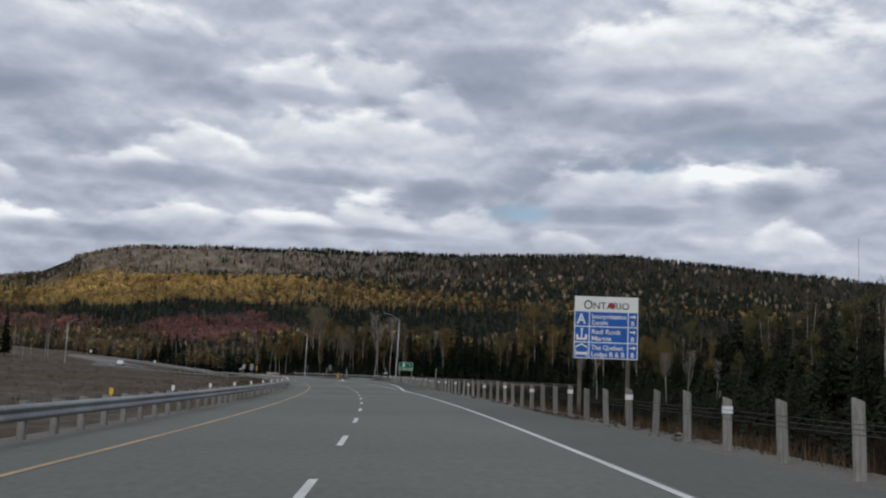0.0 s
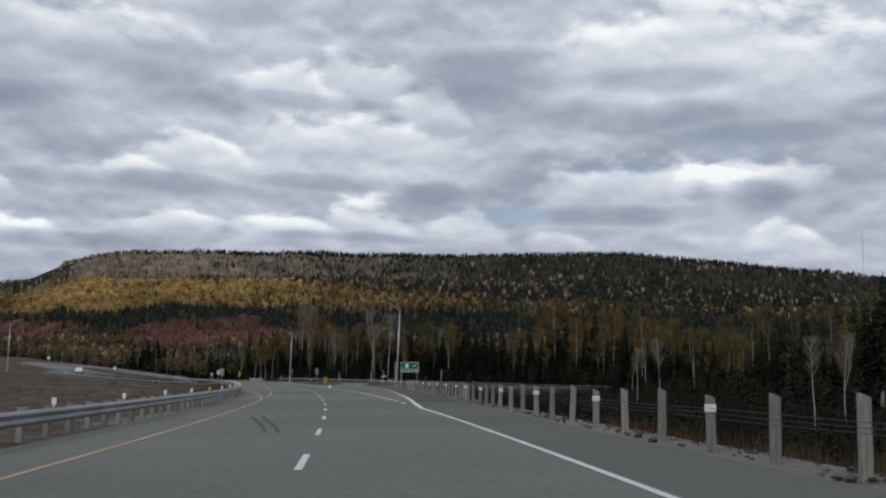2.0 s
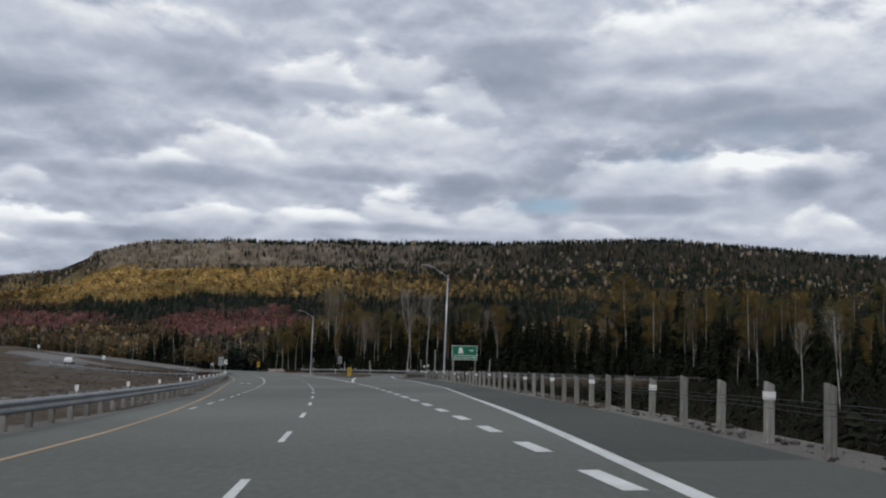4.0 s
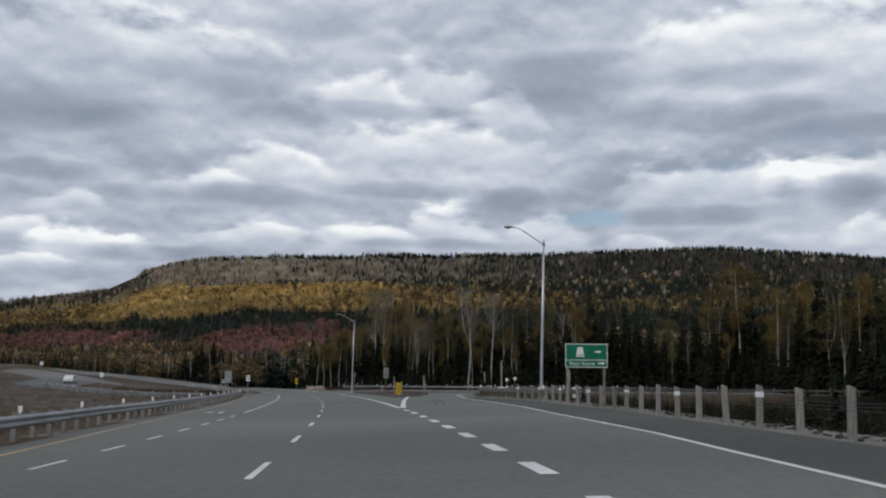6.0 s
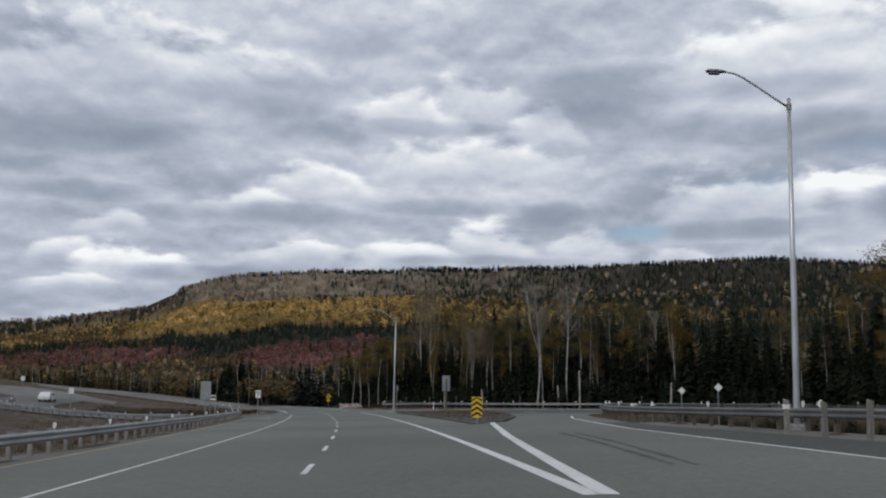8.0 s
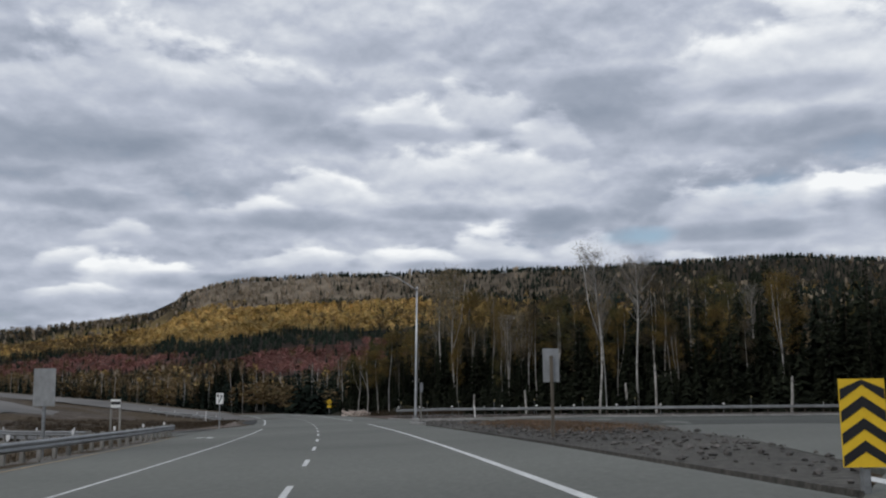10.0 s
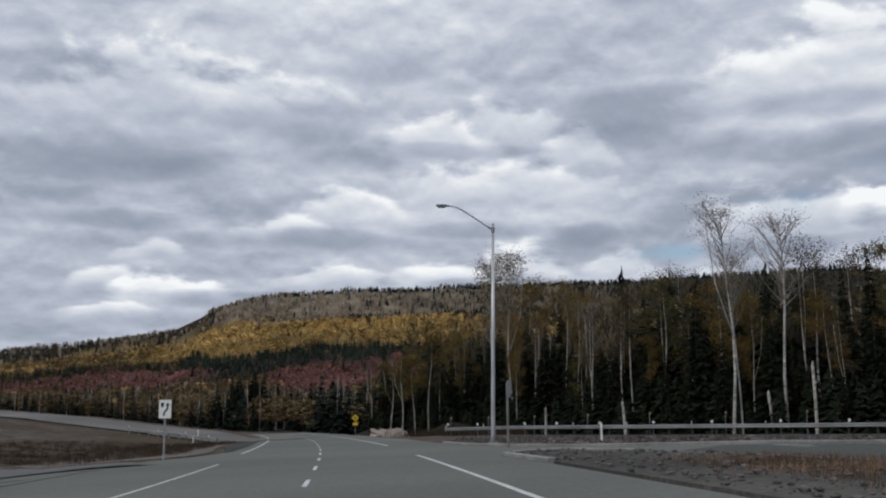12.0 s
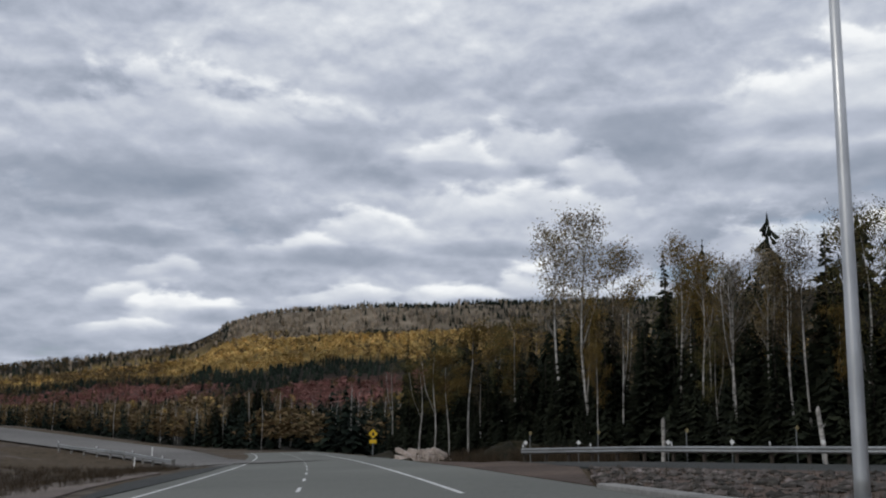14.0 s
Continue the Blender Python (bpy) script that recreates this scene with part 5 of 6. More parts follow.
for k, (x, y) in enumerate([(-31.6, 337.6), (-28.5, 334.4), (-24.0, 329.8), (-21.2, 327.2), (-17.7, 324.0), (-13.7, 320.4), (-9.6, 317.8), (-5.1, 315.2), (-0.5, 314.4), (6.0, 313.6), (13.0, 313.4), (22.0, 313.6), (33.0, 314.4)]):
    top, pan = small_sign("diamond_marker", x, y, 0.26, 1.30, 1.58, 12, M_SIGNWHITE, "small white diamond marker behind the side road guardrail", outline=diamond(0.27, 1.46), post_mat=M_STEEL, stake=0.045)
    top["group"] = "markers along the guardrails"
for k, (x, y, z) in enumerate([(-31.3, 337.8, 2.17), (-27.4, 333.6, 2.17), (-23.1, 329.1, 2.2), (-18.6, 324.9, 2.25), (-13.9, 320.7, 2.28), (-8.6, 317.4, 2.28), (-3.0, 316.0, 2.28), (9.0, 314.0, 2.3)]):
    top, pan = small_sign("yellow_marker", x, y, 0.26, z - 0.3, z, 40, M_DULL_YELLOW, "dull yellow diamond marker on a tall thin post", outline=diamond(0.28, z - 0.15), post_mat=M_STEEL, stake=0.045)
    top["group"] = "markers along the guardrails"
for x, y in ((-19.2, 287.6), (-62.0, 352.0), (-66.0, 365.0)):
    g = float(ground_z(x, y))
    top = thing("marker_post", pose(x, y, g), "slim white marker post beside the road", "marker post", "marker posts")
    part("stake", Mesh().box((0, 0, 0.38), (0.09, 0.05, 1.0), bevel=0.01), M_REFLECT, top)
    part("tip", Mesh().box((0, 0, 0.90), (0.10, 0.06, 0.10), bevel=0.01), M_SIGNWHITE, top)


def radio_mast():
    x, y = 925.0, 2010.0
    g = float(ground_z(x, y))
    top = thing("radio_mast", pose(x, y, g), "thin lattice radio mast on the far ridge", "radio mast")
    h, m = 95.0, Mesh()
    for k in range(3):
        a = 2 * math.pi * k / 3
        m.tube([(0.9 * math.cos(a), 0.9 * math.sin(a), 0), (0.9 * math.cos(a), 0.9 * math.sin(a), h)], 0.12, 4)
    part("leg_frame", m, M_STEEL, top)
    m = Mesh()
    for i in range(24):
        a, b = 2 * math.pi * (i % 3) / 3, 2 * math.pi * ((i + 1) % 3) / 3
        m.tube([(0.9 * math.cos(a), 0.9 * math.sin(a), i * 4), (0.9 * math.cos(b), 0.9 * math.sin(b), i * 4 + 4)], 0.08, 3)
    part("bracing", m, M_STEEL, top)


radio_mast()


# ---- trees ----


def spruce_meshes(seed, h=14.0, levels=17, spread=2.1, thin=1.0):
    """A spruce: a tapered trunk and whorls of drooping sprays with gaps between them."""
    r = random.Random(seed)
    trunk = Mesh().tube([(0, 0, -0.4), (0.03, 0, h * 0.4), (0, 0.04, h * 0.8), (0, 0, h * 0.99)], [0.16, 0.12, 0.06, 0.015], 6)
    crown = Mesh()
    for i in range(levels):
        t = i / (levels - 1)
        z = h * (0.10 + 0.88 * t)
        rad = spread * thin * (1 - t) ** 0.8 * r.uniform(0.75, 1.12) + 0.05 + 0.08 * (1 - t)
        n = max(5, int(12 - 5 * t))
        a0 = r.uniform(0, 6.3)
        for k in range(n):
            if r.random() < 0.10:
                continue
            a = a0 + 2 * math.pi * k / n + r.uniform(-0.3, 0.3)
            l = rad * r.uniform(0.65, 1.15)
            d = Vector((math.cos(a), math.sin(a), 0))
            s = Vector((-d.y, d.x, 0))
            base = Vector((0, 0, z + r.uniform(-0.2, 0.2)))
            tip = base + d * l + Vector((0, 0, -l * r.uniform(0.15, 0.5)))
            mid = base + d * l * 0.5 + Vector((0, 0, 0.04 - l * 0.08))
            w = l * r.uniform(0.16, 0.30)
            low = Vector((0, 0, -0.12 - 0.20 * l))
            crown.add([base, mid + s * w, tip, mid - s * w, mid + low + s * w * 0.4, mid + low - s * w * 0.4], [(0, 1, 2), (0, 2, 3), (1, 4, 2), (3, 2, 5), (0, 4, 1), (0, 3, 5)])
    crown.add([(0.05, 0, h * 0.95), (-0.03, 0.04, h * 0.95), (-0.03, -0.04, h * 0.95), (0, 0, h * 1.0)], [(0, 1, 3), (1, 2, 3), (2, 0, 3)])
    return trunk, crown


def leaf_tree_meshes(seed, h=16.0, leaves=520, crown_from=0.5, width=2.4, leaf=0.26, limbs=12, fork=False, trunk_r=0.088, twigs=5, upright=0.0, spread=0.7):
    """A birch or aspen: a pale bent trunk, thin limbs and a loose crown of small leaves."""
    r = random.Random(seed)
    bx, by = r.uniform(-0.5, 0.5), r.uniform(-0.5, 0.5)

    def axis(t):
        return Vector((bx * math.sin(t * 2.2) + 0.15 * math.sin(t * 7 + seed), by * math.sin(t * 2.0), h * t))

    trunk = Mesh().tube([axis(t) - (Vector((0, 0, 0.4)) if t == 0 else Vector()) for t in (0, 0.15, 0.3, 0.45, 0.6, 0.75, 0.9, 1.0)], [trunk_r * k for k in (1.15, 1.0, 0.9, 0.78, 0.6, 0.42, 0.2, 0.06)], 7)
    tips = [(axis(t), 0.5) for t in (0.8, 0.88, 0.94, 1.0)]
    if fork:
        p0, p1 = axis(0.45), axis(0.45) + Vector((0.9, 0.3, h * 0.22))
        p2 = p1 + Vector((0.35, 0.1, h * 0.26))
        trunk.tube([p0, p1, p2], [trunk_r * 0.6, trunk_r * 0.4, 0.03], 6)
        tips += [(p1.lerp(p2, k), 0.5) for k in (0.3, 0.6, 1.0)]
    twig = Mesh()
    for i in range(limbs):
        t = crown_from + (0.97 - crown_from) * (i + r.random()) / limbs
        a = r.uniform(0, 6.3)
        l = width * (0.35 + 0.75 * math.sin(math.pi * min(1, (t - crown_from) / (1 - crown_from) * 0.85 + 0.12))) * r.uniform(0.6, 1.1) * (1.0 - 0.55 * upright * (t - crown_from) / (1 - crown_from))
        d = Vector((math.cos(a), math.sin(a), 0))
        p0 = axis(t)
        p1 = p0 + d * l * (0.55 - 0.2 * upright) + Vector((0, 0, l * (r.uniform(0.3, 0.7) + 0.35 * upright)))
        p2 = p1 + d * l * (0.45 - 0.25 * upright) + Vector((0, 0, l * (r.uniform(0.2, 0.6) + 0.5 * upright)))
        if p2.z > h * 1.01:
            p2.z = h * r.uniform(0.94, 1.01)
        twig.tube([p0, p1, p2], [0.034, 0.020, 0.007], 3, caps=False)
        tips += [(p1, 0.55), (p1.lerp(p2, 0.5), 0.6), (p2, 0.55)]
        for _ in range(twigs):
            q0 = p0.lerp(p2, r.uniform(0.3, 1))
            q1 = q0 + Vector((r.uniform(-1, 1), r.uniform(-1, 1), r.uniform(0.1, 1.1))) * 0.75
            twig.tube([q0, q1], [0.010, 0.004], 3, caps=False)
            tips.append((q1, 0.4))
    crown = Mesh()
    for _ in range(leaves):
        p, s = r.choice(tips)
        c = p + Vector((r.gauss(0, 1), r.gauss(0, 1), r.gauss(0, 1))) * s * spread
        u = Vector((r.gauss(0, 1), r.gauss(0, 1), r.gauss(0, 1))).normalized() * leaf * r.uniform(0.5, 1.2)
        v = u.cross(Vector((r.gauss(0, 1), r.gauss(0, 1), r.gauss(0, 1)))).normalized() * leaf * r.uniform(0.3, 0.8)
        crown.add([c - u, c - v * 0.8, c + u, c + v], [(0, 1, 2), (0, 2, 3)])
    return trunk, twig, crown


SPRUCES, BIRCHES, PALES, OLIVES, BARES = [], [], [], [], []
for k in range(5):
    tr, cr = spruce_meshes(20 + k, levels=32 + k, spread=(2.0, 2.5, 1.7, 2.2, 1.5)[k])
    SPRUCES.append((tr.data("trunk", M_BARK), cr.data("crown", M_SPRUCE)))
for store, mat, n, leaves, cf, wd, lf in ((BIRCHES, M_LEAF_GOLD, 3, 6000, 0.48, 2.2, 0.085), (PALES, M_LEAF_PALE, 3, 2600, 0.48, 1.9, 0.072), (OLIVES, M_LEAF_GREEN, 2, 5200, 0.45, 2.4, 0.085)):
    for k in range(n):
        a, b, c = leaf_tree_meshes(40 + 7 * k + leaves, leaves=leaves, crown_from=cf, width=wd, leaf=lf, fork=(k == 1))
        store.append((a.data("trunk", M_BIRCH, True), b.data("branchwork", M_TWIG), c.data("crown", mat)))
for k in range(2):
    a, b, c = leaf_tree_meshes(90 + k, leaves=1500, crown_from=0.58, width=2.2, leaf=0.045, limbs=30, fork=(k == 0), twigs=11, upright=0.45, spread=0.5)
    BARES.append((a.data("trunk", M_BIRCH, True), b.data("branchwork", M_TWIG_PALE), c.data("crown", M_LEAF_STRAW)))
STRAWS = []
for k in range(3):
    a, b, c = leaf_tree_meshes(120 + k, leaves=3000, crown_from=0.52, width=2.1, leaf=0.085, limbs=20, fork=(k == 1), twigs=8, upright=0.8, spread=0.6)
    STRAWS.append((a.data("trunk", M_BIRCH, True), b.data("branchwork", M_TWIG_PALE), c.data("crown", M_LEAF_STRAW if k < 2 else M_LEAF_GOLD)))


def plant(kind, variant, x, y, height, turn=0.0, lean=0.0, wide=1.0, z=None):
    store, name, nominal, label = {
        "spruce": (SPRUCES, "spruce_tree", 14.0, "dark green spruce tree at the wood's edge"),
        "gold": (BIRCHES, "birch_tree", 16.0, "white-stemmed birch with golden brown leaves"),
        "pale": (PALES, "aspen_tree", 16.0, "slender aspen with thin pale brown leaves"),
        "olive": (OLIVES, "poplar_tree", 16.0, "poplar with dull olive and yellow leaves"),
        "straw": (STRAWS, "birch_tree", 16.0, "tall white birch with a loose straw coloured crown"),
        "bare": (BARES, "bare_birch_tree", 16.0, "tall nearly bare white birch against the sky"),
    }[kind]
    g = float(ground_z(x, y)) if z is None else z
    k = height / nominal
    top = thing(name, pose(x, y, g, lean, lean * 0.6, turn) @ Matrix.Diagonal((k * wide, k * wide, k, 1)), label, "tree", "trees of the roadside wood")
    data = store[variant % len(store)]
    for nm, me in zip(("trunk", "crown") if len(data) == 2 else ("trunk", "branchwork", "crown"), data):
        ob = new(nm, me)
        ob.parent = top
    return top


def plant_wood():
    r = random.Random(11)
    line = resample(FOREST_LINE, 1.0)
    rest = []
    # rows behind the edge, the first one mixed and the rest mostly spruce
    for depth, step, tall in ((0.8, 2.9, 0.86), (3.6, 2.7, 1.0), (7.5, 2.5, 1.05), (10.5, 2.8, 1.1), (13.5, 3.0, 1.15)):
        s = r.uniform(0, 3)
        while s < len(line) - 2:
            i = int(s)
            (x0, y0), (x1, y1) = line[i], line[min(i + 3, len(line) - 1)]
            d = Vector((x1 - x0, y1 - y0)).normalized()
            nrm = Vector((d.y, -d.x))
            p = Vector((x0, y0)) + nrm * (depth + r.uniform(-1.4, 1.6)) + d * r.uniform(-1, 1)
            near = p.y < 300
            base = float(np.interp(p.y, [40, 110, 170, 230, 300, 330, 400], [9.5, 11.0, 12.0, 13.5, 14.8, 16.0, 16.0]))
            u = r.random()
            h = base * tall * r.uniform(0.72, 1.15)
            if depth < 2:
                kind = "spruce" if u < (0.84 if p.y < 180 else 0.74) else "pale" if u < 0.90 else "gold" if u < 0.96 else "olive"
            else:
                kind = "spruce" if u < 0.78 else "gold" if u < 0.85 else "pale" if u < 0.95 else "olive"
            if kind == "spruce":
                h *= r.choice((0.7, 0.95, 1.0, 1.1))
            if depth > 5 and kind == "spruce":
                rest.append((p.x, p.y, h, 1.1))
            else:
                plant(kind, r.randrange(5), p.x, p.y, h, r.uniform(0, 360), r.uniform(-2, 2), r.uniform(0.85, 1.2))
            s += step * r.uniform(0.75, 1.3)
    # young spruces along the edge
    for depth, step, lo, hi in ((-1.2, 2.3, 3.0, 6.0), (0.9, 1.9, 4.0, 8.0), (3.0, 2.4, 5.0, 9.0)):
        s = r.uniform(0, 2)
        while s < len(line) - 2:
            i = int(s)
            (x0, y0), (x1, y1) = line[i], line[min(i + 3, len(line) - 1)]
            d = Vector((x1 - x0, y1 - y0)).normalized()
            p = Vector((x0, y0)) + Vector((d.y, -d.x)) * (depth + r.uniform(-0.9, 0.9))
            if not (-33 < p.x < -22 and 350 < p.y < 372):
                rest.append((p.x, p.y, r.uniform(lo, hi), r.uniform(1.2, 1.7)))
            s += step * r.uniform(0.7, 1.3)
    return np.array(rest)


WOOD_REST = plant_wood()
# trees that stand out
for kind, v, x, y, h, wide in (
    ("bare", 0, -5.7, 331.0, 22.0, 1.25), ("bare", 1, -4.9, 331.8, 17.5, 0.9), ("bare", 1, -0.7, 332.7, 21.0, 1.3), ("bare", 1, 14.0, 333.0, 17.0, 1.1),
    ("straw", 1, -26.8, 382.5, 26.0, 1.15), ("straw", 0, -29.8, 391.0, 26.0, 1.2), ("gold", 0, -25.2, 380.5, 21.5, 1.0), ("straw", 2, -19.8, 361.7, 18.5, 1.0),
    ("bare", 1, -16.9, 353.0, 15.5, 1.0), ("straw", 2, -18.5, 358.0, 16.5, 1.1), ("pale", 1, -14.2, 346.4, 15.4, 1.0), ("pale", 0, -13.3, 345.5, 15.8, 1.0), ("straw", 1, -15.1, 348.0, 15.2, 1.0),
    ("olive", 0, -10.5, 342.7, 15.8, 1.3), ("gold", 2, -11.6, 343.8, 10.5, 0.9), ("pale", 2, -7.9, 340.3, 12.5, 0.9), ("gold", 1, -3.0, 335.3, 13.0, 1.0), ("gold", 2, -5.6, 338.0, 15.5, 1.2),
    ("pale", 1, 4.0, 331.8, 11.5, 1.0), ("gold", 0, 3.6, 333.0, 13.5, 1.0), ("gold", 1, 15.5, 327.4, 17.5, 1.2), ("gold", 0, 8.3, 329.7, 13.5, 1.0), ("pale", 0, 12.0, 328.2, 12.0, 0.9),
    ("gold", 0, -41.5, 402.0, 16.5, 1.5), ("gold", 1, -45.0, 398.0, 13.0, 1.6), ("olive", 1, -47.5, 404.0, 12.0, 1.6), ("gold", 2, -36.0, 405.0, 17.5, 1.3), ("olive", 0, -44.5, 410.0, 14.5, 1.3),
    ("straw", 2, -27.0, 386.0, 17.0, 1.0), ("spruce", 1, 23.0, 364.0, 25.5, 1.0),
    ("pale", 1, 48.6, 236.5, 13.5, 1.1), ("pale", 2, 44.5, 143.5, 11.5, 1.1), ("pale", 0, 52.0, 172.0, 13.5, 1.0),
    ("spruce", 0, 46.0, 274.0, 19.5, 1.1), ("gold", 0, 41.0, 299.4, 21.5, 1.5), ("spruce", 2, 60.0, 176.0, 15.5, 1.0), ("gold", 1, 50.0, 246.0, 17.0, 1.3),
    ("bare", 0, 33.7, 169.0, 9.4, 1.3), ("bare", 1, 31.0, 171.0, 8.2, 1.1), ("bare", 1, 30.5, 114.0, 7.6, 1.1), ("bare", 0, 33.5, 115.5, 7.8, 1.1), ("bare", 1, 35.8, 113.0, 6.6, 0.9),
    ("spruce", 0, -112.0, 556.0, 17.0, 1.5), ("spruce", 1, -116.5, 560.0, 18.5, 1.5), ("spruce", 3, -120.0, 557.0, 18.0, 1.6), ("spruce", 2, -124.0, 562.0, 16.5, 1.6), ("spruce", 0, -127.5, 558.0, 14.5, 1.6), ("spruce", 4, -108.5, 560.0, 14.0, 1.6), ("spruce", 3, -118.0, 566.0, 19.5, 1.4),
):
    plant(kind, v, x, y, h, (x * 37 + y * 11) % 360, 0.8, wide)
# broken dead stems
for x, y, h, lean in ((1.0, 330.0, 7.4, 0), (-2.2, 331.8, 5.2, -6), (-14.8, 336.0, 4.4, -6), (-22.4, 352.0, 4.0, 4), (13.0, 313.5, 3.8, 6), (38.5, 120.5, 3.4, 5)):
    g = float(ground_z(x, y))
    top = thing("dead_stem", pose(x, y, g, lean, lean * 0.4, 0), "broken pale dead birch stem", "dead tree")
    part("trunk", Mesh().tube([(0, 0, -0.3), (0.04, 0, h * 0.5), (0, 0.03, h * 0.95), (0.03, 0, h)], [0.16, 0.14, 0.13, 0.03], 7), M_BIRCH, top)
    part("stub", Mesh().tube([(0.02, 0, h * 0.7), (0.35, 0.1, h * 0.78)], [0.05, 0.015], 5), M_BIRCH, top)
# trees beyond the worn side road
rl = random.Random(3)
for k in range(26):
    x, y = -100 - rl.uniform(0, 30), 268 + rl.uniform(0, 56)
    plant(rl.choice(("spruce", "spruce", "pale", "pale", "olive")), k, x, y, rl.uniform(10, 16), rl.uniform(0, 360), 0, 1.0)


# ---- woods too far off to count ----
def far_shapes(kind, r, fine=False):
    """A small tree of unit height: vertices and triangles."""
    v, f = [], []

    if kind == "spruce":
        steps_ = int(fine) * 13
        for i in range(steps_):
            t = i / steps_
            for _ in range(max(4, int((9 if fine < 2 else 11) - 5 * t))):
                a, k = r.uniform(0, 6.3), len(v)
                l = (0.20 * (1 - t) ** 0.85 + 0.02) * r.uniform(0.55, 1.15)
                z = 0.06 + 0.88 * t + r.uniform(-0.02, 0.02)
                c, d, w = math.cos(a), math.sin(a), l * (r.uniform(0.3, 0.5) if fine < 2 else r.uniform(0.16, 0.32))
                v += [(0, 0, z + 0.03), (c * l * 0.55 - d * w, d * l * 0.55 + c * w, z - 0.02), (c * l, d * l, z - l * 0.35), (c * l * 0.55 + d * w, d * l * 0.55 - c * w, z - 0.02)]
                f += [(k, k + 1, k + 2), (k, k + 2, k + 3)]
        if fine:
            k = len(v)
            v += [(0.008, 0, 0.93), (-0.004, 0.007, 0.93), (-0.004, -0.007, 0.93), (0, 0, 0.985)]
            f += [(k, k + 1, k + 3), (k + 1, k + 2, k + 3), (k + 2, k, k + 3)]
        tiers = 0 if fine else 3
        for i in range(tiers):
            t = i / tiers
            z0, z1 = 0.05 + 0.80 * t, min(1.0, 0.05 + 0.80 * t + (0.26 if fine else 0.46))
            rad = 0.21 * (1 - t) ** 0.8 * r.uniform(0.85, 1.1) + 0.015
            k, n, a0 = len(v), (8 if fine else 6), r.uniform(0, 6)
            for j in range(n):
                q = rad * (r.uniform(0.9, 1.3) if j % 2 else r.uniform(0.45, 0.7))
                v.append((q * math.cos(a0 + j * 6.283 / n), q * math.sin(a0 + j * 6.283 / n), z0 + r.uniform(-0.04, 0.05)))
            v.append((0, 0, z1))
            f += [(k + j, k + (j + 1) % n, k + n) for j in range(n)]
    elif kind == "bare":
        for _ in range(26 if fine else 14):
            k = len(v)
            a, rr = r.uniform(0, 6.3), r.uniform(0.02, 0.16)
            x, y, z = rr * math.cos(a), rr * math.sin(a), r.uniform(0.25, 0.7)
            w = r.uniform(0.008, 0.02) if fine else r.uniform(0.02, 0.05)
            v += [(x - w, y, z), (x + w, y - w, z + 0.02), (x * 1.6, y * 1.6 + w, z + r.uniform(0.2, 0.35)), (x * 0.4, y * 0.4, 0.0)]
            f += [(k, k + 1, k + 2), (k, k + 3, k + 1)]
    elif kind == "stem":
        bx, by = r.uniform(-0.05, 0.05), r.uniform(-0.05, 0.05)
        for x0, z0, x1, z1, w0, w1 in ((0, 0, bx, 0.6, 0.010, 0.007), (bx, 0.6, bx * 0.6 + by, 1.0, 0.007, 0.002)):
            k = len(v)
            for x, z, w in ((x0, z0, w0), (x1, z1, w1)):
                v += [(x - w, 0, z), (x + w * 0.5, w, z), (x + w * 0.5, -w, z)]
            for a, b in ((0, 1), (1, 2), (2, 0)):
                f += [(k + a, k + b, k + 3 + b), (k + a, k + 3 + b, k + 3 + a)]
    elif kind == "brush":
        for _ in range(26):
            k = len(v)
            a, l = r.uniform(0, 6.3), r.uniform(0.1, 0.6)
            x, y = r.gauss(0, 0.2), r.gauss(0, 0.2)
            w = r.uniform(0.012, 0.03)
            v += [(x - w * math.sin(a), y + w * math.cos(a), 0), (x + w * math.sin(a), y - w * math.cos(a), 0), (x + l * math.cos(a), y + l * math.sin(a), r.uniform(0.45, 1.0))]
            f += [(k, k + 1, k + 2)]
    elif fine:
        for _ in range(110):
            k = len(v)
            zc = r.uniform(0.36, 0.96)
            rad = 0.17 * math.sin(math.pi * min(1.0, (zc - 0.28) / 0.74)) ** 0.6
            a, q = r.uniform(0, 6.3), rad * r.random() ** 0.5
            c = Vector((q * math.cos(a), q * math.sin(a), zc))
            for _ in range(3):
                v.append(tuple(c + Vector((r.gauss(0, 1), r.gauss(0, 1), r.gauss(0, 1))) * 0.034))
            f.append((k, k + 1, k + 2))
    else:
        for _ in range(40):
            k = len(v)
            zc = r.uniform(0.16, 0.95)
            rad = 0.19 * math.sin(math.pi * min(1.0, (zc + 0.1) / 1.12)) ** 0.7
            a, q = r.uniform(0, 6.3), rad * r.random() ** 0.5
            c = Vector((q * math.cos(a), q * math.sin(a), zc))
            for _ in range(3):
                v.append(tuple(c + Vector((r.gauss(0, 1), r.gauss(0, 1), r.gauss(0, 1))) * 0.06))
            f.append((k, k + 1, k + 2))
    return np.array(v), np.array(f)


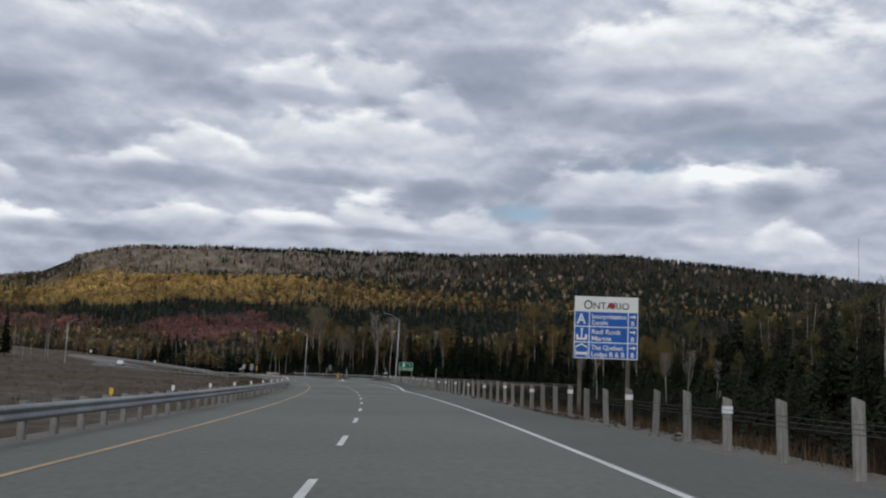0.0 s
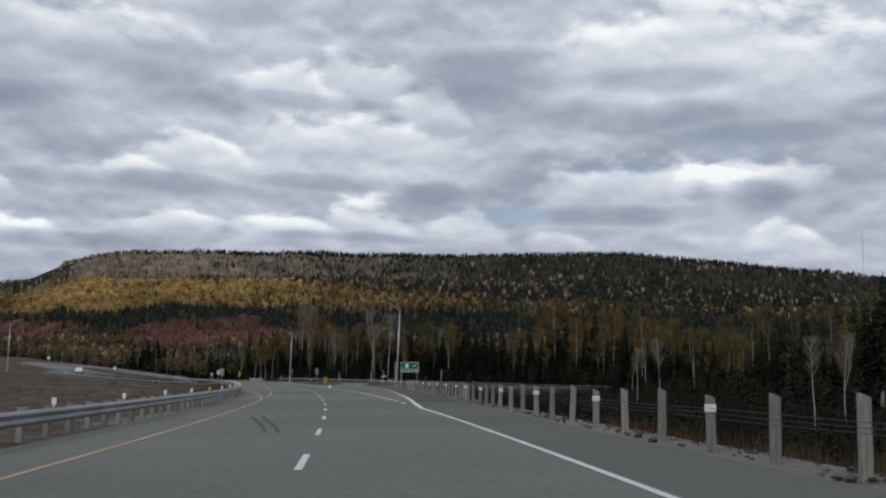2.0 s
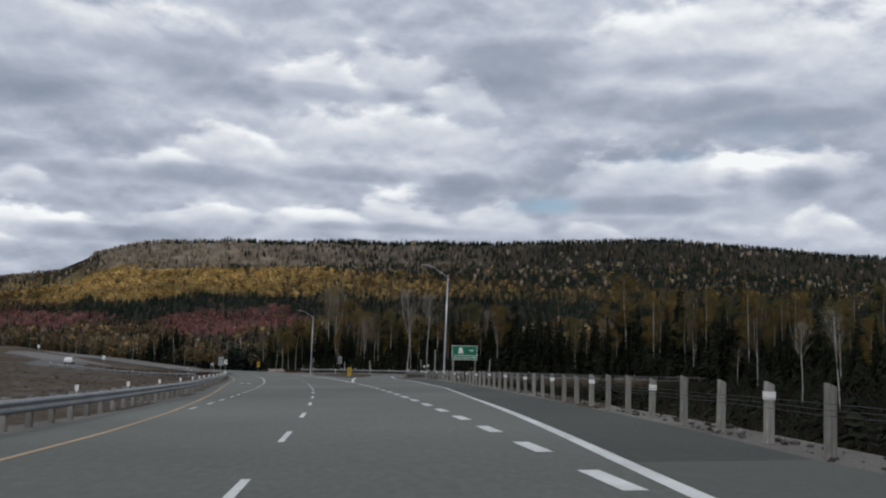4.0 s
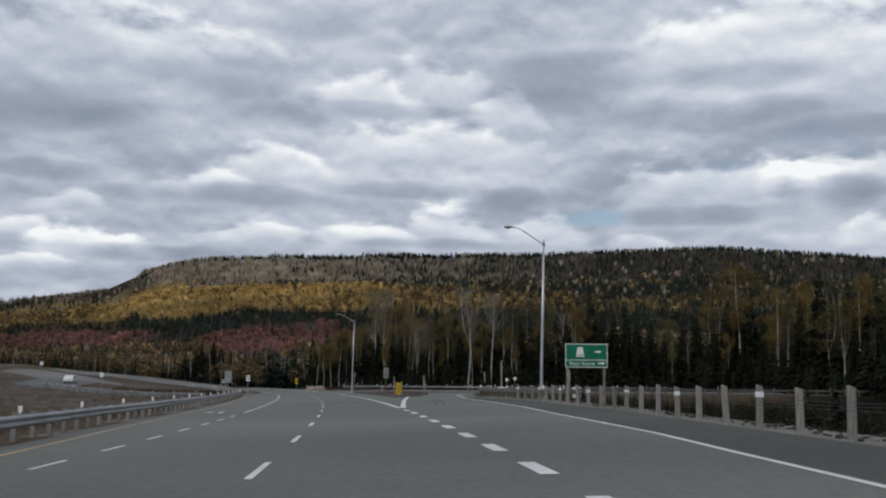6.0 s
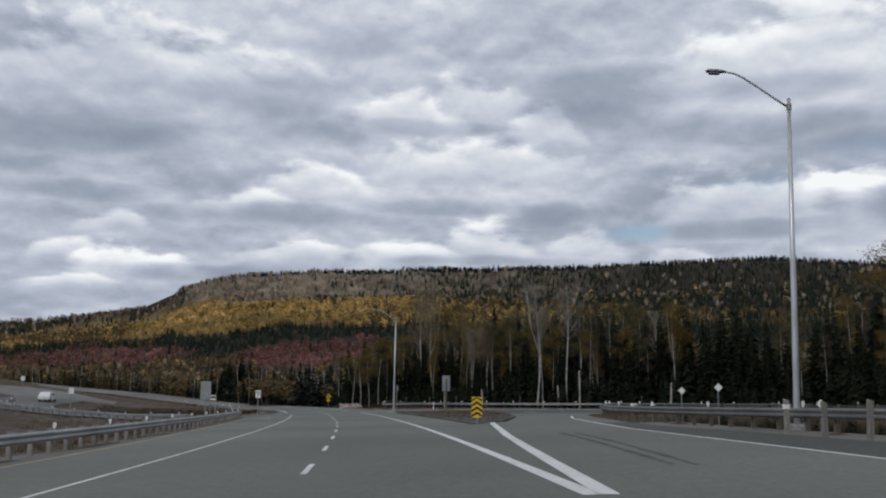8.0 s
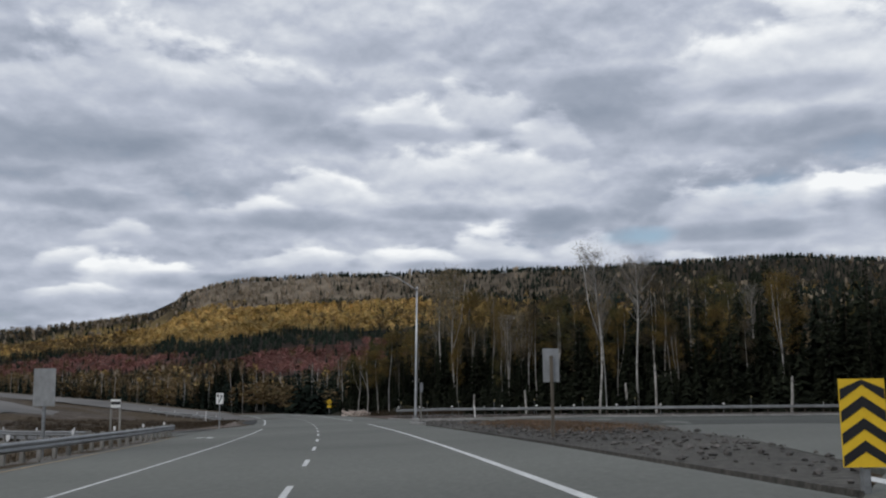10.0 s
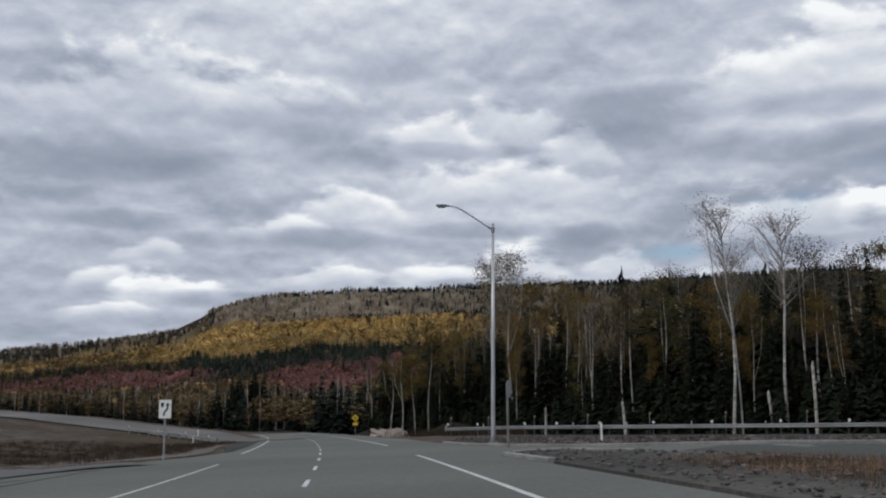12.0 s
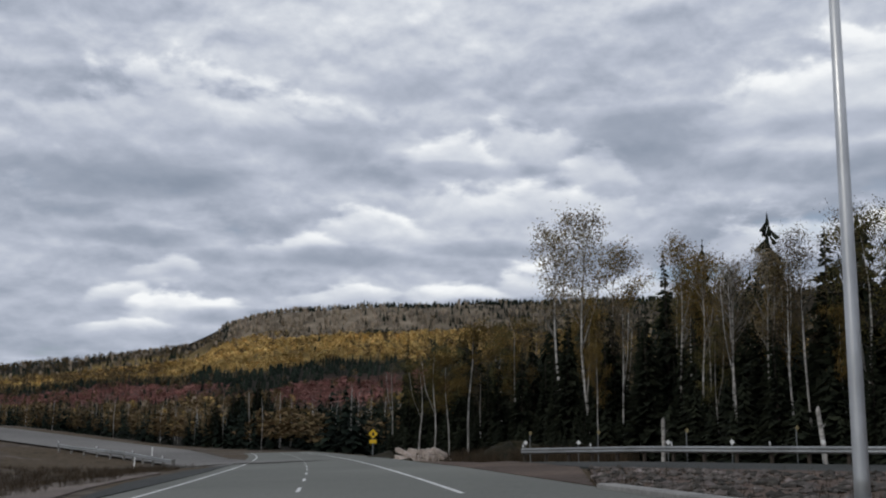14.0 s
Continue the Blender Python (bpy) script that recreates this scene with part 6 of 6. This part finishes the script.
def scatter(name, kind, xy, heights, widths, mat, label, fine=False, category="woods"):
    r = random.Random(len(name) * 13)
    shapes = [far_shapes(kind, r, fine) for _ in range(12)]
    g = np.random.default_rng(len(name))
    vs, fs, base = [], [], 0
    which = g.integers(0, len(shapes), len(xy))
    z = ground_z(xy[:, 0], xy[:, 1])
    for s, (v, f) in enumerate(shapes):
        m = which == s
        n = int(m.sum())
        if not n:
            continue
        a = g.uniform(0, 6.28, n)
        c, d = np.cos(a)[:, None], np.sin(a)[:, None]
        h, w = heights[m][:, None], (heights[m] * widths[m])[:, None]
        px = xy[m, 0][:, None] + w * (v[None, :, 0] * c - v[None, :, 1] * d)
        py = xy[m, 1][:, None] + w * (v[None, :, 0] * d + v[None, :, 1] * c)
        pz = z[m][:, None] - 0.3 + h * v[None, :, 2]
        vs.append(np.stack([px, py, pz], -1).reshape(-1, 3))
        fs.append((f[None] + (base + np.arange(n) * len(v))[:, None, None]).reshape(-1, 3))
        base += n * len(v)
    return big_mesh(name, np.concatenate(vs), np.concatenate(fs), mat, label, category, "stuff")


def far_woods():
    g = np.random.default_rng(8)
    n = 42000
    # evenly over the view: by bearing, and denser with distance as the slope faces the road
    az = g.uniform(-0.68, 0.62, n)
    t = g.random(n)
    y = np.where(t < 0.17, 470 + 330 * g.random(n) ** 0.9, np.where(t < 0.55, 800 + 590 * g.random(n), 1390 + 680 * g.random(n)))
    x = az * y
    edge = forest_edge(x, y)
    keep = (edge > -2) & (hill_z(x, y) > -5)
    x, y, rim = x[keep], y[keep], edge[keep]
    u, p = azimuth_x(x, y), RISE(y)
    wob = 0.022 * soft_noise(u, p * 900, 60, 1) + 0.012 * soft_noise(u, p * 900, 22, 6)
    q = p + wob
    big = soft_noise(u, p * 1200, 120, 9)
    small = soft_noise(u, p * 2500, 30, 4)
    k, k2 = g.random(len(x)), g.random(len(x))
    kind = np.zeros(len(x), int)  # 0 spruce, 1 gold, 2 rust, 3 red, 4 bare
    # foot of the hill: dull brown crowns and bare stems
    low, high, aspen, ledge = RED_LOW(u), RED_TOP(u), GOLD_LOW(u), GOLD_TOP(u)
    foot = q < low
    kind[foot] = np.select([(k < 0.22)[foot], (k < 0.84)[foot], (k < 0.96)[foot]], [0, 2, 4], 1)
    # red brush on the lower slope: a solid mound, thin strips beside it and broken rows farther left
    belt = (q >= low) & (q < high)
    strips = soft_noise(u * 0.5, q * 3000, 60, 15) > -0.1
    red_share = np.where((u > -480) & (u < -165), 0.90, np.where(u < -585, np.where(strips, 0.92, 0.25), np.where(u < -200, np.where(strips, 0.75, 0.25), 0.04)))
    kind[belt] = np.select([(k < red_share)[belt], (k < red_share + (1 - red_share) * 0.6)[belt]], [3, 0], 2)
    # dark spruce above it
    dark = (q >= high) & (q < aspen)
    kind[dark] = np.where((k < np.where(u < -640, 0.72, 0.96))[dark], 0, 2)
    # golden aspens, purest on the left shoulder as its painted sunlight, thinner and browner farther right
    gold = (q >= aspen) & (q < ledge)
    stripe = soft_noise(u * 0.35, q * 2600, 60, 12)
    share = np.where(u < -330, 0.96, np.clip(0.93 - 0.0009 * (u + 330), 0.26, 0.93) + 0.30 * stripe)
    rusty = np.maximum(np.clip(0.10 + 0.0013 * (u + 420), 0.05, 0.80), np.clip((-640 - u) / 160, 0, 0.75)) + 0.25 * np.clip(big, -0.2, 1)
    kind[gold] = np.where((k < share)[gold], np.where((k2 < rusty)[gold], 2, 1), 0)
    mixed = (q >= ledge) & (q < 0.70)
    sunny = u < -400
    kind[mixed] = np.where(sunny[mixed], np.select([k[mixed] < 0.25, k[mixed] < 0.60, k[mixed] < 0.85], [0, 4, 2], 1), np.select([k[mixed] < 0.84, k[mixed] < 0.90, k[mixed] < 0.98], [0, 4, 2], 1))
    # cliff band: bare birch, with more spruce to the right
    cliff = (q >= 0.70) & (q < 0.905)
    bare_share = np.interp(u, [-640, -600, -400, -250, -100, 150, 470, 740], [0.3, 0.88, 0.88, 0.62, 0.28, 0.09, 0.08, 0.06])
    kind[cliff] = np.where((k < bare_share)[cliff], 4, np.where((k2 < np.where(u > 250, 0.07, 0.05))[cliff], 2, 0))
    top = q >= 0.905
    kind[top] = np.where(k[top] < np.where(u[top] < -470, 0.35, 0.94), 0, 4)
    kind[(kind == 4) & (y <= 850)] = 2
    # clumps of dark spruce stand before the lighter crowns
    front = foot & ((y < 600) | (rim < 26))
    kind[front] = np.where(k2[front] < np.where(small[front] > -0.25, 0.80, 0.25), 0, 2)
    shoulder = (q >= ledge) & (u < -625)
    kind[shoulder] = np.select([k2[shoulder] < 0.40, k2[shoulder] < 0.88], [0, 2], 4)
    leafy = (kind == 1) | (kind == 2)
    h = g.uniform(9.5, 15.0, len(x)) * np.where(kind == 3, 0.62, np.where(leafy, 0.9, 1.0))
    h = h * np.interp(y, [470, 620, 800, 900, 1800, 1900, 2000], [0.85, 0.72, 0.60, 0.66, 0.85, 0.72, 0.66])
    h = np.where(front & (kind == 0), h * 1.25, h)
    h = np.where((kind == 0) & (y > 900) & (k2 < 0.5), h * 0.78, h)
    wdt = g.uniform(0.75, 1.25, len(x)) * np.where(kind == 0, 0.9, np.where(leafy, 1.9, 1.35)) * np.where(kind == 3, 1.75, 1.0)
    xy = np.stack([x, y], -1)
    for i, (nm, shape, mat, lab) in enumerate((
        ("far_spruce_woods", "spruce", M_FAR_SPRUCE, "dark spruce woods over the far hill"),
        ("far_golden_woods", "leafy", M_FAR_GOLD_SUNLIT, "golden autumn aspens over the far hillside"),
        ("far_rust_woods", "leafy", M_FAR_RUST, "rust brown autumn woods on the hill"),
        ("far_red_brush", "leafy", M_FAR_RED, "dull red brush in a belt on the hillside"),
        ("far_bare_woods", "bare", M_FAR_BARE_SUNLIT, "bare grey birch stems along the cliff"),
    )):
        s = (kind == i) & (y > 850)
        scatter(nm, shape, xy[s], h[s], wdt[s], mat, lab)
        s = (kind == i) & (y <= 850)
        if s.any():
            scatter(nm.replace("far", "foothill"), shape, xy[s], h[s], wdt[s], mat, lab.replace("far hillside", "hill's foot").replace("far hill", "hill's foot").replace("the cliff", "the hill's foot"), fine=True)
    s = (y < 1000) & (k2 < 0.22)
    scatter("foothill_birch_stems", "stem", xy[s] + 1.5, h[s] * 1.05, wdt[s] * 0 + 1.3, M_BIRCH, "pale thin birch stems at the hill's foot")


far_woods()


def mid_wood():
    """The wood behind the first rows, up to the foot of the hill."""
    g = np.random.default_rng(21)
    n = 5200
    y = g.uniform(60, 520, n)
    x = g.uniform(-330, 330, n)
    e = forest_edge(x, y)
    m = (e > 15) & (e < 150)
    x, y = x[m], y[m]
    k = g.random(len(x))
    h = g.uniform(10, 16, len(x)) * np.interp(y, [60, 200, 320], [0.75, 0.95, 1.0])
    xy = np.stack([x, y], -1)
    w = g.uniform(0.8, 1.2, len(x))
    s = k < 0.72
    scatter("wood_spruces_behind", "spruce", xy[s], h[s] * 1.05, w[s] * 1.2, M_SPRUCE, "dark spruces deep in the roadside wood", fine=True)
    s = (k >= 0.72) & (k < 0.88)
    scatter("wood_birches_behind", "leafy", xy[s], h[s], w[s] * 1.1, M_LEAF_PALE, "thin brown leafed trees deep in the wood", fine=True)
    s = k >= 0.88
    scatter("wood_aspens_behind", "leafy", xy[s], h[s], w[s] * 1.1, M_LEAF_GOLD, "golden leafed trees deep in the wood", fine=True)


mid_wood()


scatter("wood_edge_spruces", "spruce", WOOD_REST[:, :2], WOOD_REST[:, 2], WOOD_REST[:, 3], M_SPRUCE, "young dark spruces crowded along the wood's edge", fine=2)


def bank_brush():
    """Dark leafless brush and young spruce between the outer bank and the wood."""
    g = np.random.default_rng(33)
    n = 16000
    y = g.uniform(12, 300, n)
    x = g.uniform(0, 52, n)
    o, e = across(x, y), forest_edge(x, y)
    start = np.interp(y, [10, 40, 70, 120, 180, 240, 262, 300], [9, 5, 2.6, 2.0, 1.4, 2.4, 6, 30])
    m = (o > plateau(y) + start) & (e < 1.5) & ~((y > 250) & (x > -5) & (x < 60) & (y < 330))
    x, y = x[m], y[m]
    k = g.random(len(x))
    xy = np.stack([x, y], -1)
    h = g.uniform(1.2, 3.2, len(x)) * np.interp(forest_edge(x, y), [-12, -3, 0], [0.7, 1.0, 1.5])
    s = k < 0.75
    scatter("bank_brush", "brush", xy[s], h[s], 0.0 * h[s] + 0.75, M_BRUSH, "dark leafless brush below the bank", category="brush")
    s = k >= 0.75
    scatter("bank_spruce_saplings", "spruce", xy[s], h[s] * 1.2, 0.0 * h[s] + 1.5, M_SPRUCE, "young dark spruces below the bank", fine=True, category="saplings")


bank_brush()

# ---- stones and grass ----


def stones(name, spots, sizes, mat, label, seed=1, category="stones", kind="stuff"):
    r = random.Random(seed)
    m = Mesh()
    pts = [(0, 0, 1), (0.9, 0.1, 0.35), (0.2, 0.95, 0.3), (-0.85, 0.3, 0.4), (-0.3, -0.9, 0.3), (0.7, -0.7, 0.2), (0.8, 0.3, -0.5), (-0.6, 0.7, -0.5), (-0.5, -0.7, -0.5)]
    tri = [(0, 1, 2), (0, 2, 3), (0, 3, 4), (0, 4, 5), (0, 5, 1), (1, 6, 2), (2, 6, 7), (2, 7, 3), (3, 7, 8), (3, 8, 4), (4, 8, 5), (5, 8, 6), (5, 6, 1)]
    for (x, y, z), s in zip(spots, sizes):
        a = r.uniform(0, 6.3)
        sx, sy, sz = s * r.uniform(0.7, 1.3), s * r.uniform(0.7, 1.3), s * r.uniform(0.4, 0.8)
        vs = []
        for p in pts:
            px, py = p[0] * sx * r.uniform(0.8, 1.2), p[1] * sy * r.uniform(0.8, 1.2)
            vs.append((x + px * math.cos(a) - py * math.sin(a), y + px * math.sin(a) + py * math.cos(a), z + p[2] * sz * r.uniform(0.8, 1.2)))
        m.add(vs, tri)
    return structure(name, m, mat, label, category, kind)


rs = random.Random(14)


def in_poly(poly, n, r):
    xs, ys_ = [p[0] for p in poly], [p[1] for p in poly]
    out = []
    while len(out) < n:
        x, y = r.uniform(min(xs), max(xs)), r.uniform(min(ys_), max(ys_))
        if bool(inside(np.array(x), np.array(y), poly)):
            out.append((x, y))
    return out


bank_near = [w2(303, 7.8), (-28.2, 318.5), (-22.2, 306.6), (-16.2, 297.6), (-10.2, 289.7), (4.0, 287.2), (20.0, 286.6), (50.0, 288.2), (80.0, 291.0), (80.0, 284.0), (40.0, 281.0), (10.0, 278.0), (-5.0, 278.2), (-13.0, 280.0), (-16.8, 282.2), (-20.1, 285.0), (-23.6, 290.7), (-25.8, 295.4)]
spots = [(x, y, float(ground_z(x, y)) + 0.06) for x, y in in_poly(bank_near, 7500, rs)]
stones("bank_rubble", spots, [rs.choice((0.04, 0.05, 0.06, 0.08, 0.10, 0.14, 0.20)) for _ in spots], M_ROCK, "scattered brown and grey rubble on the verge", 2)
spots = [(x, y, float(ground_z(x, y)) + 0.10) for x, y in in_poly(ISLAND, 1300, rs)]
stones("island_rubble", spots, [rs.choice((0.03, 0.04, 0.05, 0.07, 0.10)) for _ in spots], M_ISLAND_STONE, "small stones scattered over the island", 3)


def slab_pile():
    r = random.Random(6)
    cx, cy = -42.3, 364.0
    g = float(ground_z(cx, cy))
    for k in range(27):
        row = k // 7
        x, y, z = cx - 1.9 + 0.62 * (k % 7) + 0.3 * row + r.uniform(-0.2, 0.2), cy + 0.9 * row + r.uniform(-0.3, 0.3), g + 0.40 + 0.44 * row
        top = thing("slab_rock", pose(x, y, z, r.uniform(-14, 14), r.uniform(8, 24), r.uniform(-30, 30)), "pale pinkish grey rock slab in a roadside pile", "rock", "slab rocks in the pile")
        m = Mesh()
        n = 9
        a, b, h = r.uniform(0.45, 0.95), r.uniform(0.35, 0.6), r.uniform(0.17, 0.32)
        rad = [r.uniform(0.8, 1.1) for _ in range(n)]
        for dz, sc in ((-h, 0.92), (-h * 0.2, 1.04), (h * 0.7, 1.0), (h, 0.8)):
            for i in range(n):
                t = 2 * math.pi * i / n
                m.v.append((a * rad[i] * sc * math.cos(t) + r.uniform(-0.04, 0.04), b * rad[i] * sc * math.sin(t) + r.uniform(-0.04, 0.04), dz + r.uniform(-0.04, 0.04)))
        for j in range(3):
            for i in range(n):
                m.f.append((j * n + i, j * n + (i + 1) % n, (j + 1) * n + (i + 1) % n, (j + 1) * n + i))
        m.f += [tuple(range(n - 1, -1, -1)), tuple(range(3 * n, 4 * n))]
        part("slab", m, M_SLAB, top)


slab_pile()


def mound(name, cx, cy, rx, ry, h, mat, label):
    m = Mesh()
    n, rings = 30, 9
    g = random.Random(len(name))
    for j in range(rings + 1):
        t = j / rings
        for i in range(n):
            a = 2 * math.pi * i / n
            x, y = cx + rx * t * math.cos(a), cy + ry * t * math.sin(a)
            dz = h * (0.5 + 0.5 * math.cos(math.pi * t)) * (1 + 0.18 * math.sin(a * 3 + t * 5)) + (g.uniform(-0.08, 0.08) if 0 < j < rings else 0)
            m.v.append((x, y, float(ground_z(x, y)) + dz - 0.12 * t))
    for j in range(rings):
        for i in range(n):
            q = (j * n + i, (j + 1) * n + i, (j + 1) * n + (i + 1) % n, j * n + (i + 1) % n)
            m.f.append(q)
    structure(name, m, mat, label, "mound", "structure", smooth=True)


mound("earth_mound", -34.0, 364.0, 9.5, 8.0, 2.1, M_MOUND, "dark grassy earth mound at the wood's edge")
mound("earth_mound_far", -43.0, 378.0, 7.0, 6.0, 1.3, M_MOUND, "low earth mound behind the rocks")


def tufts(name, spots, mat, label, h0, h1, seed, blades=7):
    r = random.Random(seed)
    m = Mesh()
    for x, y in spots:
        z = float(ground_z(x, y))
        for _ in range(blades):
            a, b = r.uniform(0, 6.3), r.uniform(0.02, 0.30)
            h = r.uniform(h0, h1)
            px, py = x + r.uniform(-0.25, 0.25), y + r.uniform(-0.25, 0.25)
            w = 0.007 + 0.010 * h
            m.add([(px - w * math.sin(a), py + w * math.cos(a), z - 0.03), (px + w * math.sin(a), py - w * math.cos(a), z - 0.03), (px + b * math.cos(a), py + b * math.sin(a), z + h)], [(0, 1, 2)])
    structure(name, m, mat, label, "grass", "stuff")


rg = random.Random(9)
spots = []
for _ in range(3600):
    y = 2 + 66 * rg.random()
    spots.append(w2(y, float(plateau(y)) + abs(rg.gauss(0, 3.0)) + 0.1))
tufts("bank_grass", spots, M_GRASS, "dry brown grass on the bank below the posts", 0.12, 0.5, 4, 12)
spots = []
for _ in range(2600):
    y = rg.uniform(60, 182)
    spots.append(w2(y, float(plateau(y)) + abs(rg.gauss(0, 2.2)) + 0.5))
tufts("bank_edge_weeds", spots, M_WEED, "dark dry weeds on the bank behind the posts", 0.10, 0.45, 12, 10)
spots = []
for _ in range(1500):
    y = rg.uniform(20, 184)
    o = float(plateau(y)) + rg.uniform(-0.75, 0.5)
    p = w2(y, o)
    spots.append((p[0], p[1], float(ground_z(*p)) + 0.01))
stones("shoulder_stones", spots, [rg.choice((0.02, 0.03, 0.04, 0.06, 0.09)) for _ in spots], M_ROCK, "loose grey stones along the gravel shoulder", 5)
tufts("island_grass", [p for p in in_poly(ISLAND, 9000, rg) if 236 + rg.uniform(0, 12) < p[1] < 268 - rg.uniform(0, 8) and float(across(*p)) > 9.4 + rg.gauss(0, 0.7)], M_GRASS_RED, "reddish brown dry grass on the traffic island", 0.06, 0.30, 5, 8)
spots = [w2(rg.uniform(20, 330), -9.5 - 60 * rg.random() ** 1.4) for _ in range(5200)]
spots = [p for p in spots if float(road_gap(np.array(p[0]), np.array(p[1]))) > 6]
tufts("slope_weeds", spots, M_WEED, "dark scattered weeds over the bare slope", 0.08, 0.35, 11, 9)
spots = [w2(rg.uniform(0, 262), -rg.uniform(7.4, 12) - 1.0) for _ in range(1500)]
tufts("median_grass", spots, M_GRASS, "sparse dry grass beyond the long guardrail", 0.06, 0.25, 6, 8)
spots = [(x, y) for x, y in in_poly([w2(292, -8), w2(345, -8), (-56.0, 352.0), (-64.0, 340.0), (-74.0, 322.0), (-72.0, 308.0), (-58.0, 294.0)], 2600, rg)]
tufts("divider_weeds", spots, M_WEED, "dark brown weeds on the ground between the roads", 0.10, 0.45, 7, 12)
spots = [(x, y) for x, y in in_poly(bank_near, 900, rg)]
tufts("bank_weeds", spots, M_WEED, "dry weeds among the rubble", 0.1, 0.35, 8, 10)
spots = [(x, y) for x, y in in_poly([(-45.0, 376.0), (-26.0, 376.0), (-24.0, 352.0), (-36.0, 352.0), (-43.0, 366.0)], 900, rg)]
tufts("mound_grass", spots, M_WEED, "dark dry grass over the mound", 0.9, 2.2, 10, 14)


# ---- cars ----
def car(x, y, turn, label):
    g = float(ground_z(x, y)) + 0.05
    top = thing("car", pose(x, y, g, 0, 0, turn), label, "car", "")
    side = [(-2.25, 0.35), (-2.28, 0.75), (-2.15, 0.95), (-1.85, 1.02), (-1.55, 1.48), (-0.2, 1.56), (0.55, 1.46), (1.25, 1.0), (2.05, 0.86), (2.28, 0.62), (2.25, 0.35)]
    m = Mesh()
    n = len(side)
    for w, sh in ((-0.88, 1), (-0.82, 0), (0.82, 0), (0.88, 1)):
        for px, pz in side:
            k = 0.0 if pz < 1.05 else 0.14
            m.v.append((px, w * (1 - k), pz))
    for j in range(3):
        for i in range(n):
            m.f.append((j * n + i, j * n + (i + 1) % n, (j + 1) * n + (i + 1) % n, (j + 1) * n + i))
    m.f += [tuple(range(n - 1, -1, -1)), tuple(range(3 * n, 4 * n))]
    body = part("body", m, M_CARPAINT, top, "white painted body")
    for s in (-1, 1):
        gm = Mesh()
        pts = [(-1.45, 1.03), (-1.32, 1.40), (-0.2, 1.48), (0.5, 1.40), (1.0, 1.03)]
        gm.v = [(a, s * (0.885 - 0.12 * (b - 1.03) / 0.45), b) for a, b in pts]
        gm.f = [tuple(range(5)) if s > 0 else tuple(range(4, -1, -1))]
        part("side_window", gm, M_CARGLASS, body)
    wm = Mesh()
    wm.add([(0.62, -0.70, 1.45), (0.62, 0.70, 1.45), (1.24, 0.74, 1.02), (1.24, -0.74, 1.02)], [(0, 3, 2, 1)])
    part("windscreen", wm, M_CARGLASS, body)
    for wx in (-1.4, 1.4):
        for s in (-1, 1):
            tyre = part("wheel", Mesh().tube([(wx, s * 0.68, 0.33), (wx, s * 0.90, 0.33)], 0.33, 14), M_TYRE, top)
            part("rim", Mesh().tube([(wx, s * 0.88, 0.33), (wx, s * 0.91, 0.33)], 0.2, 10), M_STEEL, tyre)
    for s in (-1, 1):
        part("headlight", Mesh().box((2.24, s * 0.62, 0.70), (0.10, 0.32, 0.14), bevel=0.03), M_SIGNWHITE, body, "clear headlight")


car(-83.5, 322.0, 100, "white car on the worn side road")
